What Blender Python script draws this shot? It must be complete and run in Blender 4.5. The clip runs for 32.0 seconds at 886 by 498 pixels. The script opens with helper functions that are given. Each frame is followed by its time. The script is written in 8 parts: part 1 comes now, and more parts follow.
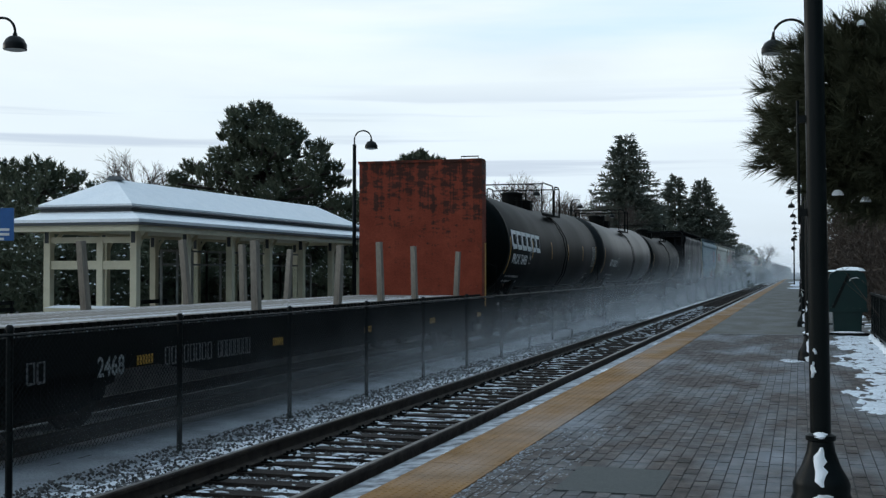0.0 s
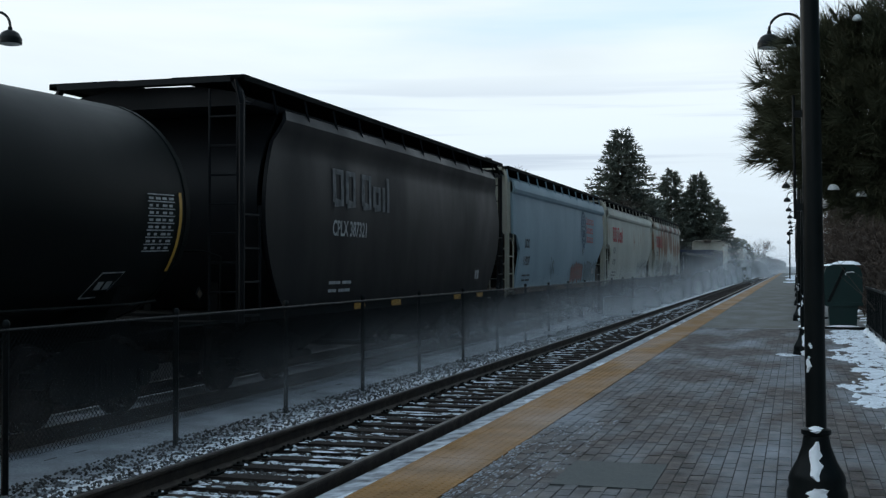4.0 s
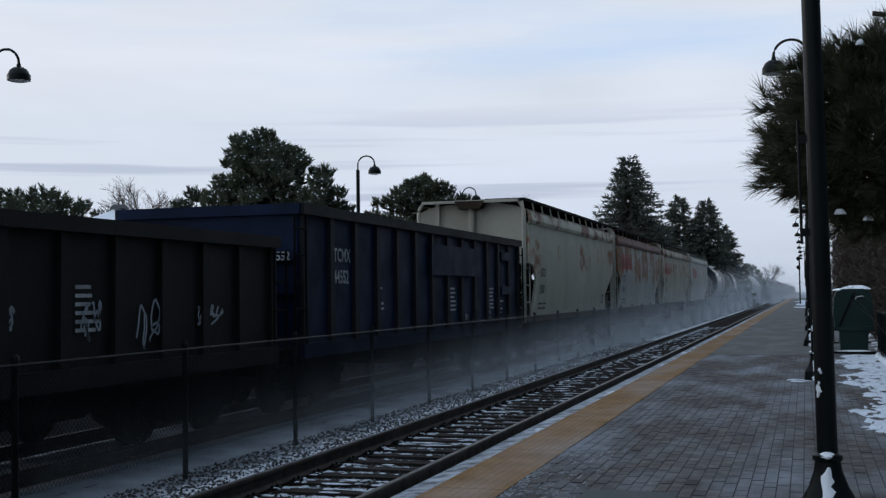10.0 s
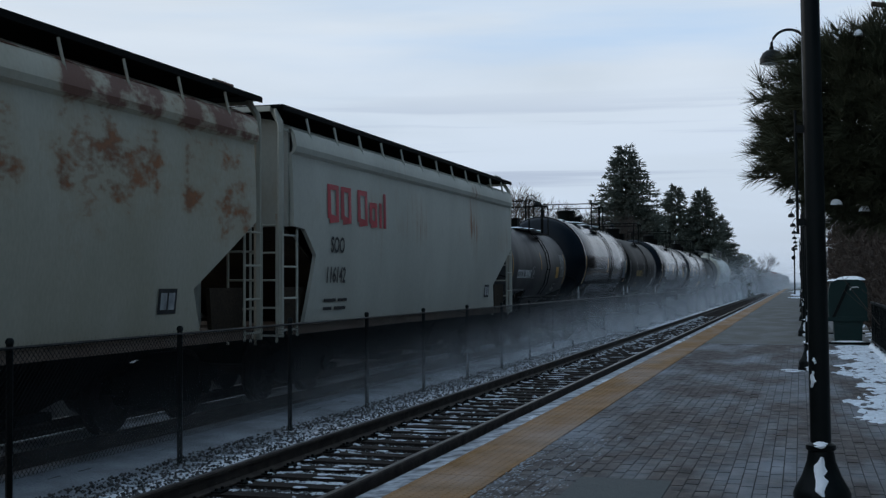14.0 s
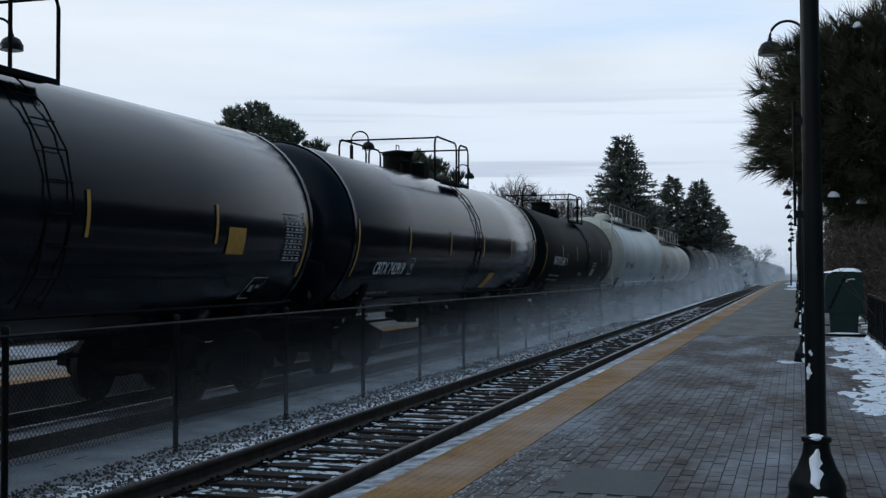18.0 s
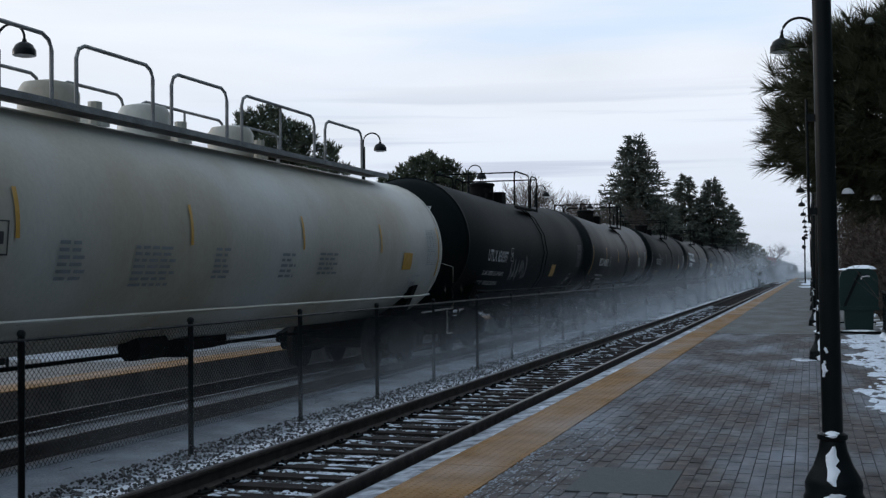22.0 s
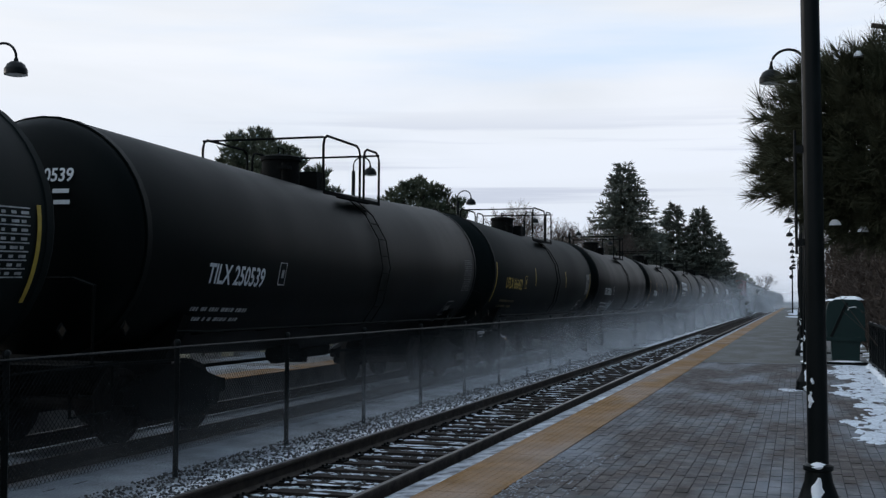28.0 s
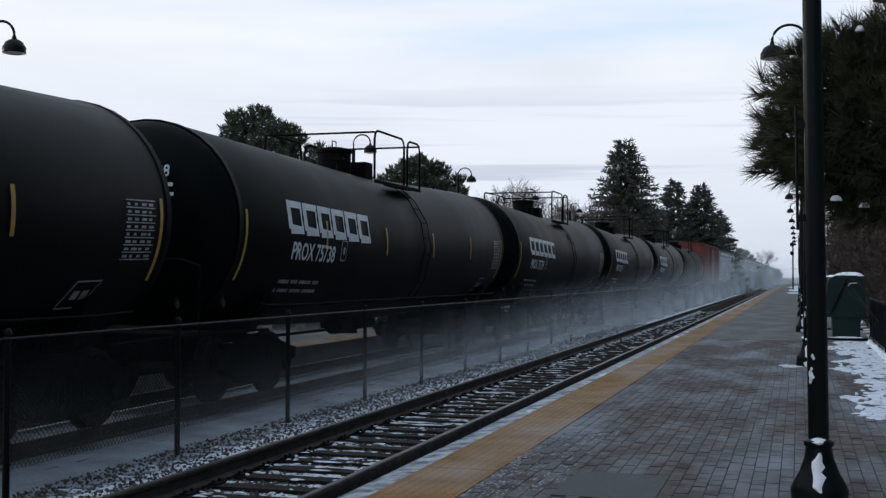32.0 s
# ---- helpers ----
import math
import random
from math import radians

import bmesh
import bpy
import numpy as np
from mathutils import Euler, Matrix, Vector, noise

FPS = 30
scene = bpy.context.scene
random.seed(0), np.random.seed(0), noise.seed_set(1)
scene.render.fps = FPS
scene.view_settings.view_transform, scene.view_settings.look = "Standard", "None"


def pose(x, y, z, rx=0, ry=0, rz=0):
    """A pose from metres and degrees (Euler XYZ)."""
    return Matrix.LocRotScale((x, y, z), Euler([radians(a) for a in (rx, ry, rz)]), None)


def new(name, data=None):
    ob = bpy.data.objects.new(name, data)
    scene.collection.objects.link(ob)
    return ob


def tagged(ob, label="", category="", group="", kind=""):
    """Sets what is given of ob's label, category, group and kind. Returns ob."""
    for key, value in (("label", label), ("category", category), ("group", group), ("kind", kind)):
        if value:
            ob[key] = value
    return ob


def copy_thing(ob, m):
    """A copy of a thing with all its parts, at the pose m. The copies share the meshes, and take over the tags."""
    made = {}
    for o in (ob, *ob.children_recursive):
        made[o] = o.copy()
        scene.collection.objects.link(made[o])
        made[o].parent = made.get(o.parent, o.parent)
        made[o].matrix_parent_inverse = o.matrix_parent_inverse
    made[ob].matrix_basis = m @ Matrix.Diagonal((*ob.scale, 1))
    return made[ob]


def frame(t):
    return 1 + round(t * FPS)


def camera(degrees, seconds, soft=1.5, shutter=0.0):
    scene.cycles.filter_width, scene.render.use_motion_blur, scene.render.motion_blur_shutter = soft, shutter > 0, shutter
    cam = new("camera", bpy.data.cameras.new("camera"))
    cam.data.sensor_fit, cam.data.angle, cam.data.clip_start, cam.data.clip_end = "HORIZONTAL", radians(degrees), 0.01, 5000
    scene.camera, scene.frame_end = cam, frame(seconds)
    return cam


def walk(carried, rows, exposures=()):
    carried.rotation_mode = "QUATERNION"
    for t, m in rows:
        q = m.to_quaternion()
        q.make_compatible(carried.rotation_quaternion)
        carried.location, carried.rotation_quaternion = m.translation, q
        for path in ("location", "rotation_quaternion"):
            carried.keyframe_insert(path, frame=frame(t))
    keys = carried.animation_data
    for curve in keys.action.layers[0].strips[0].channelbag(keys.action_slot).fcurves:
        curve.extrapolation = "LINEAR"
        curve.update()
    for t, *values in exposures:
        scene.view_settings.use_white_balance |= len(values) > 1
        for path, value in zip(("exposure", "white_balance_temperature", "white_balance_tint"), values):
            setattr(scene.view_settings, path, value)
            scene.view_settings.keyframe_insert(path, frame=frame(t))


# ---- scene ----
cam = camera(41.5, 32.0, soft=1.35)
PATH = [
    (0.0, 0.000, 0.000, 1.580, 1.086, -0.000, 16.960),
    (0.5, -0.003, -0.009, 1.583, 1.309, 0.065, 16.940),
    (1.0, 0.001, -0.014, 1.585, 1.360, 0.206, 16.968),
    (1.5, 0.001, 0.009, 1.587, 1.162, 0.216, 17.034),
    (2.0, 0.002, 0.010, 1.587, 1.085, 0.349, 17.051),
    (2.5, -0.003, 0.010, 1.588, 0.995, 0.373, 16.944),
    (4.5, 0.001, -0.005, 1.583, 0.789, -0.010, 16.753),
    (5.0, 0.002, -0.009, 1.585, 1.133, 0.077, 16.796),
    (5.5, 0.001, -0.015, 1.580, 1.181, 0.030, 16.719),
    (6.0, 0.010, -0.009, 1.583, 1.346, 0.040, 16.856),
    (6.5, 0.005, 0.001, 1.590, 1.530, 0.186, 16.725),
    (7.0, 0.009, -0.002, 1.583, 1.654, 0.228, 16.631),
    (7.5, 0.011, 0.001, 1.586, 1.584, 0.205, 16.728),
    (8.0, 0.011, -0.012, 1.583, 1.918, 0.278, 16.801),
    (8.5, 0.010, -0.009, 1.590, 2.325, 0.332, 17.123),
    (9.0, 0.014, -0.011, 1.588, 2.678, 0.259, 17.104),
    (9.5, 0.013, -0.012, 1.587, 2.790, 0.562, 17.059),
    (10.0, 0.016, -0.007, 1.584, 2.257, 0.786, 17.222),
    (10.5, 0.010, -0.010, 1.580, 1.924, 0.675, 17.356),
    (11.0, 0.011, 0.009, 1.584, 1.958, 0.809, 17.151),
    (11.5, 0.010, -0.003, 1.583, 2.269, 0.670, 17.079),
    (12.0, 0.013, -0.004, 1.583, 2.596, 0.514, 17.015),
    (12.5, 0.018, -0.001, 1.587, 2.712, 0.391, 16.953),
    (13.0, 0.014, -0.021, 1.583, 2.648, 0.290, 17.157),
    (13.5, 0.014, -0.007, 1.582, 2.239, 0.417, 17.148),
    (14.0, 0.011, -0.006, 1.580, 1.632, 0.276, 16.986),
    (14.5, 0.003, 0.007, 1.578, 1.293, 0.399, 17.053),
    (16.5, 0.010, -0.012, 1.578, 1.297, 0.094, 16.706),
    (17.0, 0.007, -0.023, 1.579, 1.066, -0.023, 16.708),
    (17.5, 0.007, -0.014, 1.583, 1.188, -0.147, 16.763),
    (18.0, 0.007, 0.003, 1.585, 1.122, -0.031, 16.822),
    (18.5, 0.002, 0.005, 1.585, 1.119, 0.006, 16.824),
    (19.0, -0.002, 0.002, 1.580, 1.076, -0.108, 17.121),
    (19.5, -0.004, 0.010, 1.580, 1.162, -0.314, 17.240),
    (20.0, 0.002, 0.001, 1.583, 1.378, -0.248, 17.149),
    (20.5, 0.003, 0.006, 1.581, 1.416, -0.115, 17.322),
    (21.0, -0.004, -0.002, 1.580, 1.450, -0.223, 17.207),
    (21.5, 0.004, -0.002, 1.578, 1.427, 0.310, 17.389),
    (22.0, 0.004, -0.001, 1.581, 1.169, 0.475, 17.452),
    (22.5, 0.000, 0.010, 1.580, 0.817, 0.183, 17.449),
    (23.0, -0.000, 0.011, 1.574, 0.933, 0.033, 17.268),
    (23.5, 0.003, -0.002, 1.582, 1.293, 0.169, 17.168),
    (24.0, 0.008, 0.005, 1.585, 1.551, 0.211, 17.301),
    (24.5, 0.003, -0.000, 1.582, 1.565, -0.039, 16.981),
    (26.5, 0.004, -0.009, 1.587, 1.881, -0.062, 16.985),
    (27.0, 0.005, -0.008, 1.587, 2.183, -0.172, 16.928),
    (27.5, 0.008, -0.007, 1.587, 2.247, -0.101, 16.776),
    (28.0, 0.006, -0.006, 1.587, 2.387, -0.323, 16.874),
    (28.5, 0.010, -0.020, 1.584, 2.466, -0.095, 16.907),
    (29.0, 0.007, -0.022, 1.586, 2.420, -0.031, 16.936),
    (29.5, 0.010, -0.002, 1.585, 2.073, 0.015, 16.915),
    (30.0, 0.009, -0.003, 1.582, 2.233, -0.127, 16.880),
    (30.5, 0.005, -0.012, 1.579, 1.943, -0.153, 16.932),
    (31.0, 0.003, 0.007, 1.589, 1.780, -0.227, 16.925),
    (31.5, 0.006, -0.009, 1.578, 1.567, -0.188, 16.998),
    (32.0, 0.004, 0.006, 1.584, 1.285, -0.129, 16.908),
]
# the film camera's own drift of exposure and white balance
EXPOSURE = [(0.0, 0.05, 6400, 5), (7.0, 0.05, 6400, 5), (9.5, -0.22, 6300, 13), (12.0, -0.35, 6200, 13), (14.5, -0.35, 6050, 8), (17.0, -0.15, 6150, 9), (20.0, -0.12, 6350, 11), (22.0, -0.06, 6450, 12), (24.0, -0.06, 6500, 12), (32.0, -0.04, 6550, 13)]
walk(cam, [(t, pose(x, y, z, 90 + pitch, roll, yaw)) for t, x, y, z, pitch, roll, yaw in PATH], EXPOSURE)

# ---- sky and light: thin winter overcast, low weak sun ----
SUN_EL, SUN_AZ = radians(12), radians(-82)
world = bpy.data.worlds.new("winter_sky")
scene.world = world
world.use_nodes = True
wn, wl = world.node_tree.nodes, world.node_tree.links
wn.clear()
w_out, w_bg = wn.new("ShaderNodeOutputWorld"), wn.new("ShaderNodeBackground")
sky = wn.new("ShaderNodeTexSky")
sky.sky_type, sky.sun_disc = "NISHITA", False
sky.sun_elevation, sky.sun_rotation = SUN_EL, SUN_AZ
sky.dust_density, sky.air_density = 2.0, 1.0
coord = wn.new("ShaderNodeTexCoord")
squash = wn.new("ShaderNodeMapping")
squash.inputs["Scale"].default_value = (1.0, 1.0, 6.0)
cloud = wn.new("ShaderNodeTexNoise")
cloud.inputs["Scale"].default_value = 2.2
cloud.inputs["Detail"].default_value = 6.0
cloud.inputs["Distortion"].default_value = 0.4
cover = wn.new("ShaderNodeMapRange")
cover.inputs["From Min"].default_value, cover.inputs["From Max"].default_value = 0.36, 0.60
cover.inputs["To Min"].default_value, cover.inputs["To Max"].default_value = 0.84, 0.99
split = wn.new("ShaderNodeSeparateXYZ")
height = wn.new("ShaderNodeMapRange")
height.inputs["From Min"].default_value, height.inputs["From Max"].default_value = 0.0, 0.75
veil = wn.new("ShaderNodeValToRGB")
veil.color_ramp.elements[0].color = (7.6, 8.6, 10.0, 1)
veil.color_ramp.elements[1].color = (8.1, 10.1, 12.3, 1)
mid = veil.color_ramp.elements.new(0.30)
mid.color = (9.5, 10.05, 10.6, 1)
mix = wn.new("ShaderNodeMix")
mix.data_type = "RGBA"
wl.new(coord.outputs["Generated"], squash.inputs["Vector"])
wl.new(squash.outputs["Vector"], cloud.inputs["Vector"])
wl.new(cloud.outputs["Fac"], cover.inputs["Value"])
wl.new(coord.outputs["Generated"], split.inputs["Vector"])
wl.new(split.outputs["Z"], height.inputs["Value"])
wl.new(height.outputs["Result"], veil.inputs["Fac"])
wl.new(cover.outputs["Result"], mix.inputs["Factor"])
wl.new(sky.outputs["Color"], mix.inputs["A"])
wl.new(veil.outputs["Color"], mix.inputs["B"])

# low grey stratus bands and thin blue breaks
def sky_layer(scale, noise_scale, lo, hi, z0, z1, z2, z3, colour, base):
    mp_, ns_, th_ = wn.new("ShaderNodeMapping"), wn.new("ShaderNodeTexNoise"), wn.new("ShaderNodeMapRange")
    mp_.inputs["Scale"].default_value = scale
    ns_.inputs["Scale"].default_value, ns_.inputs["Detail"].default_value = noise_scale, 5.0
    th_.inputs["From Min"].default_value, th_.inputs["From Max"].default_value = lo, hi
    th_.interpolation_type = "SMOOTHSTEP"
    wl.new(coord.outputs["Generated"], mp_.inputs["Vector"])
    wl.new(mp_.outputs["Vector"], ns_.inputs["Vector"])
    wl.new(ns_.outputs["Fac"], th_.inputs["Value"])
    out_ = th_.outputs["Result"]
    for a_, b_ in ((z0, z1), (z3, z2)):
        r_ = wn.new("ShaderNodeMapRange")
        r_.interpolation_type = "SMOOTHSTEP"
        r_.inputs["From Min"].default_value, r_.inputs["From Max"].default_value = min(a_, b_), max(a_, b_)
        if a_ > b_:
            r_.inputs["To Min"].default_value, r_.inputs["To Max"].default_value = 1.0, 0.0
        wl.new(split.outputs["Z"], r_.inputs["Value"])
        m_ = wn.new("ShaderNodeMath")
        m_.operation = "MULTIPLY"
        wl.new(out_, m_.inputs[0])
        wl.new(r_.outputs["Result"], m_.inputs[1])
        out_ = m_.outputs[0]
    x_ = wn.new("ShaderNodeMix")
    x_.data_type = "RGBA"
    wl.new(out_, x_.inputs["Factor"])
    wl.new(base, x_.inputs["A"])
    x_.inputs["B"].default_value = (*colour, 1)
    return x_.outputs["Result"]


tint = sky_layer((1.0, 1.0, 9.0), 1.6, 0.46, 0.78, 0.10, 0.22, 1.0, 1.2, (6.3, 8.2, 10.6), mix.outputs["Result"])
tint = sky_layer((1.3, 1.3, 46.0), 1.7, 0.53, 0.68, 0.035, 0.07, 0.12, 0.17, (6.2, 6.9, 8.1), tint)
# the cloud glows towards the low sun and is dull blue on the far side
facing = wn.new("ShaderNodeVectorMath")
facing.operation = "DOT_PRODUCT"
facing.inputs[1].default_value = (math.sin(SUN_AZ), math.cos(SUN_AZ), 0.0)
glow = wn.new("ShaderNodeMapRange")
glow.interpolation_type = "SMOOTHSTEP"
for key_, val_ in (("From Min", -0.72), ("From Max", 0.10)):
    glow.inputs[key_].default_value = val_
tone_ = wn.new("ShaderNodeMix")
tone_.data_type = "RGBA"
tone_.inputs["A"].default_value, tone_.inputs["B"].default_value = (0.125, 0.185, 0.235, 1), (1, 1, 1, 1)
shade_ = wn.new("ShaderNodeVectorMath")
shade_.operation = "MULTIPLY"
wl.new(coord.outputs["Generated"], facing.inputs[0])
wl.new(facing.outputs["Value"], glow.inputs["Value"])
wl.new(glow.outputs["Result"], tone_.inputs["Factor"])
wl.new(tint, shade_.inputs[0])
wl.new(tone_.outputs["Result"], shade_.inputs[1])
wl.new(shade_.outputs["Vector"], w_bg.inputs["Color"])
w_bg.inputs["Strength"].default_value = 0.1
wl.new(w_bg.outputs["Background"], w_out.inputs["Surface"])

sun_data = bpy.data.lights.new("sun", "SUN")
sun_data.energy, sun_data.angle, sun_data.color = 0.5, radians(12), (1.0, 0.94, 0.86)
sun = new("sun", sun_data)
sun.rotation_euler = Vector((math.sin(SUN_AZ) * math.cos(SUN_EL), math.cos(SUN_AZ) * math.cos(SUN_EL), math.sin(SUN_EL))).to_track_quat("Z", "Y").to_euler()

# ---- plan, in metres: x across the line, y along it, z from the platform ----
RAIL_Z = -0.20          # top of rail
NEAR_TRACK = -4.57      # centre lines
TRAIN_TRACK = -8.67
FENCE_X = -6.62
GROUND_Z = -0.36        # reference level beside the line
BED_Z = -0.408          # top of the ballast between the ties
EDGE_X = -2.95          # platform edge
FAR_EDGE_X = -10.45
SPEED = 15.45           # of the train, m/s


# ---- mesh building ----
class Shape:
    """Collects verts and faces of one mesh."""

    def __init__(self):
        self.v, self.f = [], []

    def add(self, verts, faces):
        n = len(self.v)
        self.v += [tuple(p) for p in verts]
        self.f += [tuple(i + n for i in face) for face in faces]
        return self

    def box(self, c, s, rot=None, taper=1.0):
        hx, hy, hz = s[0] / 2, s[1] / 2, s[2] / 2
        pts = [Vector((x * hx * (taper if z > 0 else 1), y * hy * (taper if z > 0 else 1), z * hz)) for z in (-1, 1) for x, y in ((-1, -1), (1, -1), (1, 1), (-1, 1))]
        if rot:
            e = Euler([radians(a) for a in rot]).to_matrix()
            pts = [e @ p for p in pts]
        c = Vector(c)
        return self.add([p + c for p in pts], [(3, 2, 1, 0), (4, 5, 6, 7), (0, 1, 5, 4), (1, 2, 6, 5), (2, 3, 7, 6), (3, 0, 4, 7)])

    def cyl(self, a, b, r, n=10, r2=None, caps=True):
        a, b = Vector(a), Vector(b)
        r2 = r if r2 is None else r2
        q = (b - a).to_track_quat("Z", "Y")
        ring = [q @ Vector((math.cos(2 * math.pi * i / n), math.sin(2 * math.pi * i / n), 0)) for i in range(n)]
        faces = [(i, (i + 1) % n, n + (i + 1) % n, n + i) for i in range(n)]
        if caps:
            faces += [tuple(range(n - 1, -1, -1)), tuple(range(n, 2 * n))]
        return self.add([a + p * r for p in ring] + [b + p * r2 for p in ring], faces)

    def tube(self, pts, r, n=6):
        pts = [Vector(p) for p in pts]
        rings = []
        for i, p in enumerate(pts):
            d = (pts[min(i + 1, len(pts) - 1)] - pts[max(i - 1, 0)]).normalized()
            up = Vector((0, 0, 1)) if abs(d.z) < 0.9 else Vector((1, 0, 0))
            s = d.cross(up).normalized()
            u = s.cross(d)
            rings.append([p + (s * math.cos(2 * math.pi * k / n) + u * math.sin(2 * math.pi * k / n)) * r for k in range(n)])
        faces = [(i * n + k, i * n + (k + 1) % n, (i + 1) * n + (k + 1) % n, (i + 1) * n + k) for i in range(len(pts) - 1) for k in range(n)]
        faces += [tuple(range(n - 1, -1, -1)), tuple((len(pts) - 1) * n + k for k in range(n))]
        return self.add([p for r_ in rings for p in r_], faces)

    def lathe(self, base, axis, prof, n=16):
        """prof: (distance along the axis, radius)."""
        q = Vector(axis).to_track_quat("Z", "Y")
        base = Vector(base)
        pts = [base + q @ Vector((r * math.cos(2 * math.pi * k / n), r * math.sin(2 * math.pi * k / n), h)) for h, r in prof for k in range(n)]
        m = len(prof)
        faces = [(i * n + k, i * n + (k + 1) % n, (i + 1) * n + (k + 1) % n, (i + 1) * n + k) for i in range(m - 1) for k in range(n)]
        faces += [tuple(range(n - 1, -1, -1)), tuple((m - 1) * n + k for k in range(n))]
        return self.add(pts, faces)

    def prism(self, poly, a, b, plane="yz"):
        """A polygon in one plane, extruded from a to b along the third axis."""
        def put(p, h):
            return {"yz": (h, p[0], p[1]), "xz": (p[0], h, p[1]), "xy": (p[0], p[1], h)}[plane]
        n = len(poly)
        faces = [tuple(range(n - 1, -1, -1)), tuple(range(n, 2 * n))] + [(i, (i + 1) % n, n + (i + 1) % n, n + i) for i in range(n)]
        return self.add([put(p, a) for p in poly] + [put(p, b) for p in poly], faces)

    def mesh(self, name, smooth=False):
        me = bpy.data.meshes.new(name)
        me.from_pydata(self.v, [], self.f)
        me.validate()
        bm = bmesh.new()
        bm.from_mesh(me)
        bmesh.ops.recalc_face_normals(bm, faces=bm.faces)
        bm.to_mesh(me)
        bm.free()
        if smooth:
            me.shade_smooth()
            me.set_sharp_from_angle(angle=radians(smooth if smooth > 1 else 40))
        return me


def part(name, shape, material, parent=None, label="", smooth=False, at=None):
    """One mesh object, under its thing or part if that is given."""
    me = shape if isinstance(shape, bpy.types.Mesh) else shape.mesh(name, smooth)
    if material and not me.materials:
        me.materials.append(material)
    ob = new(name, me)
    if parent:
        ob.parent = parent
    if at is not None:
        ob.matrix_basis = at if isinstance(at, Matrix) else Matrix.Translation(at)
    return tagged(ob, label) if label else ob


def thing(name, label, category, group="", kind="", at=None):
    ob = new(name)
    ob.empty_display_size = 0.3
    if at is not None:
        ob.matrix_basis = at
    return tagged(ob, label, category, group, kind)


# ---- materials ----
def mat(name, col, rough=0.7, metal=0.0, col2=None, scale=6.0, fine=60.0, bump=0.15, spread=0.5, stretch=(1, 1, 1), snow=0.0, rand=0.0, rust=0.0, rust_scale=1.2, rust_stretch=(1, 4.0, 0.30), spec=0.5, detail=5.0, dust=0.0, lip=0.0, island=0.0, joined=False):
    """Paint, metal, wood or stone: a base colour with large stains and fine grain, a little relief, and rust or lying snow where wanted."""
    m = bpy.data.materials.new(name)
    m.use_nodes = True
    nt = m.node_tree
    b = nt.nodes["Principled BSDF"]
    co = nt.nodes.new("ShaderNodeTexCoord")
    mp = nt.nodes.new("ShaderNodeMapping")
    mp.inputs["Scale"].default_value = stretch
    spot = nt.nodes.new("ShaderNodeNewGeometry").outputs["Position"] if joined else co.outputs["Object"]
    nt.links.new(spot, mp.inputs["Vector"])

    def noise_node(s, d=detail):
        n = nt.nodes.new("ShaderNodeTexNoise")
        n.inputs["Scale"].default_value, n.inputs["Detail"].default_value = s, d
        nt.links.new(mp.outputs["Vector"], n.inputs["Vector"])
        return n

    def ranged(src, lo, hi, a=0.0, c=1.0):
        r = nt.nodes.new("ShaderNodeMapRange")
        for k, val in (("From Min", lo), ("From Max", hi), ("To Min", a), ("To Max", c)):
            r.inputs[k].default_value = val
        nt.links.new(src, r.inputs["Value"])
        return r.outputs["Result"]

    def mixed(fac, a, c):
        x = nt.nodes.new("ShaderNodeMix")
        x.data_type = "RGBA"
        nt.links.new(fac, x.inputs["Factor"])
        for sock, val in (("A", a), ("B", c)):
            if isinstance(val, tuple):
                x.inputs[sock].default_value = (*val, 1)
            else:
                nt.links.new(val, x.inputs[sock])
        return x.outputs["Result"]

    col2 = col2 or tuple(c * 0.6 for c in col)
    big, small = noise_node(scale), noise_node(fine, 3.0)
    c = mixed(ranged(big.outputs["Fac"], 0.5 - spread * 0.4, 0.5 + spread * 0.4), col, col2)
    dark = nt.nodes.new("ShaderNodeMix")
    dark.data_type, dark.blend_type = "RGBA", "MULTIPLY"
    dark.inputs["Factor"].default_value = 1.0
    grain = ranged(small.outputs["Fac"], 0.3, 0.7, *((0.75, 1.15) if bump > 0.12 else (0.94, 1.04)))
    nt.links.new(c, dark.inputs["A"])
    nt.links.new(grain, dark.inputs["B"])
    c = dark.outputs["Result"]
    if island:
        geo = nt.nodes.new("ShaderNodeNewGeometry")
        hi = nt.nodes.new("ShaderNodeHueSaturation")
        nt.links.new(ranged(geo.outputs["Random Per Island"], 0, 1, 1 - island, 1 + island), hi.inputs["Value"])
        nt.links.new(ranged(geo.outputs["Random Per Island"], 0, 1, 1.25, 0.7), hi.inputs["Saturation"])
        nt.links.new(c, hi.inputs["Color"])
        c = hi.outputs["Color"]
    if rand:
        info = nt.nodes.new("ShaderNodeObjectInfo")
        hs = nt.nodes.new("ShaderNodeHueSaturation")
        nt.links.new(ranged(info.outputs["Random"], 0, 1, 1 - rand, 1 + rand), hs.inputs["Value"])
        nt.links.new(c, hs.inputs["Color"])
        c = hs.outputs["Color"]
    if rust:
        turn = nt.nodes.new("ShaderNodeObjectInfo")
        shift = nt.nodes.new("ShaderNodeCombineXYZ")
        roll_ = nt.nodes.new("ShaderNodeMath")
        roll_.operation, roll_.inputs[1].default_value = "MULTIPLY", 37.0
        nt.links.new(turn.outputs["Random"], roll_.inputs[0])
        nt.links.new(roll_.outputs[0], shift.inputs["X"])
        where = nt.nodes.new("ShaderNodeVectorMath")
        nt.links.new(co.outputs["Object"], where.inputs[0])
        nt.links.new(shift.outputs["Vector"], where.inputs[1])

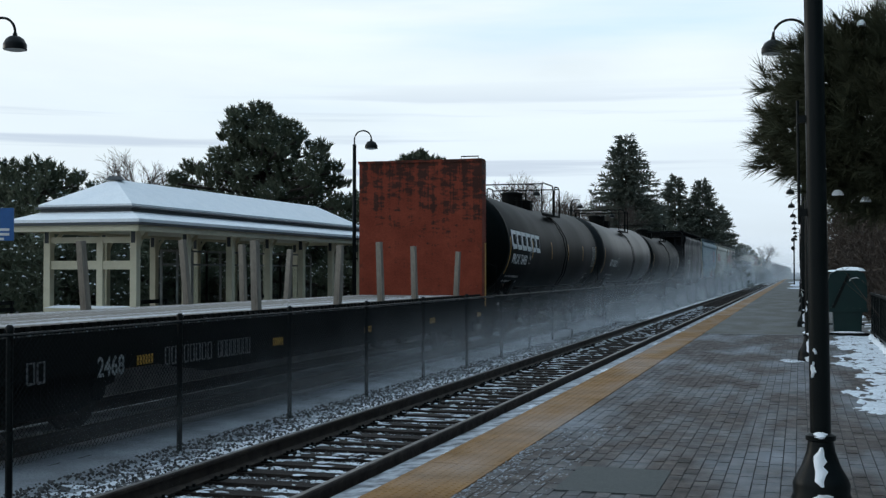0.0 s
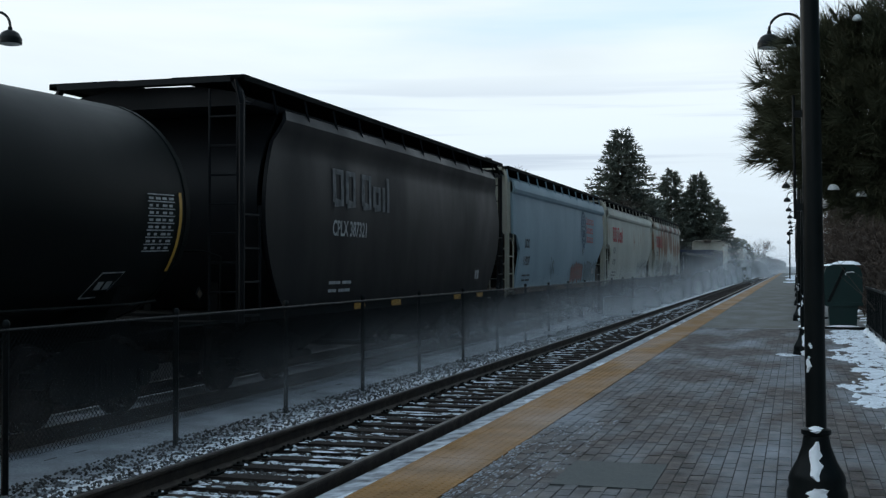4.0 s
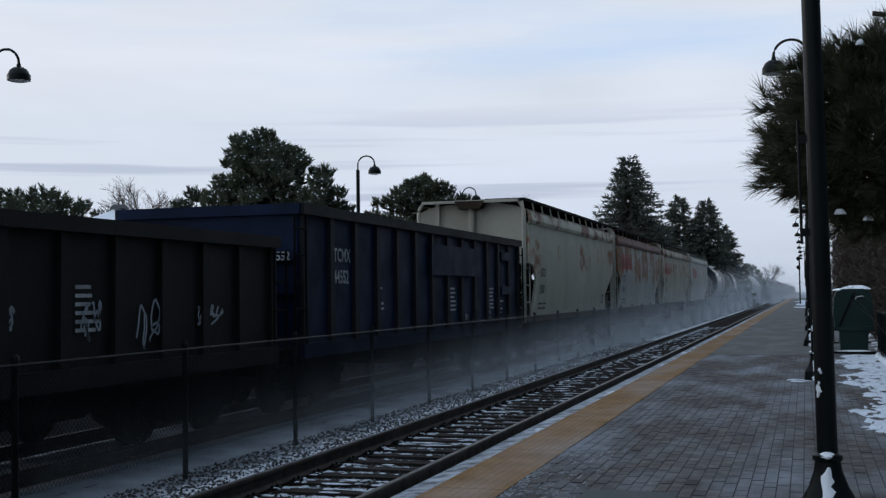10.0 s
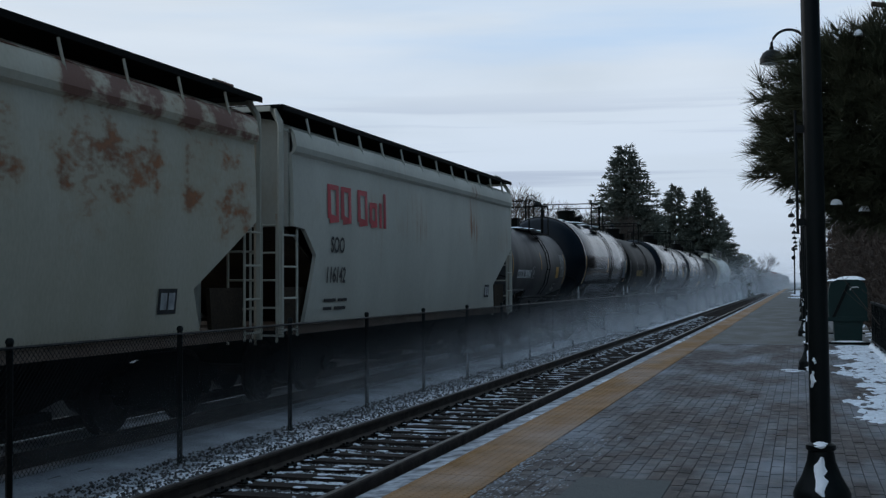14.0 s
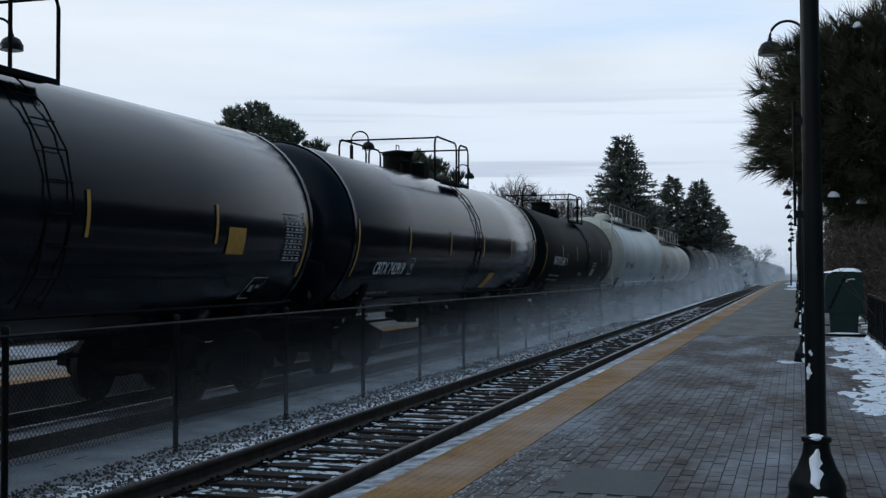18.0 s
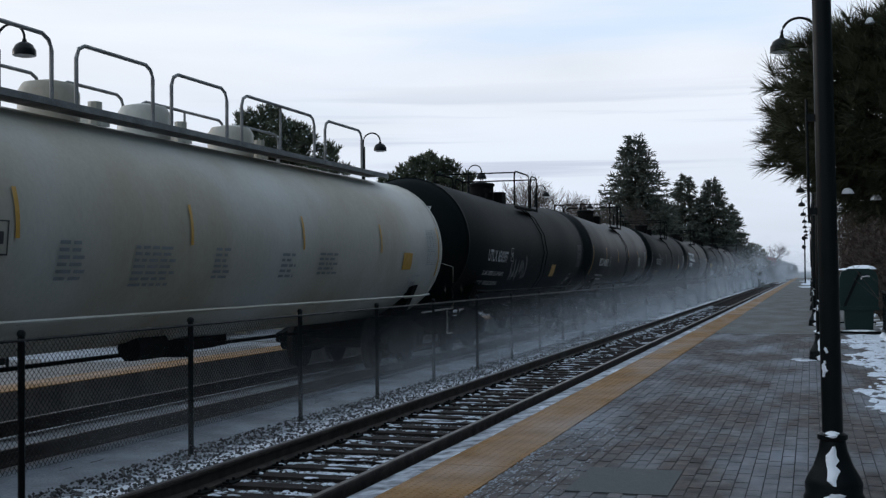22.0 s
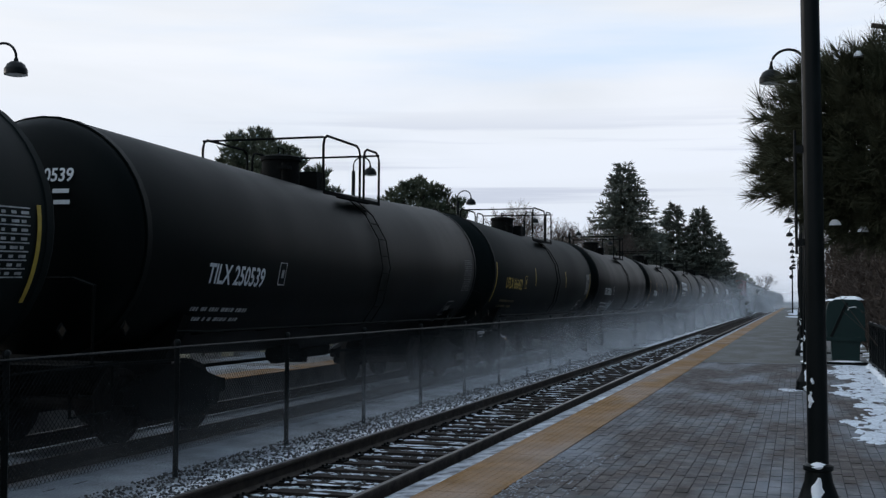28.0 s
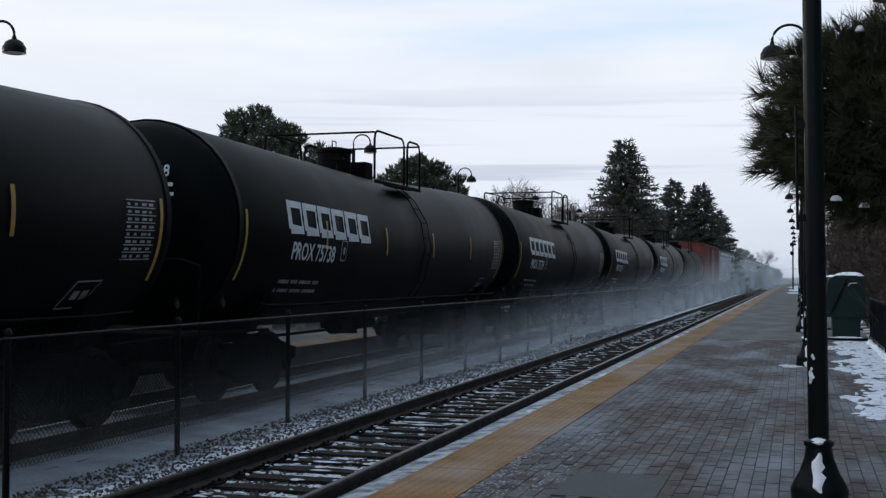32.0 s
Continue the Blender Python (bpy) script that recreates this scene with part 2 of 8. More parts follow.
        def rust_noise(sc, k):
            rm = nt.nodes.new("ShaderNodeMapping")
            rm.inputs["Scale"].default_value = sc
            nt.links.new(where.outputs["Vector"], rm.inputs["Vector"])
            rn = nt.nodes.new("ShaderNodeTexNoise")
            rn.inputs["Scale"].default_value, rn.inputs["Detail"].default_value = k, 8.0
            nt.links.new(rm.outputs["Vector"], rn.inputs["Vector"])
            return rn.outputs["Fac"]

        def calc(op, a_, b_):
            x = nt.nodes.new("ShaderNodeMath")
            x.operation = op
            for k, val in enumerate((a_, b_)):
                if isinstance(val, float):
                    x.inputs[k].default_value = val
                else:
                    nt.links.new(val, x.inputs[k])
            return x.outputs[0]

        sp = nt.nodes.new("ShaderNodeSeparateXYZ")
        nt.links.new(co.outputs["Object"], sp.inputs["Vector"])
        blotch = rust_noise((1, 0.8, 0.9), rust_scale)
        smear = calc("ADD", calc("MULTIPLY", rust_noise(rust_stretch, 1.5), 0.70), calc("MULTIPLY", rust_noise(tuple(v * 2.6 for v in rust_stretch), 2.4), 0.30))
        wear = calc("ADD", calc("MULTIPLY", blotch, 0.50), calc("MULTIPLY", smear, 0.50))
        # each side sheet is of panels 2.55 m long, sounder along their seams, some rustier than others
        place = calc("DIVIDE", sp.outputs["Y"], 2.55)
        seam = calc("ABSOLUTE", calc("SUBTRACT", calc("FRACT", place, 0.0), 0.5), 0.0)
        wear = calc("ADD", wear, ranged(seam, 0.36, 0.45, 0.02, -0.13))
        sheet = nt.nodes.new("ShaderNodeTexWhiteNoise")
        sheet.noise_dimensions = "1D"
        nt.links.new(calc("ADD", calc("FLOOR", place, 0.0), roll_.outputs[0]), sheet.inputs["W"])
        wear = calc("ADD", wear, ranged(sheet.outputs["Value"], 0, 1, -0.05, 0.05))
        wear = calc("ADD", wear, ranged(sp.outputs["Z"], 1.9, 2.8, -0.13, 0.04))
        wear = calc("ADD", wear, ranged(sp.outputs["Z"], 3.30, 3.60, 0.0, -0.05))
        if lip:
            wear = calc("ADD", wear, ranged(sp.outputs["Z"], 3.66, 3.74, 0.0, lip + 0.05))
        fac = ranged(wear, 0.67 - 0.22 * rust, 0.74 - 0.22 * rust)
        halo = ranged(wear, 0.58 - 0.22 * rust, 0.72 - 0.22 * rust)
        c = mixed(ranged(halo, 0, 1, 0, 0.45), c, (0.36, 0.24, 0.13))
        tone = mixed(ranged(smear, 0.38, 0.62), (0.070, 0.022, 0.010), (0.30, 0.094, 0.020))
        tone = mixed(ranged(sp.outputs["Z"], 3.62, 3.72), tone, (0.130, 0.036, 0.020))
        c = mixed(ranged(fac, 0, 1, 0, 0.90), c, tone)
    if dust:
        dn = nt.nodes.new("ShaderNodeTexNoise")
        dn.inputs["Scale"].default_value, dn.inputs["Detail"].default_value = 0.55, 7.0
        dm = nt.nodes.new("ShaderNodeMapping")
        dm.inputs["Scale"].default_value, dm.inputs["Rotation"].default_value = (2.2, 0.7, 1), (0, 0, 0.35)
        nt.links.new(spot, dm.inputs["Vector"])
        nt.links.new(dm.outputs["Vector"], dn.inputs["Vector"])
        c = mixed(ranged(dn.outputs["Fac"], 0.44, 0.72, 0.0, dust), c, (0.50, 0.58, 0.67))
    if snow:
        sn = noise_node(scale * 1.7)
        c = mixed(ranged(sn.outputs["Fac"], 0.60 - snow * 0.25, 0.66 - snow * 0.25), c, (0.78, 0.80, 0.84))
    nt.links.new(c, b.inputs["Base Color"])
    b.inputs["Metallic"].default_value = metal
    b.inputs["Specular IOR Level"].default_value = spec
    nt.links.new(ranged(big.outputs["Fac"], 0.3, 0.7, *((max(0.05, rough - 0.1), min(1.0, rough + 0.1)) if bump > 0.04 else (rough - 0.03, rough + 0.03))), b.inputs["Roughness"])
    if bump:
        bp = nt.nodes.new("ShaderNodeBump")
        bp.inputs["Strength"].default_value, bp.inputs["Distance"].default_value = bump, 0.02
        nt.links.new(small.outputs["Fac"], bp.inputs["Height"])
        nt.links.new(bp.outputs["Normal"], b.inputs["Normal"])
    return m


def flat(name, col, rough=0.6, metal=0.0):
    return mat(name, col, rough, metal, tuple(c * 0.8 for c in col), 9, 70, 0.05, 0.6)


M_BLACK = mat("black_enamel", (0.004, 0.0056, 0.0058), 0.42, 0, (0.006, 0.008, 0.008), 4, 60, 0.08, spec=0.12)
M_IRON = mat("grimy_iron", (0.0048, 0.0060, 0.0058), 0.85, 0.0, (0.0085, 0.0090, 0.0082), 3, 40, 0.4, spec=0.06)
M_WHEEL = mat("wheel_steel", (0.012, 0.010, 0.009), 0.7, 0.0, (0.020, 0.016, 0.013), 5, 50, 0.2, spec=0.12)
M_SNOW = mat("snow", (0.92, 0.93, 0.95), 0.75, 0, (0.86, 0.88, 0.91), 3, 25, 0.12, spec=0.3)
M_BRICK = mat("clay_paver", (0.082, 0.062, 0.051), 0.78, 0, (0.045, 0.039, 0.037), 5, 45, 0.35, dust=0.32, rand=0.36, spec=0.35, joined=True)
M_PAVER_REST = mat("clay_paver_field", (0.082, 0.062, 0.051), 0.78, 0, (0.045, 0.039, 0.037), 5, 45, 0.35, dust=0.32, island=0.36, spec=0.35)
M_JOINT = mat("sand_joint", (0.018, 0.017, 0.017), 0.9, 0, (0.05, 0.051, 0.053), 1.5, 60, 0.3, spec=0.2)
M_ASPHALT = mat("platform_asphalt", (0.085, 0.080, 0.068), 0.88, 0, (0.106, 0.100, 0.086), 1.2, 90, 0.4, dust=0.12)
M_YELLOW = mat("tactile_yellow", (0.265, 0.126, 0.025), 0.75, 0, (0.185, 0.094, 0.026), 2.0, 40, 0.25, dust=0.20, spec=0.3, joined=True)
M_CONC = mat("platform_concrete", (0.20, 0.19, 0.18), 0.85, 0, (0.12, 0.115, 0.11), 2.5, 40, 0.3)
M_BALLAST = mat("ballast_bed", (0.11, 0.105, 0.10), 0.95, 0, (0.06, 0.058, 0.055), 9, 40, 0.9, snow=0.30, spec=0.2)
M_BEDSNOW = mat("snow_filled_ballast", (0.40, 0.425, 0.46), 0.95, 0, (0.22, 0.228, 0.24), 1.3, 40, 0.4, spec=0.2)
M_THINSNOW = mat("thin_trodden_snow", (0.76, 0.80, 0.85), 0.8, 0, (0.60, 0.63, 0.68), 2.5, 30, 0.2, spec=0.2)
M_FROST = mat("thin_frost", (0.30, 0.325, 0.36), 0.85, 0, (0.19, 0.20, 0.22), 5, 40, 0.2, spec=0.2)
M_LAIDSNOW = mat("snow_along_rail", (0.54, 0.57, 0.62), 0.85, 0, (0.12, 0.12, 0.125), 5.0, 40, 0.4, spread=0.40, spec=0.2)
M_STRIPSNOW = mat("snow_under_stones", (0.17, 0.168, 0.166), 0.9, 0, (0.10, 0.098, 0.096), 6, 40, 0.5, snow=0.90, spec=0.2)
M_STONE = mat("ballast_stone", (0.11, 0.108, 0.106), 0.9, 0, (0.05, 0.049, 0.048), 7, 40, 0.5, island=0.6, spec=0.2)
M_GROUND = mat("snowy_ground", (0.11, 0.10, 0.075), 0.95, 0, (0.06, 0.055, 0.04), 0.35, 6, 0.6, snow=0.5)
M_RAIL = mat("rail_steel", (0.040, 0.027, 0.019), 0.75, 0.0, (0.024, 0.018, 0.014), 6, 60, 0.3, spec=0.25)
M_RAILTOP = mat("rail_head", (0.12, 0.10, 0.09), 0.4, 0.6, (0.06, 0.05, 0.045), 4, 60, 0.05)
M_TIE = mat("timber_tie", (0.045, 0.036, 0.030), 0.9, 0, (0.024, 0.020, 0.018), 5, 50, 0.6, stretch=(0.3, 2, 2), rand=0.25, spec=0.15)
M_WOOD = mat("grey_stake_wood", (0.29, 0.25, 0.20), 0.85, 0, (0.19, 0.16, 0.13), 4, 50, 0.4, stretch=(2, 2, 0.25))
M_DECK = mat("deck_planks", (0.24, 0.21, 0.18), 0.85, 0, (0.12, 0.10, 0.085), 3, 40, 0.4, snow=0.10, stretch=(0.4, 2.5, 1))
M_CREAM = mat("cream_timber_paint", (0.64, 0.59, 0.43), 0.6, 0, (0.54, 0.49, 0.35), 3, 40, 0.08)
M_FASCIA = mat("dark_grey_fascia", (0.035, 0.04, 0.045), 0.6, 0, (0.06, 0.065, 0.07), 3, 40, 0.1)
M_OLDGREY = mat("weathered_grey_paint", (0.26, 0.26, 0.25), 0.7, 0, (0.16, 0.155, 0.15), 4, 40, 0.2)
M_BARK = mat("bark", (0.075, 0.055, 0.042), 0.9, 0, (0.04, 0.03, 0.025), 6, 40, 0.7, stretch=(2, 2, 0.5))
M_TWIG = mat("bare_twigs", (0.11, 0.090, 0.078), 0.9, 0, (0.070, 0.056, 0.048), 6, 40, 0.3, spec=0.1)
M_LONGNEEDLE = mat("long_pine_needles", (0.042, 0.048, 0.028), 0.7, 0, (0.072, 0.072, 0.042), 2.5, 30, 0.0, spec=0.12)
M_NEEDLE = mat("pine_needles", (0.084, 0.104, 0.068), 0.7, 0, (0.128, 0.134, 0.090), 2.5, 30, 0.0, spec=0.15)
M_SPRUCE = mat("spruce_needles", (0.090, 0.106, 0.086), 0.7, 0, (0.118, 0.125, 0.100), 1.0, 20, 0.0, spec=0.15)
M_BIN = mat("green_plastic", (0.005, 0.021, 0.020), 0.5, 0, (0.008, 0.028, 0.026), 3, 40, 0.1, spec=0.25)
M_GLASS = bpy.data.materials.new("shelter_glass")
M_GLASS.use_nodes = True
g = M_GLASS.node_tree.nodes["Principled BSDF"]
g.inputs["Base Color"].default_value = (0.75, 0.8, 0.8, 1)
g.inputs["Roughness"].default_value, g.inputs["Transmission Weight"].default_value, g.inputs["IOR"].default_value = 0.04, 1.0, 1.2
M_BLUESIGN = flat("sign_blue", (0.02, 0.12, 0.36), 0.4)
M_WHITE = flat("white_lettering", (0.80, 0.81, 0.80), 0.6)
M_OLDWHITE = mat("worn_white_lettering", (0.50, 0.50, 0.49), 0.7, 0, (0.24, 0.24, 0.24), 8, 30, 0.0)
M_DIMLETTER = mat("faded_grey_lettering", (0.16, 0.16, 0.16), 0.7, 0, (0.06, 0.06, 0.06), 8, 30, 0.0)
M_BLACKLETTER = flat("black_lettering", (0.015, 0.015, 0.016), 0.6)
M_YELLOWMARK = flat("reflective_yellow", (0.56, 0.29, 0.025), 0.5)
M_GOLDLETTER = flat("yellow_lettering", (0.50, 0.33, 0.03), 0.6)
M_REDLETTER = mat("red_lettering", (0.58, 0.030, 0.045), 0.6, 0, (0.40, 0.06, 0.06), 3, 30, 0.0)
M_FADEDRED = mat("faded_red_lettering", (0.52, 0.06, 0.06), 0.7, 0, (0.46, 0.12, 0.10), 4, 30, 0.0)
M_BLUELETTER = mat("blue_emblem", (0.05, 0.10, 0.16), 0.7, 0, (0.10, 0.15, 0.2), 4, 30, 0.0)
M_GRAFFITI = mat("silver_graffiti", (0.36, 0.38, 0.40), 0.6, 0, (0.20, 0.22, 0.24), 5, 30, 0.0)
M_GRAFDARK = mat("dark_graffiti", (0.06, 0.09, 0.09), 0.7, 0, (0.12, 0.15, 0.15), 4, 30, 0.0)
M_GRAFORANGE = mat("orange_graffiti", (0.36, 0.17, 0.12), 0.7, 0, (0.28, 0.20, 0.18), 4, 30, 0.0)
M_PLACARD = flat("red_white_placard", (0.55, 0.08, 0.07), 0.5)
M_LAMPGLASS = flat("frosted_lens", (0.55, 0.56, 0.55), 0.3)

# ---- the line: ground, ballast, rails, ties ----
g_ = Shape()
xs = [-700, -200, -60, -26, -17, -10.6, -6.62, -3.1, 3.2, 12, 60, 200, 700]
ys = [-600, -100, -20, 0, 15, 30, 60, 120, 250, 600, 1500]
for y in ys:
    for x in xs:
        lift = 0.0 if x < 1 else 0.42 if x < 5 else min(2.2, 0.42 + (x - 3.2) * 0.09)
        g_.v.append((x, y, GROUND_Z - 0.12 + lift))
nx = len(xs)
g_.f = [(j * nx + i, j * nx + i + 1, (j + 1) * nx + i + 1, (j + 1) * nx + i) for j in range(len(ys) - 1) for i in range(nx - 1)]
tagged(part("ground", g_, M_GROUND), "winter ground with thin patchy snow", "ground", kind="structure")

bed = Shape()
prof = [(-10.4, -0.50), (-10.2, -0.45), (-9.8, BED_Z), (-7.5, BED_Z), (-6.9, -0.44), (-6.3, -0.43), (-5.95, -0.40), (-5.62, -0.40), (-5.42, -0.392), (-5.36, BED_Z), (-3.747, BED_Z), (-3.745, -0.305), (-3.62, -0.29), (-3.3, -0.265), (-2.98, -0.27)]
bed_y = [-60 + 1.5 * i for i in range(90)] + [80 + 20 * i for i in range(40)]
for y in bed_y:
    for x, z in prof:
        bed.v.append((x, y, z + 0.012 * noise.noise((x * 1.3, y * 0.9, 0))))
k_ = len(prof)
bed.f = [(j * k_ + i, j * k_ + i + 1, (j + 1) * k_ + i + 1, (j + 1) * k_ + i) for j in range(len(bed_y) - 1) for i in range(k_ - 1)]
bed_ob = part("ballast", bed, M_BALLAST, smooth=True)
bed_ob.data.materials.append(M_BEDSNOW)
bed_ob.data.materials.append(M_LAIDSNOW)
bed_ob.data.materials.append(M_STRIPSNOW)
for poly in bed_ob.data.polygons:
    x = poly.center.x
    poly.material_index = 1 if x < -6.45 else 3 if x < -5.62 else 2 if x < -5.42 or x > -3.746 else 0
tagged(bed_ob, "grey ballast bed half covered with snow", "ballast", kind="structure")

RAIL_PROF = [(-0.075, -0.17), (0.075, -0.17), (0.075, -0.155), (0.012, -0.13), (0.012, -0.045), (0.036, -0.035), (0.036, -0.006), (0.028, 0.0), (-0.028, 0.0), (-0.036, -0.006), (-0.036, -0.035), (-0.012, -0.045), (-0.012, -0.13), (-0.075, -0.155)]


def track(name, cx, label):
    t_ = thing(name, label, "railway track", kind="structure")
    for s in (-0.753, 0.753):
        part("rail", Shape().prism([(cx + s + px, RAIL_Z + pz) for px, pz in RAIL_PROF], -90, 900, "xz"), M_RAIL, t_, "rust-brown steel rail with worn bright head")
        part("rail_head", Shape().box((cx + s, 405, RAIL_Z + 0.0025), (0.05, 990, 0.003)), M_RAILTOP, t_)
    tie = Shape().box((0, 0, 0), (2.59, 0.225, 0.17)).mesh("tie")
    tie.materials.append(M_TIE)
    plate = Shape().box((0, 0, 0), (0.34, 0.19, 0.02))
    for sx in (-0.11, 0.11):
        for sy in (-0.06, 0.06):
            plate.cyl((sx, sy, 0), (sx, sy, 0.035), 0.016, 6)
    plate = plate.mesh("tie_plate")
    plate.materials.append(M_IRON)
    rest = Shape()
    for i in range(340):
        y = -6 + 0.53 * i
        rx = random.uniform(-0.03, 0.03)
        if i < 120 and cx > -6:
            o = part("tie", tie, None, t_, at=pose(cx + rx, y, RAIL_Z - 0.256, 0, 0, random.uniform(-1.2, 1.2)))
            if i < 70:
                for s in (-0.753, 0.753):
                    part("tie_plate", plate, None, o, at=pose(s - rx, 0, 0.093))
        else:
            rest.box((cx + rx, y, RAIL_Z - (0.256 if cx > -6 else 0.302)), (2.59, 0.225, 0.17))
    tagged(part("tie_row", rest, M_TIE, t_), kind="stuff")
    return t_


track("railway_track", NEAR_TRACK, "empty near track on snowy ballast, rusty rails")
track("railway_track", TRAIN_TRACK, "track under the passing train, dark with blown snow")

# loose stones and snow heaps between the ties and along the fence
stones = Shape()
for i in range(42000):
    y = 4.5 + 44 * random.random() ** 1.5
    x = random.uniform(-6.85, -3.68)
    in_track = abs(x - NEAR_TRACK) < 1.3
    r = random.uniform(0.014, 0.034) if in_track else random.uniform(0.010, 0.027)
    if not in_track and random.random() < (0.85 if x > -5.62 else 0.25):
        continue
    z = BED_Z + random.uniform(-0.006, 0.012) if abs(x - NEAR_TRACK) < 1.2 else (-0.395 if x > -6.1 else -0.418) + random.uniform(-0.006, 0.012)
    if in_track and ((y + 6) / 0.53) % 1.0 > 0.77 or in_track and ((y + 6) / 0.53) % 1.0 < 0.21:
        continue
    pts = [Vector((random.uniform(0.6, 1.2) * a, random.uniform(0.6, 1.2) * b, random.uniform(0.5, 0.9) * c)) * r for a, b, c in ((1, 0, 0), (0, 1, 0), (-1, 0, 0), (0, -1, 0), (0, 0, 1), (0, 0, -1))]
    rz = Euler((0, 0, random.uniform(0, 6.3))).to_matrix()
    stones.add([rz @ p + Vector((x, y, z)) for p in pts], [(0, 1, 4), (1, 2, 4), (2, 3, 4), (3, 0, 4), (1, 0, 5), (2, 1, 5), (3, 2, 5), (0, 3, 5)])
tagged(part("ballast_stones", stones, M_STONE), "loose grey ballast stones", "gravel", kind="stuff")


def snow_patch(shape, cx, cy, rx, ry, h, z, seed, n=18, jag=0.35):
    """A low heap of snow with a ragged outline."""
    rnd = random.Random(seed)
    rim = [1 + jag * (rnd.random() - 0.5) * 2 for _ in range(n)]
    base = len(shape.v)
    for lev, (s, hh) in enumerate(((1.0, 0.0), (0.8, 0.6), (0.4, 1.0))):
        for k in range(n):
            a = 2 * math.pi * k / n
            shape.v.append((cx + rx * s * rim[k] * math.cos(a), cy + ry * s * rim[k] * math.sin(a), z + h * hh))
    shape.v.append((cx, cy, z + h))
    for lev in range(2):
        for k in range(n):
            a0, a1 = base + lev * n + k, base + lev * n + (k + 1) % n
            shape.f.append((a0, a1, a1 + n, a0 + n))
    shape.f += [(base + 2 * n + k, base + 2 * n + (k + 1) % n, base + 3 * n) for k in range(n)]


heaps = Shape()
for i in range(3200):
    y = 5 + 60 * random.random() ** 1.4
    slot = math.floor((y + 6) / 0.53) * 0.53 - 6 + 0.265
    x = random.choice((random.uniform(-5.2, -3.95), random.uniform(-5.2, -3.95), random.uniform(-6.5, -5.7)))
    slot += random.choice((0.18, 0.33, 0.20, 0.35)) if i % 4 == 0 else random.uniform(-0.10, 0.10)
    snow_patch(heaps, x, slot + random.uniform(-0.05, 0.05), random.choice((random.uniform(0.012, 0.04), random.uniform(0.02, 0.06), random.uniform(0.03, 0.17))), random.uniform(0.012, 0.042), random.uniform(0.006, 0.013), (-0.368 if i % 4 == 0 else BED_Z + 0.010) if x > -5.7 else -0.42, i, 9, 0.8)
for i in range(330):
    # drifts along the foot of the platform and outside the far rail
    y = 4 + 70 * random.random() ** 1.2
    near_side = i % 6 == 1
    x = random.uniform(-3.62, -3.28) if near_side else random.gauss(-5.62, 0.06)
    snow_patch(heaps, x, y, random.uniform(0.03, 0.10 if near_side else 0.07), random.uniform(0.06, 0.38), random.uniform(0.012, 0.025), -0.278 if near_side and x > -3.5 else -0.288 if near_side else -0.412, 5000 + i, 11)
for i in range(120):
    # clots caught round the spikes inside the far rail
    y = -6 + 0.53 * (i + 16)
    for k in range(2):
        snow_patch(heaps, -5.19 + 0.10 * k + random.uniform(-0.04, 0.04), y + random.uniform(-0.12, 0.12), random.uniform(0.02, 0.06), random.uniform(0.015, 0.045), random.uniform(0.010, 0.022), -0.365, 9000 + 2 * i + k, 9, 0.6)
tagged(part("trackside_snow", heaps, M_THINSNOW, smooth=True), "wind-blown snow lying between ties", "snow", kind="stuff")

# ---- near platform ----
plat = thing("platform", "brick and asphalt station platform with yellow tactile edge", "platform", kind="structure")
part("platform_body", Shape().prism([(EDGE_X, -0.5), (EDGE_X, -0.012), (1.75, -0.012), (1.75, -0.5)], -30, 350, "xz"), M_CONC, plat)
part("asphalt_surface", Shape().prism([(-2.33, -0.011), (-2.33, 0.004), (0.95, 0.004), (0.95, -0.011)], 30.2, 330, "xz"), M_ASPHALT, plat)
part("joint_bed", Shape().box((-0.305, 0.1, -0.006), (4.05, 60.2, 0.012)), M_JOINT, plat)
part("asphalt_edge_strip", Shape().box((-0.6, 30.15, 0.0), (3.2, 0.28, 0.016)), M_FASCIA, plat)
tile = Shape().box((0, 0, 0), (0.61, 0.60, 0.03))
for i in range(8):
    for j in range(8):
        tile.cyl((-0.265 + 0.0755 * i, -0.26 + 0.0745 * j, 0.014), (-0.265 + 0.0755 * i, -0.26 + 0.0745 * j, 0.0175), 0.016, 5, 0.011)
tile = tile.mesh("tactile_tile")
tile.materials.append(M_YELLOW)
for i in range(82):
    part("tactile_tile", tile, None, plat, at=(-2.645, -6.2 + 0.605 * i, -0.011 + random.uniform(-0.001, 0.001)))
part("tactile_strip", Shape().box((-2.645, 43.3 + 152, -0.006), (0.61, 304, 0.024)), M_YELLOW, plat)
part("utility_cover", Shape().box((-1.34, 8.85, 0.002), (0.73, 1.06, 0.012)), mat("cast_cover", (0.034, 0.040, 0.038), 0.8, 0, (0.060, 0.066, 0.064), 3, 50, 0.3), plat, "dark steel utility cover set in the paving")

snow_on_platform = Shape()
rnd = random.Random(5)
for i in range(1300):
    y = 12.0 + 18.0 * rnd.random()
    edge = 0.76 + 0.18 * math.sin(y * 1.1) + 0.10 * math.sin(y * 2.9 + 1)
    snow_patch(snow_on_platform, edge + 0.92 * rnd.random() ** 0.8, y, rnd.uniform(0.02, 0.11), rnd.uniform(0.05, 0.24), rnd.uniform(0.004, 0.012), 0.004, 100 + i, 9)
frost = Shape()
for i in range(1100):
    snow_patch(frost, -2.33 + 0.60 * rnd.random() ** 1.6, 5.5 + 6.5 * rnd.random() ** 1.3, rnd.uniform(0.003, 0.014), rnd.uniform(0.012, 0.050), 0.0015, 0.0055, 300 + i, 7, 0.7)
tagged(part("frost", frost, M_FROST), "thin frost in the paving beside the yellow edge", "frost", kind="stuff")
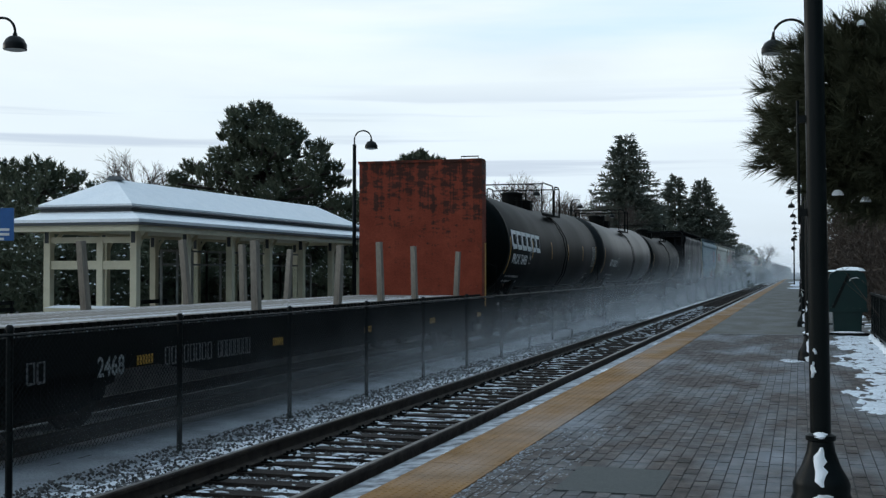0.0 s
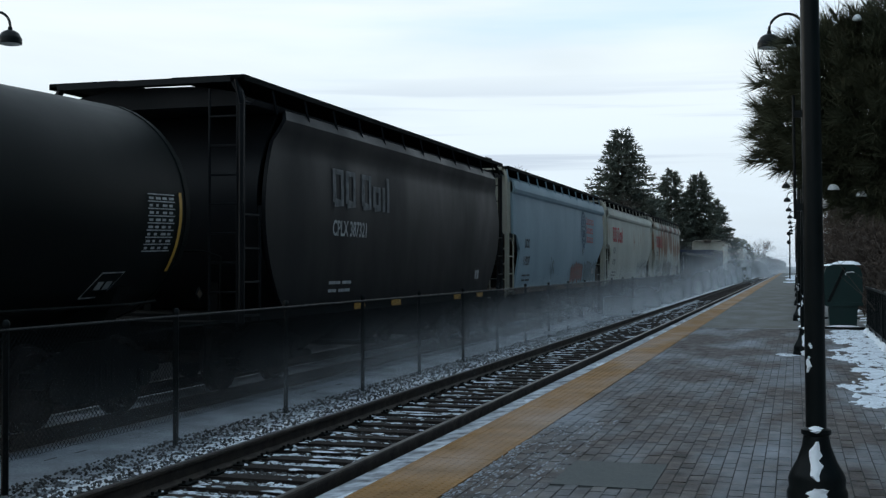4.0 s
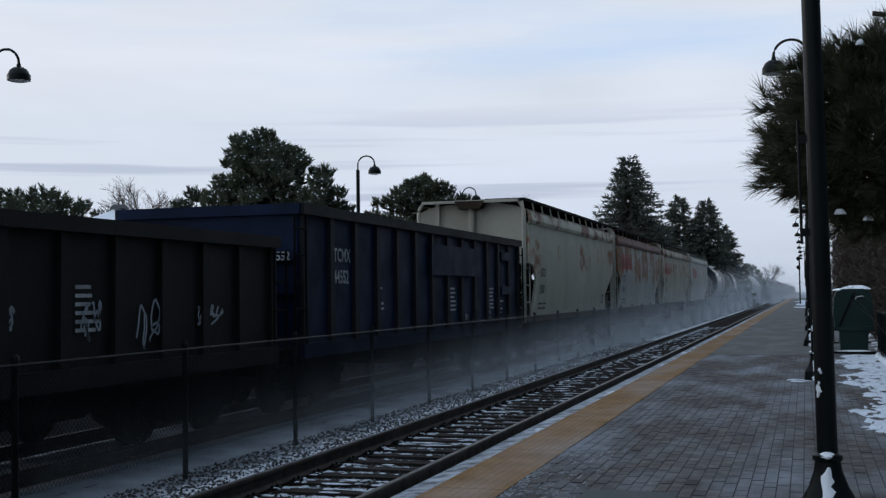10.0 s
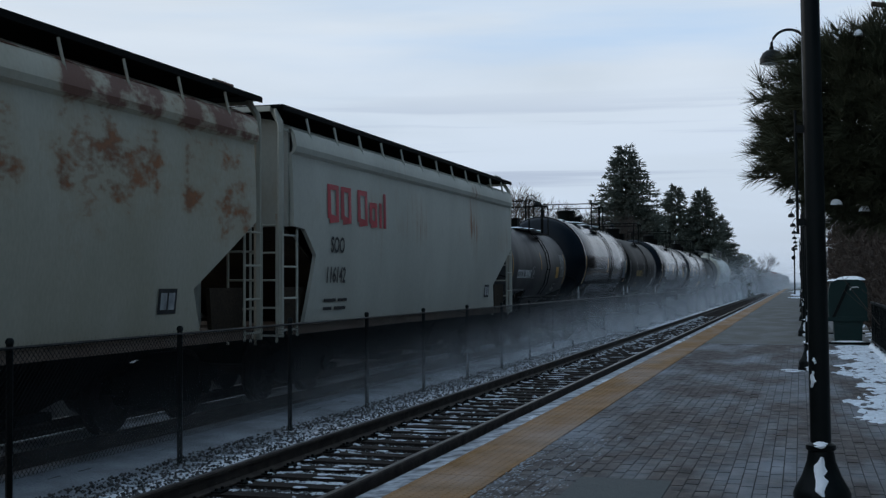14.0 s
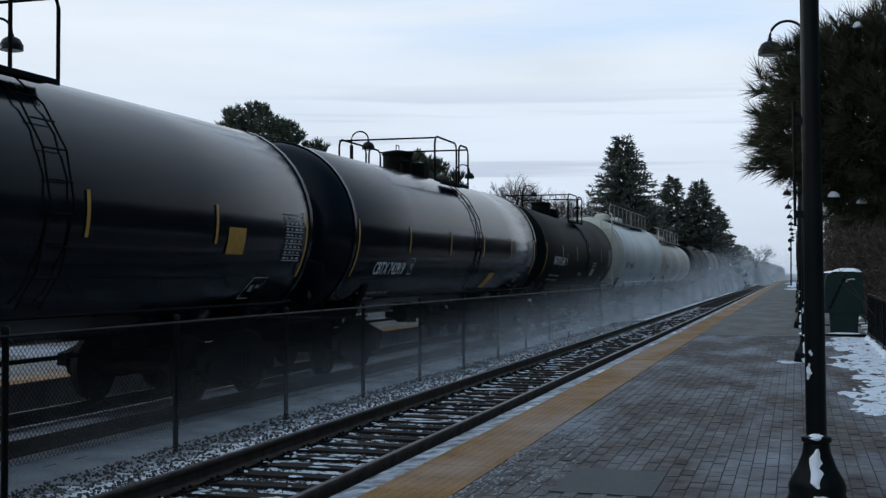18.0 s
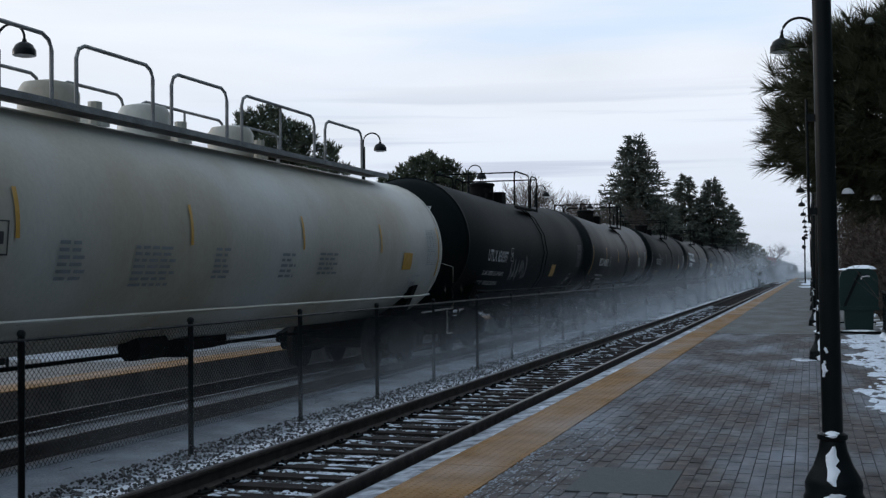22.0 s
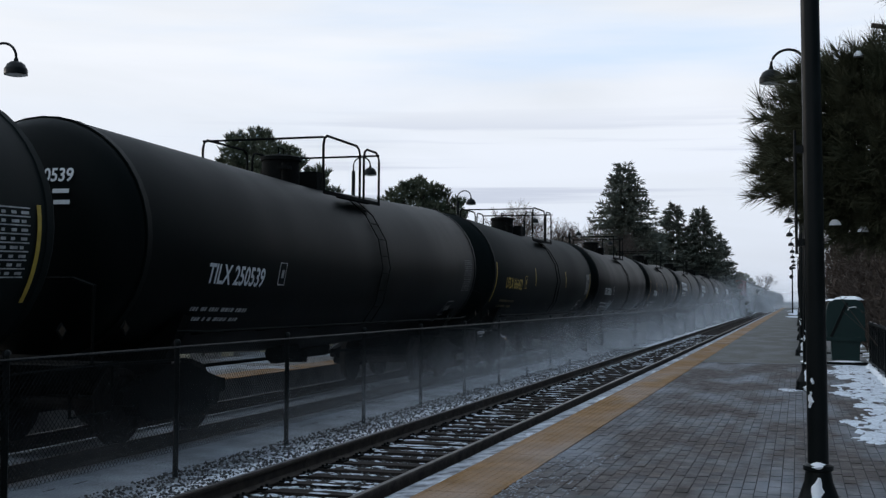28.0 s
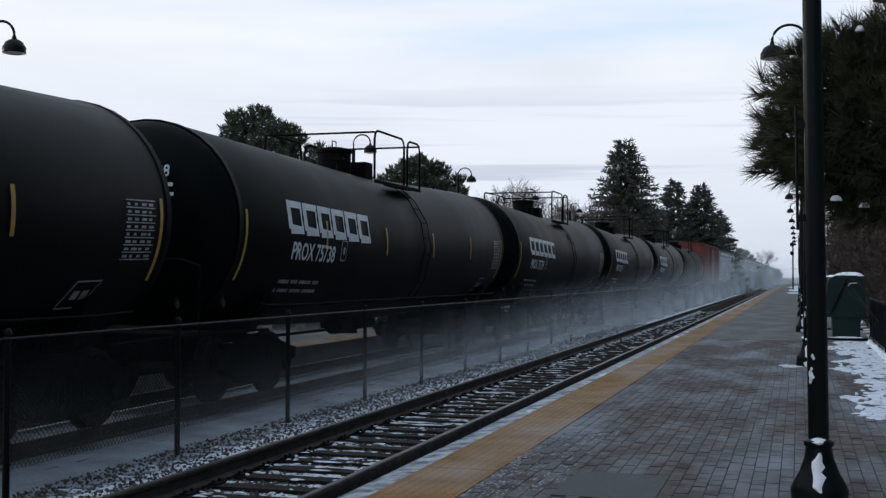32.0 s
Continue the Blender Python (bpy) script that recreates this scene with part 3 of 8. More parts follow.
for i in range(8):
    snow_patch(snow_on_platform, rnd.uniform(-0.35, 0.1), 21.4 + rnd.uniform(-0.25, 0.25), rnd.uniform(0.08, 0.2), rnd.uniform(0.04, 0.12), 0.012, 0.001, 400 + i, 10)
for i in range(60):
    snow_patch(snow_on_platform, -3.02 + rnd.uniform(-0.05, 0.04), rnd.uniform(5, 60), rnd.uniform(0.05, 0.10), rnd.uniform(0.3, 1.2), 0.02, -0.36, 500 + i, 10)
for i in range(14):
    snow_patch(snow_on_platform, rnd.uniform(-0.5, 1.2), rnd.uniform(110, 190), rnd.uniform(0.3, 1.2), rnd.uniform(3, 9), 0.05, 0.005, 700 + i, 12)
tagged(part("platform_snow", snow_on_platform, M_THINSNOW, smooth=True), "thin trampled snow on the platform paving", "snow", kind="stuff")


# ---- lamp posts ----
def lamp_post(side, label, snowy=False, up=0.0):
    """A black pole on a bell base with a hooked arm; side -1: the arm reaches to -x."""
    ob = thing("street_lamp", label, "street lamp", "platform lamps")
    base = Shape().lathe((0, 0, 0), (0, 0, 1), [(0, 0.20), (0.05, 0.20), (0.08, 0.185), (0.14, 0.19), (0.18, 0.175), (0.26, 0.13), (0.36, 0.095), (0.43, 0.085), (0.44, 0.10), (0.47, 0.10), (0.485, 0.075)], 20)
    part("base", base, M_BLACK, ob, smooth=True)
    part("pole", Shape().cyl((0, 0, 0.47), (0, 0, 5.55 + up), 0.069, 16, 0.058), M_BLACK, ob, smooth=True)
    part("banner_bracket", Shape().box((side * 0.085, 0, 2.62), (0.07, 0.03, 0.05)).box((side * 0.085, 0, 1.98), (0.07, 0.03, 0.05)).cyl((side * 0.115, 0, 1.9), (side * 0.115, 0, 2.75), 0.010, 6), M_BLACK, ob)
    arm = [(0, 0, 5.5 + up)] + [(side * (0.29 - 0.29 * math.cos(a)), 0, 5.72 + up + 0.27 * math.sin(a)) for a in [math.pi * k / 14 for k in range(15)]] + [(side * 0.58, 0, 5.62 + up)]
    part("arm", Shape().tube(arm, 0.024, 8), M_BLACK, ob, smooth=True)
    shade = part("shade", Shape().lathe((side * 0.58, 0, 5.40 + up), (0, 0, 1), [(0, 0.205), (0.10, 0.205), (0.12, 0.19), (0.19, 0.155), (0.235, 0.09), (0.245, 0.045), (0.30, 0.035)], 18), M_BLACK, ob, smooth=True)
    part("lens", Shape().lathe((side * 0.58, 0, 5.375 + up), (0, 0, 1), [(0, 0.10), (0.012, 0.16), (0.022, 0.19)], 18), M_LAMPGLASS, shade, "frosted glass lens", smooth=True)
    if snowy:
        # a ragged streak up the windward side of the bell, a ledge of snow on its foot and flecks on the pole
        def skin(z0, z1, a0, width, seed):
            rs_ = random.Random(seed)
            bell = [(0.0, 0.20), (0.08, 0.185), (0.14, 0.19), (0.18, 0.175), (0.26, 0.13), (0.36, 0.095), (0.43, 0.085), (0.47, 0.10), (0.49, 0.072), (5.0, 0.065)]
            sh_ = Shape()
            rows_, cols = 9, 5
            for i in range(rows_):
                z = z0 + (z1 - z0) * i / (rows_ - 1)
                r_ = next(p[1] + (q[1] - p[1]) * (z - p[0]) / (q[0] - p[0]) for p, q in zip(bell, bell[1:]) if p[0] <= z <= q[0])
                wd = width * math.sin(math.pi * (0.12 + 0.80 * i / (rows_ - 1))) * rs_.uniform(0.6, 1.15)
                mid_ = a0 + rs_.uniform(-0.1, 0.1)
                for k in range(cols):
                    u = 2 * k / (cols - 1) - 1
                    rr = r_ + 0.001 + 0.014 * (1 - u * u)
                    sh_.v.append((rr * math.cos(mid_ + u * wd / r_), rr * math.sin(mid_ + u * wd / r_), z))
            sh_.f = [(i * cols + k, i * cols + k + 1, (i + 1) * cols + k + 1, (i + 1) * cols + k) for i in range(rows_ - 1) for k in range(cols - 1)]
            return sh_
        for z0, z1, a0, w, sd in ((0.15, 0.40, -1.62, 0.045, 1), (0.0, 0.10, -1.55, 0.10, 2), (0.455, 0.50, -1.6, 0.05, 3), (0.86, 0.97, -2.2, 0.020, 4), (1.02, 1.06, -2.0, 0.012, 5)):
            part("clinging_snow", skin(z0, z1, a0, w, sd), M_SNOW, ob, "snow stuck to the base", smooth=True)
    return ob


lamp = lamp_post(-1, "black platform lamp post with snow on its base", True, 0.05)
lamp.matrix_basis = pose(0.135, 8.35, 0, 0, -0.6, 0)
for i in range(1, 12):
    copy_thing(lamp, pose(0.135 + 0.02 * math.sin(i * 2.1), 8.35 + 13.2 * i, 0))
lamp_far = lamp_post(1, "black hooked platform lamp beyond the tracks", up=0.14)
lamp_far.matrix_basis = pose(-13.98, 17.7, 0)
for y in (35.4, 47.6, 60.2, 73.0, 86.0):
    copy_thing(lamp_far, pose(-13.8, y, 0))

# ---- fence between the tracks ----
fence = thing("fence", "black chain-link fence between the two tracks", "fence", kind="structure")
POST_Y = [-6.0 + 2.94 * i for i in range(32)]
post = Shape().cyl((0, 0, -0.42), (0, 0, 1.07), 0.032, 8).lathe((0, 0, 1.06), (0, 0, 1), [(0, 0.04), (0.03, 0.038), (0.05, 0.02)], 8).mesh("post", True)
post.materials.append(M_BLACK)
wire = Shape()
W_, Z0, Z1, P_ = 2.94, -0.13, 1.03, 0.062
n_w = int((W_ + (Z1 - Z0)) / P_)
for i in range(n_w):
    for s in (1, -1):
        u0 = -(Z1 - Z0) + i * P_
        u1 = u0 + (Z1 - Z0)
        a0, a1 = max(u0, 0.0), min(u1, W_)
        if a1 - a0 < 0.02:
            continue
        p = [(a0, Z0 + (a0 - u0)), (a1, Z0 + (a1 - u0))]
        if s < 0:
            p = [(W_ - q[0], q[1]) for q in p]
        o = 0.003 * s
        d = 0.0028
        wire.add([(o, p[0][0] - d, p[0][1]), (o, p[0][0] + d, p[0][1]), (o + 0.004, p[0][0], p[0][1]), (o, p[1][0] - d, p[1][1]), (o, p[1][0] + d, p[1][1]), (o + 0.004, p[1][0], p[1][1])], [(0, 1, 4, 3), (1, 2, 5, 4), (2, 0, 3, 5)])
for k in range(int(W_ / P_)):
    wire.add([(0, k * P_, Z1), (0, k * P_ + 0.006, Z1), (0.004, k * P_ + 0.02, Z1 + 0.035)], [(0, 1, 2)])
wire = wire.mesh("chain_link")
wire.materials.append(M_BLACK)
rail_ = Shape().cyl((0, 0, 1.02), (0, 2.94, 1.02), 0.016, 6).mesh("top_rail")
rail_.materials.append(M_BLACK)
for y in POST_Y:
    part("post", post, None, fence, at=(FENCE_X, y, 0))
    part("chain_link", wire, None, fence, at=(FENCE_X + 0.03, y, 0))
    part("top_rail", rail_, None, fence, at=(FENCE_X + 0.02, y, 0))
far_fence = Shape()
for i in range(60):
    far_fence.cyl((FENCE_X, 88 + 2.94 * i, -0.42), (FENCE_X, 88 + 2.94 * i, 1.07), 0.032, 5)
far_fence.cyl((FENCE_X, 88, 1.02), (FENCE_X, 264, 1.02), 0.016, 5)
tagged(part("distant_posts", far_fence, M_BLACK, fence), kind="stuff")

# ---- far platform and its shelter ----
fp = thing("far_platform", "far station platform with yellow edge and snow", "platform", kind="structure")
part("platform_body", Shape().prism([(FAR_EDGE_X, -0.5), (FAR_EDGE_X, 0.0), (-19.5, 0.0), (-19.5, -0.5)], -40, 200, "xz"), M_CONC, fp)
part("tactile_strip", Shape().box((FAR_EDGE_X - 0.38, 80, 0.004), (0.74, 240, 0.016)), M_YELLOW, fp, "yellow tactile edge strip")
fsn = Shape()
for i in range(55):
    snow_patch(fsn, rnd.uniform(-16.5, -11.4), rnd.uniform(8, 70), rnd.uniform(0.3, 1.0), rnd.uniform(0.4, 1.6), 0.02, 0.004, 900 + i, 12)
tagged(part("far_platform_snow", fsn, M_BEDSNOW, smooth=True), "patchy snow on the far platform", "snow", kind="stuff")

sh = thing("platform_shelter", "cream timber platform shelter with snow-covered hipped roof", "shelter")
X0, X1, Y0, Y1 = -14.0, -17.4, 22.8, 38.3
cx_, EAVE, RIDGE = (X0 + X1) / 2, 2.52, 3.72


def hip(sx, z0, z1, inset, thick):
    """A hipped slab from the eaves at z0 to a ring or ridge at z1."""
    a = [(X0 + sx, Y0 - sx), (X1 - sx, Y0 - sx), (X1 - sx, Y1 + sx), (X0 + sx, Y1 + sx)]
    b = [(X0 + sx - inset, Y0 - sx + inset), (X1 - sx + inset, Y0 - sx + inset), (X1 - sx + inset, Y1 + sx - inset), (X0 + sx - inset, Y1 + sx - inset)]
    s = Shape()
    s.add([(*p, z0) for p in a] + [(*p, z0 + thick) for p in a] + [(*p, z1 + thick) for p in b],
          [(3, 2, 1, 0)] + [(i, (i + 1) % 4, 4 + (i + 1) % 4, 4 + i) for i in range(4)] + [(4 + i, 4 + (i + 1) % 4, 8 + (i + 1) % 4, 8 + i) for i in range(4)] + [(8, 9, 10, 11)])
    return s


part("lower_roof", hip(0.0, EAVE + 0.10, EAVE + 0.32, 0.55, 0.02), M_FASCIA, sh, "dark grey lower roof slope")
part("lower_roof_snow", hip(0.02, EAVE + 0.16, EAVE + 0.36, 0.54, 0.07), M_SNOW, sh, "snow lying on the lower slope")
part("gutter", Shape().box((X0 + 0.0, (Y0 + Y1) / 2, EAVE + 0.125), (0.07, Y1 - Y0 + 0.1, 0.06)).box((cx_, Y0 + 0.0, EAVE + 0.125), (3.4, 0.07, 0.06)), M_FASCIA, sh, "dark gutter along the eaves")
part("roof_band", Shape().box((cx_, (Y0 + Y1) / 2, EAVE + 0.43), (3.4 - 1.0, Y1 - Y0 - 1.0, 0.16)), M_FASCIA, sh, "dark band under the upper roof")
part("upper_roof", hip(-0.40, EAVE + 0.50, RIDGE - 0.04, 1.28, 0.02), M_FASCIA, sh)
part("upper_roof_snow", hip(-0.46, EAVE + 0.54, RIDGE, 1.22, 0.06), M_SNOW, sh, "smooth snow on the upper roof")
part("ridge_cap", Shape().box((cx_, Y0 + 1.72, RIDGE + 0.09), (0.35, 0.35, 0.10), taper=0.6), M_FASCIA, sh)
part("fascia_board", Shape().box((X0 - 0.06, (Y0 + Y1) / 2, EAVE + 0.03), (0.05, Y1 - Y0 - 0.1, 0.14)).box((X1 + 0.06, (Y0 + Y1) / 2, EAVE + 0.03), (0.05, Y1 - Y0 - 0.1, 0.14))
     .box((cx_, Y0 + 0.06, EAVE + 0.03), (3.3, 0.05, 0.14)).box((cx_, Y1 - 0.06, EAVE + 0.03), (3.3, 0.05, 0.14)), M_CREAM, sh)
part("soffit", Shape().box((cx_, (Y0 + Y1) / 2, EAVE + 0.06), (3.2, Y1 - Y0 - 0.2, 0.03)), M_CREAM, sh)
px_ = Shape().box((0, 0, 1.25), (0.17, 0.17, 2.5)).box((0, 0, 0.1), (0.23, 0.23, 0.2)).mesh("post")
px_.materials.append(M_CREAM)
brace = Shape().tube([(0, 0.08, 2.0), (0, 0.25, 2.3), (0, 0.5, 2.47)], 0.05, 4).mesh("brace")
brace.materials.append(M_CREAM)
cap = Shape().box((0, 0, 2.36), (0.10, 0.20, 0.26)).mesh("post_bracket")
cap.materials.append(M_FASCIA)
for xx in (X0 - 0.55, X1 + 0.55):
    for i in range(7):
        yy = Y0 + 0.75 + 2.34 * i
        part("post", px_, None, sh, at=(xx, yy, 0))
        part("post_bracket", cap, None, sh, at=(xx, yy, 0))
        if i < 6:
            part("brace", brace, None, sh, at=(xx, yy, 0))
# wind screen of framed glass in the middle bays and the crossbars at the end
for i in range(2, 6):
    yy = Y0 + 0.75 + 2.34 * i
    scr = part("wind_screen", Shape().box((X0 - 1.3, yy - 1.09, 0.15), (0.06, 2.34, 0.07)), M_CREAM, sh, "cream-framed glass wind screen")
    for k in range(4):
        part("mullion", Shape().box((X0 - 1.3, yy - 2.26 + 0.78 * k, 1.05), (0.05, 0.05, 2.1)), M_OLDGREY, scr)
    for zz in (1.75, 2.1):
        part("screen_rail", Shape().box((X0 - 1.3, yy - 1.09, zz), (0.05, 2.34, 0.05)), M_OLDGREY, scr)
    for k in range(3):
        pane = part("pane", Shape().box((X0 - 1.3, yy - 2.26 + 0.39 + 0.78 * k, 0.95), (0.012, 0.70, 1.5)), M_GLASS, scr)
        pane.visible_shadow = False
part("end_rail", Shape().box((cx_, Y0 + 0.75, 1.72), (2.3, 0.08, 0.20)).box((cx_, Y0 + 0.75, 2.30), (2.3, 0.08, 0.14)).box((cx_ + 0.25, Y0 + 0.75, 1.15), (0.16, 0.12, 2.3)), M_CREAM, sh)
part("low_wall", Shape().box((cx_, Y0 + 0.70, 0.36), (2.3, 0.25, 0.72)), M_CREAM, sh, "cream low wall with snow on top")
part("low_wall_snow", Shape().box((cx_, Y0 + 0.70, 0.75), (2.3, 0.27, 0.06), taper=0.8), M_SNOW, sh)


def bench(m):
    b = thing("bench", "dark slatted platform bench with a little snow", "bench", at=m)
    for k in range(4):
        part("slat", Shape().box((0.12 * k - 0.2, 0, 0.45), (0.09, 1.5, 0.03)), M_BLACK, b)
    for k in range(2):
        part("back_slat", Shape().box((-0.27, 0, 0.62 + 0.17 * k), (0.03, 1.5, 0.10)), M_BLACK, b)
    for s in (-0.65, 0.65):
        part("leg", Shape().box((-0.02, s, 0.22), (0.5, 0.05, 0.05)).box((0.2, s, 0.22), (0.05, 0.05, 0.44)).box((-0.26, s, 0.42), (0.05, 0.05, 0.84)), M_BLACK, b)
    part("snow_cover", Shape().box((0, 0, 0.475), (0.4, 1.4, 0.03), taper=0.8), M_SNOW, b)


bench(pose(-18.6, 24.2, 0))
bench(pose(-15.9, 27.0, 0))
bench(pose(-15.9, 34.0, 0))

sign = thing("platform_sign", "blue platform sign with white symbol and wording", "sign", at=pose(-13.15, 16.9, 0.12, 0, 0, 22))
part("sign_post", Shape().cyl((0, 0, -0.12), (0, 0, 2.7), 0.03, 8), M_BLACK, sign)
part("sign_panel", Shape().box((0.0, -0.05, 2.26), (0.62, 0.03, 0.56)), M_BLUESIGN, sign)
part("symbol", Shape().box((-0.12, -0.068, 2.41), (0.16, 0.006, 0.03)).box((-0.12, -0.068, 2.25), (0.16, 0.006, 0.02)).box((-0.19, -0.068, 2.33), (0.02, 0.006, 0.17)).box((-0.05, -0.068, 2.33), (0.02, 0.006, 0.17)), M_WHITE, sign)
part("wording", Shape().box((0.03, -0.068, 2.17), (0.42, 0.006, 0.045)).box((0.05, -0.068, 2.09), (0.38, 0.006, 0.045)).box((0.0, -0.068, 2.01), (0.3, 0.006, 0.045)), M_WHITE, sign)

# ---- right-hand side of the near platform: bin, railings ----
bn = thing("litter_bin", "dark green domed plastic salt and litter bin with snow on top", "bin", at=pose(1.13, 31.0, 0))
prof_b = [(-0.44, 0.62), (-0.46, 0.95), (-0.45, 1.35), (-0.40, 1.52), (-0.25, 1.60), (0.25, 1.60), (0.40, 1.52), (0.45, 1.35), (0.46, 0.95), (0.44, 0.62), (0.34, 0.55), (0.32, 0.06), (-0.32, 0.06), (-0.34, 0.55)]
part("body", Shape().prism(prof_b, -0.42, 0.42, "xz"), M_BIN, bn, smooth=True)
part("base_slab", Shape().box((0, 0, 0.03), (1.0, 1.0, 0.06)), M_BLACK, bn)
part("rim", Shape().box((0, -0.43, 0.62), (0.94, 0.04, 0.10)), M_BIN, bn)
part("slot", Shape().box((-0.16, -0.425, 1.08), (0.07, 0.03, 0.95), rot=(0, 24, 0)), M_BLACK, bn, "dark slanted opening")
part("hand_grip", Shape().tube([(0.05, -0.43, 1.34), (0.08, -0.46, 1.40), (0.22, -0.46, 1.42), (0.25, -0.43, 1.40)], 0.012, 5), M_WHITE, bn)
sn = Shape()
snow_patch(sn, 0.10, 0.0, 0.36, 0.38, 0.10, 1.585, 11, 16)
part("snow_ledge", sn, M_SNOW, bn, smooth=True)
sn = Shape()
snow_patch(sn, 0.0, -0.46, 0.42, 0.06, 0.04, 0.055, 13, 14)
part("snow_ledge", sn, M_SNOW, bn, smooth=True)
sn = Shape()
snow_patch(sn, -0.25, -0.05, 0.2, 0.3, 0.05, 1.565, 12, 14)
part("snow_cap", sn, M_SNOW, bn, "snow on the lid", smooth=True)


def railing(m, length, label):
    r = thing("railing", label, "railing", "platform railings", at=m)
    part("top_bar", Shape().box((0, length / 2, 1.05), (0.05, length, 0.05)), M_BLACK, r)
    part("bottom_bar", Shape().box((0, length / 2, 0.16), (0.04, length, 0.04)), M_BLACK, r)
    for k in range(int(length / 2.0) + 1):
        part("post", Shape().box((0, min(k * 2.0, length), 0.55), (0.06, 0.06, 1.1)), M_BLACK, r)
    bar = Shape().box((0, 0, 0.60), (0.02, 0.02, 0.88)).mesh("baluster")
    bar.materials.append(M_BLACK)
    for k in range(1, int(length / 0.14)):
        part("baluster", bar, None, r, at=(0, 0.14 * k, 0))
    return r


railing(pose(1.62, 16.0, 0, 0, 0, 0), 13.6, "black steel picket railing along the platform's back edge")
railing(pose(0.15, 33.2, 0, 0, 0, -90), 1.5, "black steel railing beside the bin")
railing(pose(0.15, 33.2, 0), 24.0, "black steel railing between the lamp posts")
rs = Shape()
for i in range(16):
    snow_patch(rs, 0.35 + 0.25 * rnd.random(), 31.5 + 1.6 * i, 0.25, 0.8, 0.06, 0.004, 1500 + i, 10)
for i in range(14):
    snow_patch(rs, 1.6, 16 + i, 0.08, 0.6, 0.10, 0.004, 1600 + i, 10)
tagged(part("drifted_snow", rs, M_SNOW, smooth=True), "snow drifted against the railings", "snow", kind="stuff")

# distant signals beside the line
for y, x in ((140, -0.6), (165, 0.3)):
    sg = thing("railway_signal", "distant railway signal mast with round heads", "signal", "line signals", at=pose(x, y, 0))
    part("mast", Shape().cyl((0, 0, 0), (0, 0, 5.6), 0.08, 8), M_BLACK, sg)
    for z in (5.2, 4.2):
        part("signal_head", Shape().cyl((-0.1, -0.15, z), (-0.1, 0.1, z), 0.24, 14), M_BLACK, sg)


# ---- trees ----
def tuft(shape, c, d, size, n, rnd, width=0.05, spread=0.9):
    """A fan of needles round the direction d."""
    d = Vector(d).normalized()
    for _ in range(n):
        v = (d + Vector((rnd.gauss(0, spread), rnd.gauss(0, spread), rnd.gauss(0, spread)))).normalized() * size * rnd.uniform(0.7, 1.15)
        s = v.cross(Vector((rnd.gauss(0, 1), rnd.gauss(0, 1), rnd.gauss(0, 1)))).normalized() * width * size
        base = len(shape.v)
        a = Vector(c) + v * 0.05
        shape.v += [tuple(a - s), tuple(a + s), tuple(a + v)]
        shape.f.append((base, base + 1, base + 2))


def brush(shape, base, d, L, nl, n, rnd, width):
    """A shoot of length L, set all round with needles that lean forward."""
    base, d = Vector(base), Vector(d).normalized()
    side = d.orthogonal().normalized()
    for _ in range(n):
        t = rnd.random() ** 0.8
        r = Matrix.Rotation(rnd.uniform(0, 6.283), 3, d) @ side
        lean = rnd.uniform(0.35, 1.1) * (1.0 - 0.35 * t)
        v = (d * math.cos(lean) + r * math.sin(lean)) * nl * rnd.uniform(0.75, 1.15)
        w = v.cross(Vector((rnd.gauss(0, 1), rnd.gauss(0, 1), rnd.gauss(0, 1)))).normalized() * width
        a = base + d * (L * t)
        k = len(shape.v)
        shape.v += [tuple(a - w), tuple(a + w), tuple(a + v)]
        shape.f.append((k, k + 1, k + 2))


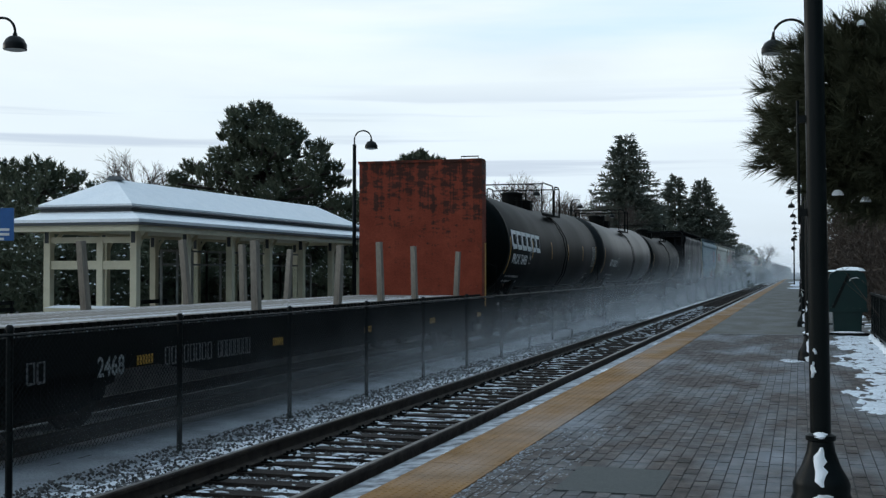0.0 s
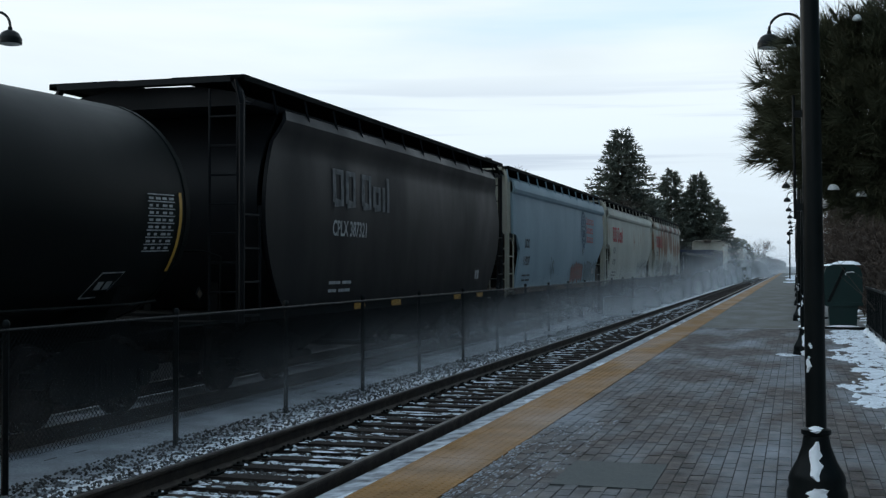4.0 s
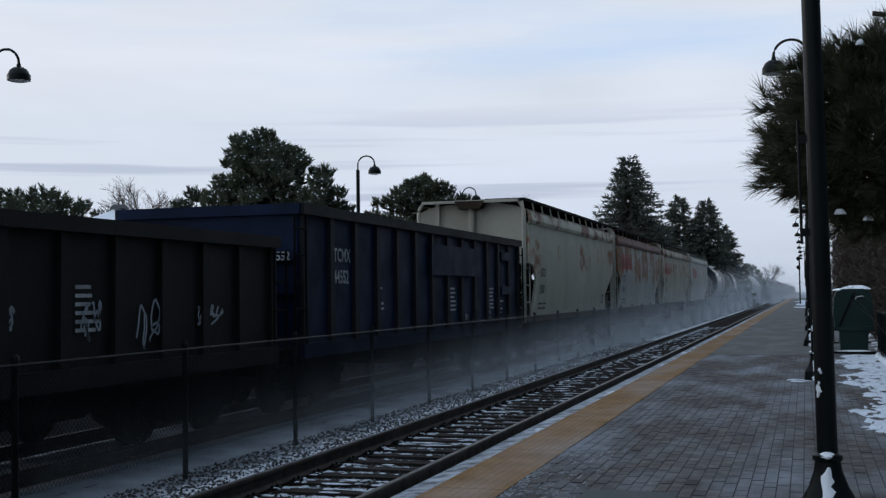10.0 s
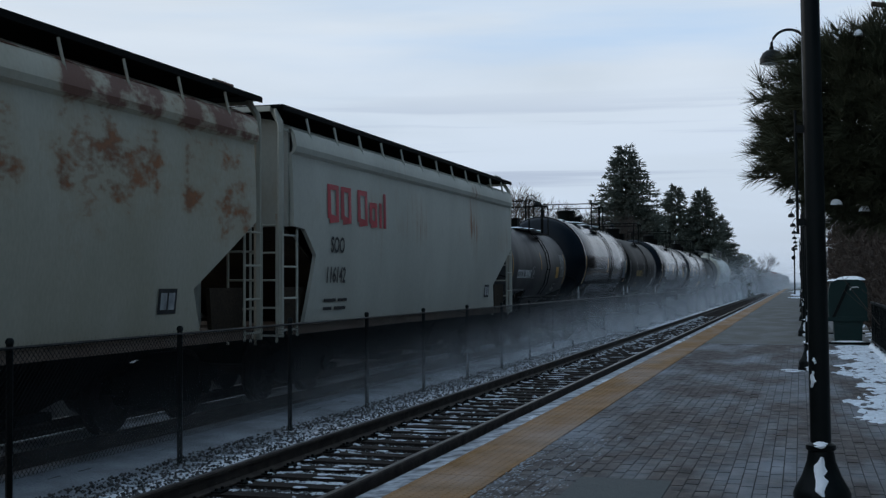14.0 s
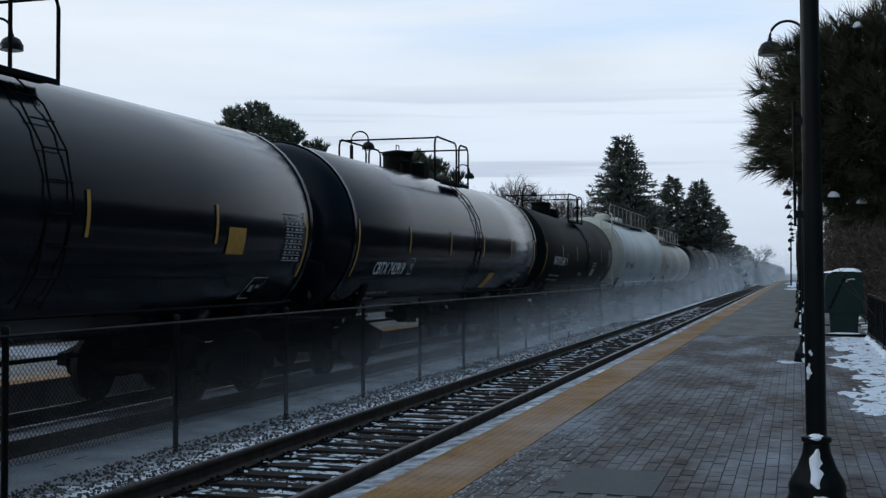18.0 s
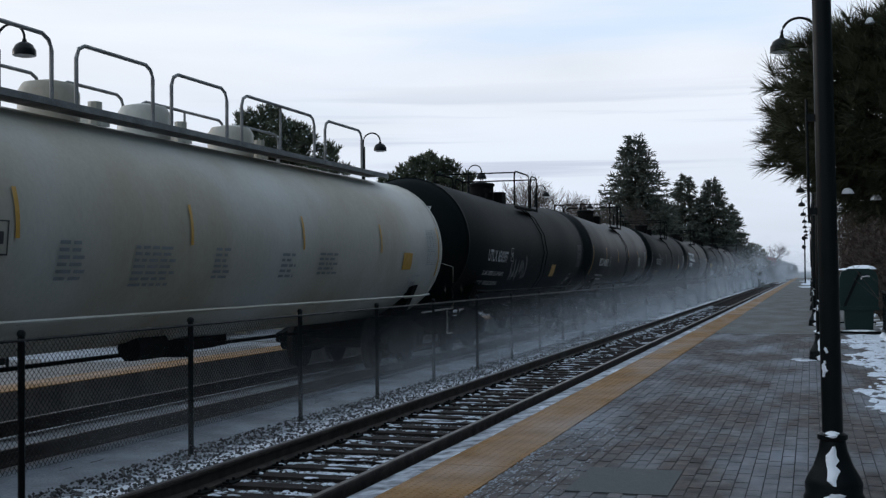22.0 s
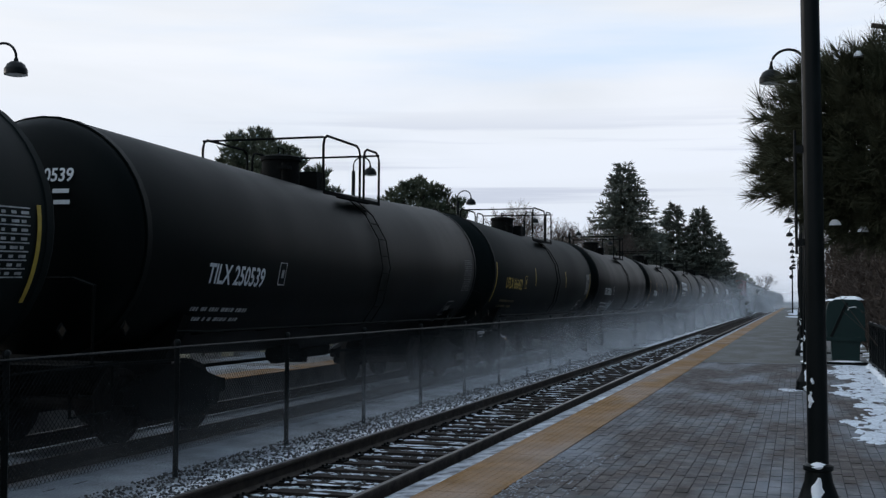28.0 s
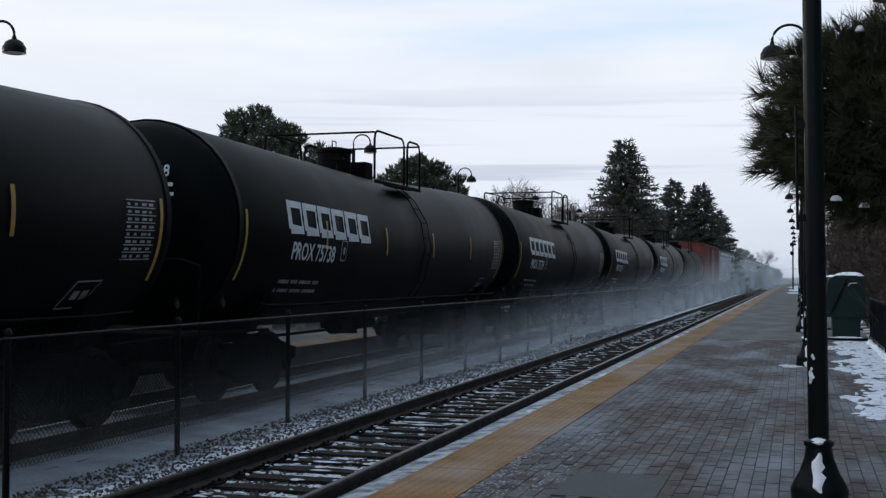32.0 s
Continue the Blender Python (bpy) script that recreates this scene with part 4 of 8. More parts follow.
def pine(name, label, h, w, seed, tufts=1500, low=0.15, needles=13, size=0.42, snowy=0.50):
    """A broad pine: trunk, limbs, and separate clumps of upright candle-like shoots with gaps between them."""
    rnd = random.Random(seed)
    ob = thing(name, label, "tree")
    tr = Shape().tube([(0, 0, -0.4), (0.05 * w * rnd.uniform(-1, 1), 0, h * 0.4), (0, 0.05 * w, h * 0.75), (0, 0, h * 0.93)], h * 0.020, 7)
    crown, cap = Shape(), Shape()
    lobes = []
    count = 118
    for i in range(count):
        t = low + (0.95 - low) * ((i + rnd.random()) / count) ** 1.15
        a = i * 2.39996 + rnd.uniform(-0.4, 0.4)
        full = math.sqrt(max(0.03, 1.0 - max(0.0, (t - 0.40) / 0.58) ** 1.7))
        reach = w * 0.5 * full * rnd.choice((0.45, 0.68, 0.82, 0.92, 1.0, 1.10, 1.20))
        c = Vector((reach * math.cos(a), reach * math.sin(a), h * (t - 0.05)))
        lobes.append((c, w * rnd.uniform(0.050, 0.095) * (0.55 + 0.5 * full)))
        if i % 2:
            lobes.append((c * 0.5 + Vector((0, 0, h * (t - 0.05) * 0.5)), w * rnd.uniform(0.10, 0.14) * (0.5 + 0.5 * full)))
        tr.tube([(0, 0, h * t * 0.88), tuple(c * 0.5 + Vector((0, 0, h * t * 0.43))), tuple(c)], h * 0.006, 4)
    lobes.append((Vector((0, 0, h * 0.93)), w * 0.055))
    lobes.append((Vector((0.05 * w, 0, h * 0.88)), w * 0.07))
    shoot = size * 0.72
    for i in range(tufts):
        c, r = lobes[i % len(lobes)]
        v = Vector((rnd.gauss(0, 1), rnd.gauss(0, 1), rnd.gauss(0.35, 0.8))).normalized()
        p = c + Vector((v.x, v.y, v.z * 0.62)) * r * rnd.uniform(0.35, 1.0)
        brush(crown, p, Vector((v.x * 0.45, v.y * 0.45, 0.85)), shoot * rnd.uniform(0.7, 1.3), size * 0.52, needles, rnd, 0.034 * size / 0.42)
        if rnd.random() < snowy and v.z > -0.4:
            k = len(cap.v)
            q = p + Vector((v.x, v.y, 0)) * 0.16 + Vector((0, 0, shoot * rnd.uniform(0.5, 1.1)))
            e = size * rnd.uniform(0.08, 0.20)
            cap.v += [tuple(q + Vector((e * math.cos(2.1 * j + i), e * math.sin(2.1 * j + i), rnd.uniform(-0.03, 0.03)))) for j in range(3)] + [tuple(q + Vector((0, 0, e * 0.6)))]
            cap.f += [(k, k + 1, k + 3), (k + 1, k + 2, k + 3), (k + 2, k, k + 3)]
    part("trunk", tr, M_BARK, ob, smooth=True)
    part("crown", crown, M_NEEDLE, ob, "dark green needle clumps")
    if cap.v:
        tagged(part("snow", cap, M_SNOW, ob), "snow caught on the clumps", kind="stuff")
    return ob


def spruce(label, h, w, seed):
    """A narrow spruce: drooping whorls of branches that shorten to the top."""
    rnd = random.Random(seed)
    ob = thing("spruce", label, "tree", "spruces by the line")
    tr = Shape().cyl((0, 0, -0.4), (0, 0, h * 0.98), h * 0.016, 7, 0.01)
    crown = Shape()
    n = int(h * 3.6)
    for i in range(n):
        t = 0.03 + 0.95 * i / n
        z = h * t
        whorl = rnd.uniform(0.88, 1.10)
        reach = w * 0.5 * ((1 - t) ** 0.78 * 0.98 + 0.02) * whorl
        for k in range(14):
            a = rnd.uniform(0, 6.283)
            L = reach * rnd.choice((0.7, 0.82, 0.92, 1.0, 1.1))
            zb = z + rnd.uniform(-0.28, 0.28)
            tip = Vector((L * math.cos(a), L * math.sin(a), zb - 0.16 * L + 0.14 * L * rnd.random()))
            m_ = max(2, int(L / 0.30))
            for s in range(m_):
                u = (s + 1) / m_
                p = Vector((0, 0, zb)).lerp(tip, u) - Vector((0, 0, 0.10 * L * u * (1 - u)))
                tuft(crown, p, (math.cos(a), math.sin(a), -0.35 + 0.5 * u), 0.52, 4, rnd, 0.16, 0.5)
    part("trunk", tr, M_BARK, ob)
    part("crown", crown, M_SPRUCE, ob, "dark drooping spruce branches")
    return ob


def bare_tree(label, h, spread, seed, depth=6):
    rnd = random.Random(seed)
    ob = thing("bare_tree", label, "tree", "leafless trees")
    tr, tw = Shape(), Shape()

    def grow(p, d, L, r, k):
        q = p + d * L
        midp = p.lerp(q, 0.5) + Vector((rnd.gauss(0, 0.05), rnd.gauss(0, 0.05), 0)) * L
        (tr if k > 3 else tw).tube([p, midp, q], max(r, 0.007), 5 if k > 3 else 3)
        if k == 0:
            return
        for _ in range(3 if k > 1 else 4):
            nd = (d + Vector((rnd.gauss(0, spread), rnd.gauss(0, spread), rnd.gauss(0.12, spread * 0.6)))).normalized()
            grow(p.lerp(q, rnd.uniform(0.6, 1.0)), nd, L * rnd.uniform(0.62, 0.84), r * 0.64, k - 1)

    grow(Vector((0, 0, -0.3)), Vector((0, 0, 1)), h * 0.34, h * 0.0105, depth)
    part("trunk", tr, M_BARK, ob)
    tagged(part("twig_mass", tw, M_TWIG, ob), "fine leafless twigs", kind="stuff")
    return ob


pine("pine_tree", "broad dark pine with snow on its needle clumps", 9.1, 6.6, 3, 9000, 0.2, snowy=0.62).matrix_basis = pose(-21.3, 43.9, -0.4)
p2 = pine("pine_tree", "rounded pine dusted with snow", 8.3, 5.9, 8, 7600, snowy=0.42)
p2.matrix_basis = pose(-18.6, 56.9, -0.4)
pL = pine("pine_tree", "low bushy pine with snow on its shoots", 5.9, 5.4, 14, 2800, 0.05, snowy=0.5)
pL.matrix_basis = pose(-25.2, 34.6, -0.4)
copy_thing(pL, pose(-30.6, 53.3, 0.4, 0, 0, 70))
copy_thing(pL, pose(-31.0, 38.0, 0.6, 0, 0, 140))
copy_thing(p2, pose(-23.4, 60.5, -2.2, 0, 0, 200))
copy_thing(pL, pose(-27.5, 44.0, -0.6, 0, 0, 250))
bare_tree("leafless tree with spreading crown", 9.4, 0.50, 5).matrix_basis = pose(-31.4, 50.8, -0.4)
bt = bare_tree("leafless tree beyond the far platform", 11.5, 0.46, 9)
bt.matrix_basis = pose(-24.1, 91.8, -0.4)
copy_thing(bt, pose(-20.6, 93.5, -0.4, 0, 0, 100))
copy_thing(bt, pose(-19.0, 99.0, -1.2, 0, 0, 200))
copy_thing(bt, pose(-22.5, 104.0, -1.4, 0, 0, 300))
copy_thing(bt, pose(-17.0, 106.0, -1.8, 0, 0, 30))
copy_thing(bt, pose(-18.4, 112.0, -1.0, 0, 0, 150))
copy_thing(bt, pose(-20.0, 118.0, -0.6, 0, 0, 260))
sA = spruce("tall dark spruce beside the line", 15.6, 13.2, 21)
sA.matrix_basis = pose(-16.3, 115, -0.4)
sB = spruce("slender dark spruce beside the line", 12.9, 9.2, 22)
sB.matrix_basis = pose(-13.2, 131.7, -0.4)
copy_thing(sB, pose(-10.3, 132.6, -0.9, 0, 0, 90))
copy_thing(sB, pose(-9.0, 140.0, -3.4, 0, 0, 180))
copy_thing(sB, pose(-15.4, 124.0, -3.6, 0, 0, 250))
copy_thing(pL, pose(-10.0, 216, 0.6, 0, 0, 30))
copy_thing(pL, pose(-13.0, 205, 1.0, 0, 0, 80))
copy_thing(bt, pose(-8.5, 260, -2.5, 0, 0, 10))

# dense evergreen hedge behind the far platform
hedge = Shape()
hsn = Shape()
rnd = random.Random(31)
for i in range(5200):
    y = rnd.uniform(20, 62)
    x = -21.0 - 0.10 * (y - 20) - rnd.random() * 2.2 + 0.6 * math.sin(y * 0.9)
    z = rnd.uniform(-0.3, 3.0 + 0.7 * math.sin(y * 1.7) + 0.3 * math.sin(y * 4.1))
    tuft(hedge, (x, y, z), (0.6, -0.3, 0.6), 0.34, 7, rnd, 0.11, 0.8)
    if rnd.random() < 0.30:
        k = len(hsn.v)
        s = rnd.uniform(0.03, 0.10)
        hsn.v += [(x + 0.2 + s * math.cos(2.1 * j + i), y + s * math.sin(2.1 * j + i), z + 0.12) for j in range(3)] + [(x + 0.2, y, z + 0.12 + 0.6 * s)]
        hsn.f += [(k, k + 1, k + 3), (k + 1, k + 2, k + 3), (k + 2, k, k + 3)]
hd = thing("hedge", "thick evergreen hedge flecked with snow behind the far platform", "hedge")
part("foliage", hedge, M_NEEDLE, hd)
part("snow", hsn, M_SNOW, hd)
part("branch_core", Shape().box((-25.2, 41, 1.0), (1.2, 46, 2.6), taper=0.7), M_BARK, hd)

# brown thicket and bank behind the near platform
th = Shape()
thl = Shape()
for i in range(9000):
    x = 2.2 + 9 * rnd.random()
    y = rnd.uniform(20, 90)
    h = rnd.uniform(1.6, 5.0) * min(1, 0.55 + x * 0.07)
    lean = Vector((rnd.gauss(0, 0.25), rnd.gauss(0, 0.25), 1)).normalized()
    p = Vector((x, y, -0.3))
    q = p + lean * h
    th.cyl(p, q, 0.012, 3, 0.003, False)
    for _ in range(3):
        a = p.lerp(q, rnd.uniform(0.3, 0.9))
        th.cyl(a, a + Vector((rnd.gauss(0, 0.35), rnd.gauss(0, 0.35), rnd.uniform(0, 0.6))), 0.006, 3, 0.002, False)
    for _ in range(3):
        tuft(thl, p.lerp(q, rnd.uniform(0.2, 0.95)), lean, 0.24, 4, rnd, 0.12, 0.9)
for i in range(17000):
    x, y = 2.1 + 7 * rnd.random() ** 1.2, rnd.uniform(26, 105)
    top = 3.3 + 0.030 * (y - 26) + 0.12 * x + 0.4 * math.sin(y * 0.8) + 0.3 * math.sin(x * 3 + y * 0.3)
    tuft(thl, (x, y, rnd.uniform(0.0, top)), (rnd.gauss(0, 0.4), rnd.gauss(0, 0.4), 1), 0.40, 5, rnd, 0.07, 0.8)
tk = thing("thicket", "tangled brown winter thicket behind the railing", "shrubs", kind="stuff")
part("stems", th, M_TWIG, tk)
part("dry_leaves", thl, mat("dry_leaves", (0.052, 0.035, 0.024), 0.9, 0, (0.036, 0.025, 0.018), 3, 30, 0.0), tk)

# unseen evergreens added behind platform and camera to darken the train's side and reflections
tall = pine("pine_tree", "unseen bushy pine added to block sky light on the train", 6.2, 6.5, 41, 1500, 0.03, 9, 0.65)
tall.matrix_basis = pose(15.5, -45, 0)
for i in range(20):
    copy_thing(tall, pose(14.5 + 2.5 * (i % 2), -40 + 5.2 * i, 0.2, 0, 0, 47 * i))
for i in range(6):
    copy_thing(tall, pose(4.0 - 6.5 * i, -58 - 2 * (i % 2), 0.0, 0, 0, 31 * i))

# the near pine whose boughs hang over the platform
rnd = random.Random(77)
np_ = thing("pine_tree", "long-needled pine overhanging the platform, snow in its tufts", "tree", at=pose(1.85, 10.6, 0))
tr = Shape().tube([(0, 0, -0.4), (0.05, 0, 2.0), (-0.05, 0.05, 4.0), (0, 0, 6.5)], 0.16, 10)
need, snw = Shape(), Shape()
for i in range(3100):
    low = i < 2850
    c, rad = (Vector((-0.86, -0.1, 2.87)), (1.48, 1.0, 1.04)) if low else (Vector((-0.60, 0.0, 4.64)), (0.85, 0.7, 0.62))
    v = Vector((rnd.gauss(0, 1), rnd.gauss(0, 1), rnd.gauss(0, 1))).normalized()
    lump = 0.88 + 0.16 * noise.noise(v * 2.6 + Vector((0 if low else 9, 0, 0))) + 0.10 * noise.noise(v * 7.0)
    k = lump * (0.30 + 0.70 * rnd.random() ** 0.42)
    q = c + Vector((v.x * rad[0], v.y * rad[1], v.z * rad[2])) * k
    mess = 0.26 if k > 0.72 else 1.2
    out = Vector((v.x + rnd.gauss(0, mess), v.y + rnd.gauss(0, mess), v.z * 0.7 + 0.35 + rnd.gauss(0, mess))).normalized()
    brush(need, q - out * 0.08, out, 0.11, 0.185, 40, rnd, 0.0046)
    if k > 0.8 and v.y < 0.2 and rnd.random() < 0.035:
        snow_patch(snw, q.x, q.y - 0.06, 0.042, 0.040, 0.045, q.z, i, 7)
for k in range(12):
    a = radians(120 + 11 * k)
    z0 = 2.3 + 0.13 * (k * 5 % 12)
    tr.tube([(0, 0, z0), (0.6 * math.cos(a), 0.6 * math.sin(a), z0 + 0.05), (1.3 * math.cos(a), 1.1 * math.sin(a), z0 + 0.15)], 0.022, 5)
part("trunk", tr, M_BARK, np_, smooth=True)
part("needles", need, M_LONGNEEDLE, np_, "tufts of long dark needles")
part("snow", snw, M_SNOW, np_, "clots of snow", smooth=True)

# ---- the freight train: builders. In a car, y runs along it (front at -y), +x is the side towards the platform, z from the rail top ----
LETTERS = {}


def lettering(text, size, width=0.84):
    """Flat letters as verts and faces, u to the right and v up, from the lower left corner."""
    key = (text, size, width)
    if key not in LETTERS:
        cu = bpy.data.curves.new("letters", "FONT")
        cu.body, cu.size, cu.resolution_u, cu.offset = text, size, 3, 0.02 * size
        ob = bpy.data.objects.new("letters", cu)
        scene.collection.objects.link(ob)
        bpy.context.view_layer.update()
        me = bpy.data.meshes.new_from_object(ob.evaluated_get(bpy.context.evaluated_depsgraph_get()))
        LETTERS[key] = ([(v.co.x * width, v.co.y) for v in me.vertices], [tuple(p.vertices) for p in me.polygons])
        bpy.data.objects.remove(ob)
        bpy.data.meshes.remove(me)
    return LETTERS[key]


def bars(rows):
    """Plain bars for wording too small to read: (u, v, length, height)."""
    v, f = [], []
    for u, w, L, h in rows:
        n = len(v)
        m = max(1, math.ceil(h / 0.12))
        for k in range(m + 1):
            v += [(u, w + h * k / m), (u + L, w + h * k / m)]
        f += [(n + 2 * k, n + 2 * k + 1, n + 2 * k + 3, n + 2 * k + 2) for k in range(m)]
    return v, f


def strokes(pts, w):
    """A painted squiggle: a ribbon of width w through the points."""
    v, f = [], []
    for i, (a, b) in enumerate(pts):
        a0, b0 = pts[max(i - 1, 0)]
        a1, b1 = pts[min(i + 1, len(pts) - 1)]
        d = Vector((a1 - a0, b1 - b0)).normalized() if (a1, b1) != (a0, b0) else Vector((1, 0))
        nx_, ny_ = -d.y * w / 2, d.x * w / 2
        v += [(a + nx_, b + ny_), (a - nx_, b - ny_)]
        if i:
            f.append((2 * i - 2, 2 * i - 1, 2 * i + 1, 2 * i))
    return v, f


def merge(*sets):
    v, f = [], []
    for a, b in sets:
        n = len(v)
        v += list(a)
        f += [tuple(i + n for i in face) for face in b]
    return v, f


def scrawl(seed, length, height, n=9, w=0.05):
    """Several overlapping spray-paint loops."""
    rnd = random.Random(seed)
    out = []
    for k in range(n):
        u0 = length * k / n
        p = [(u0 + rnd.uniform(0, 0.2), rnd.uniform(0, height * 0.3))]
        for i in range(10):
            p.append((u0 + length / n * (0.2 + 1.2 * rnd.random()), height * rnd.random()))
        sm = []
        for i in range(len(p) - 2):
            for t in (0, 0.33, 0.66):
                a, b, c = Vector(p[i]), Vector(p[i + 1]), Vector(p[i + 2])
                q = (a.lerp(b, 0.5)).lerp(b, t).lerp(b.lerp(c, 0.5), t)
                sm.append((q.x, q.y))
        out.append(strokes(sm, w))
    return merge(*out)


def bubble_letters(seed, length, height, n, lean=0.15):
    """Fat overlapping spray-painted letters: their filled shapes and their outlines."""
    rnd = random.Random(seed)
    fills, lines = [], []
    pitch = length / n
    for k in range(n):
        cu, cv = pitch * (k + 0.5), height * rnd.uniform(0.42, 0.56)
        m_ = 14
        radii = [rnd.uniform(0.72, 1.12) for _ in range(m_)]
        pts = []
        for i in range(m_):
            a = 2 * math.pi * i / m_
            q = abs(math.cos(a)) ** 4 + abs(math.sin(a)) ** 4
            r = radii[i] / q ** 0.25
            v = height * 0.46 * r * math.sin(a)
            pts.append((cu + pitch * 0.52 * r * math.cos(a) + lean * v, max(0.0, cv + v)))
        c0 = len(pts)
        fills.append((pts + [(cu, cv)], [(i, (i + 1) % m_, c0) for i in range(m_)]))
        lines.append(strokes(pts + pts[:1], 0.035))
        x0 = cu - pitch * 0.1
        lines.append(strokes([(x0, cv - height * 0.16), (x0 + pitch * 0.12, cv + height * 0.12), (x0 + pitch * 0.28, cv + height * 0.05)], 0.035))
    return merge(*fills), merge(*lines)


def piece(car, y, z, w, h, n, seed, fill, line, wall):
    """A painted piece on a car's side: filled letters and their outline."""
    f_, l_ = bubble_letters(seed, w, h, n)
    on_wall(car, "graffiti", f_, fill, y, z, wall, 0.013, "spray-painted letters, filled")["kind"] = "stuff"
    on_wall(car, "graffiti", l_, line, y, z, wall, 0.017, "spray-painted outline")["kind"] = "stuff"


def on_tank(car, name, uv, mat_, y, z, R, zc, slope=0.0, lift=0.014, label=""):
    """Lays a flat marking on a tank's side; z is the height of its lower edge on the shell."""
    a0 = math.asin(max(-1, min(1, (z - zc(y)) / R)))
    s = Shape()
    s.add([((R + lift) * math.cos(a0 + v / R), y + u, zc(y + u) + (R + lift) * math.sin(a0 + v / R)) for u, v in uv[0]], uv[1])
    return part(name, s, mat_, car, label)


def on_wall(car, name, uv, mat_, y, z, wall, lift=0.012, label=""):
    """Lays a marking on a side whose x follows from its height."""
    s = Shape()
    s.add([(wall(z + v) + lift, y + u, z + v) for u, v in uv[0]], uv[1])
    return part(name, s, mat_, car, label)


# one truck, shared by all cars
T_SIDE = [(-1.28, 0.50), (-1.28, 0.66), (-1.05, 0.70), (-0.45, 0.86), (-0.30, 0.92), (0.30, 0.92), (0.45, 0.86), (1.05, 0.70), (1.28, 0.66), (1.28, 0.50), (1.05, 0.46), (0.95, 0.36), (0.55, 0.24), (-0.55, 0.24), (-0.95, 0.36), (-1.05, 0.46)]
ME_SIDE = Shape().prism(T_SIDE, -0.07, 0.07)
for s in (-0.89, 0.89):
    ME_SIDE.cyl((-0.10, s, 0.455), (0.12, s, 0.455), 0.13, 12)
for k in range(5):
    ME_SIDE.cyl((0.03, -0.24 + 0.12 * k, 0.38), (0.03, -0.24 + 0.12 * k, 0.66), 0.05, 8)
ME_SIDE = ME_SIDE.mesh("side_frame")
ME_SIDE.materials.append(M_IRON)
ME_BOLSTER = Shape().box((0, 0, 0.62), (2.1, 0.36, 0.28)).box((0, 0, 0.45), (1.4, 1.0, 0.10)).cyl((0, 0, 0.7), (0, 0, 0.92), 0.22, 12).mesh("truck")
ME_BOLSTER.materials.append(M_IRON)
ws = Shape()
ws.cyl((-1.02, 0, 0), (1.02, 0, 0), 0.08, 10)
for s in (-1, 1):
    ws.lathe((s * 0.69, 0, 0), (s, 0, 0), [(0, 0.10), (0.0, 0.485), (0.03, 0.485), (0.035, 0.457), (0.13, 0.452), (0.135, 0.39), (0.09, 0.36), (0.08, 0.20), (0.14, 0.15), (0.16, 0.09)], 28)
    for k in range(3):
        a = 2.094 * k
        ws.cyl((s * 0.80, 0.27 * math.cos(a), 0.27 * math.sin(a)), (s * 0.815, 0.27 * math.cos(a), 0.27 * math.sin(a)), 0.035, 6)
ME_WHEELS = ws.mesh("wheelset", 35)
ME_WHEELS.materials.append(M_WHEEL)
ME_COUPLER = Shape().box((0, 0, 0.84), (0.22, 0.75, 0.22)).box((0.0, 0.40, 0.84), (0.34, 0.22, 0.30), taper=0.85).tube([(0.3, -0.2, 0.7), (0.32, 0.15, 0.45), (0.22, 0.42, 0.42)], 0.028, 6).mesh("coupler")
ME_COUPLER.materials.append(M_IRON)


def running_gear(car, L, inset, sill=True):
    for s in (-1, 1):
        tk_ = part("truck", ME_BOLSTER, None, car, at=(0, s * (L / 2 - inset), 0))
        for x in (-1.0, 1.0):
            part("side_frame", ME_SIDE, None, tk_, at=(x, 0, 0))
        for y in (-0.89, 0.89):
            part("wheelset", ME_WHEELS, None, tk_, at=(0, y, 0.455))
        part("coupler", ME_COUPLER, None, car, at=pose(0, s * (L / 2 - 0.42), 0, 0, 0, 0 if s > 0 else 180))
    if sill:
        part("centre_sill", Shape().box((0, 0, 0.94), (0.5, L - 1.6, 0.34)), M_IRON, car)


def hoop(y0, y1, x, z, h, r=0.022, mid=True):
    """A handrail hoop along y with rounded corners."""
    c = 0.16
    return Shape().tube([(x, y0, z), (x, y0, z + h - c), (x, y0 + 0.05, z + h - 0.05), (x, y0 + c, z + h), (x, y1 - c, z + h), (x, y1 - 0.05, z + h - 0.05), (x, y1, z + h - c), (x, y1, z)], r, 6)


def ladder(x, y, z0, z1, w=0.42, step=0.32, along="y", r=0.016):
    s = Shape()
    d = (0, w / 2) if along == "y" else (w / 2, 0)
    for k in (-1, 1):
        s.cyl((x + k * d[0], y + k * d[1], z0), (x + k * d[0], y + k * d[1], z1), r * 1.3, 6)
    z = z0 + 0.1
    while z < z1:
        s.cyl((x - d[0], y - d[1], z), (x + d[0], y + d[1], z), r, 5)
        z += step
    return s


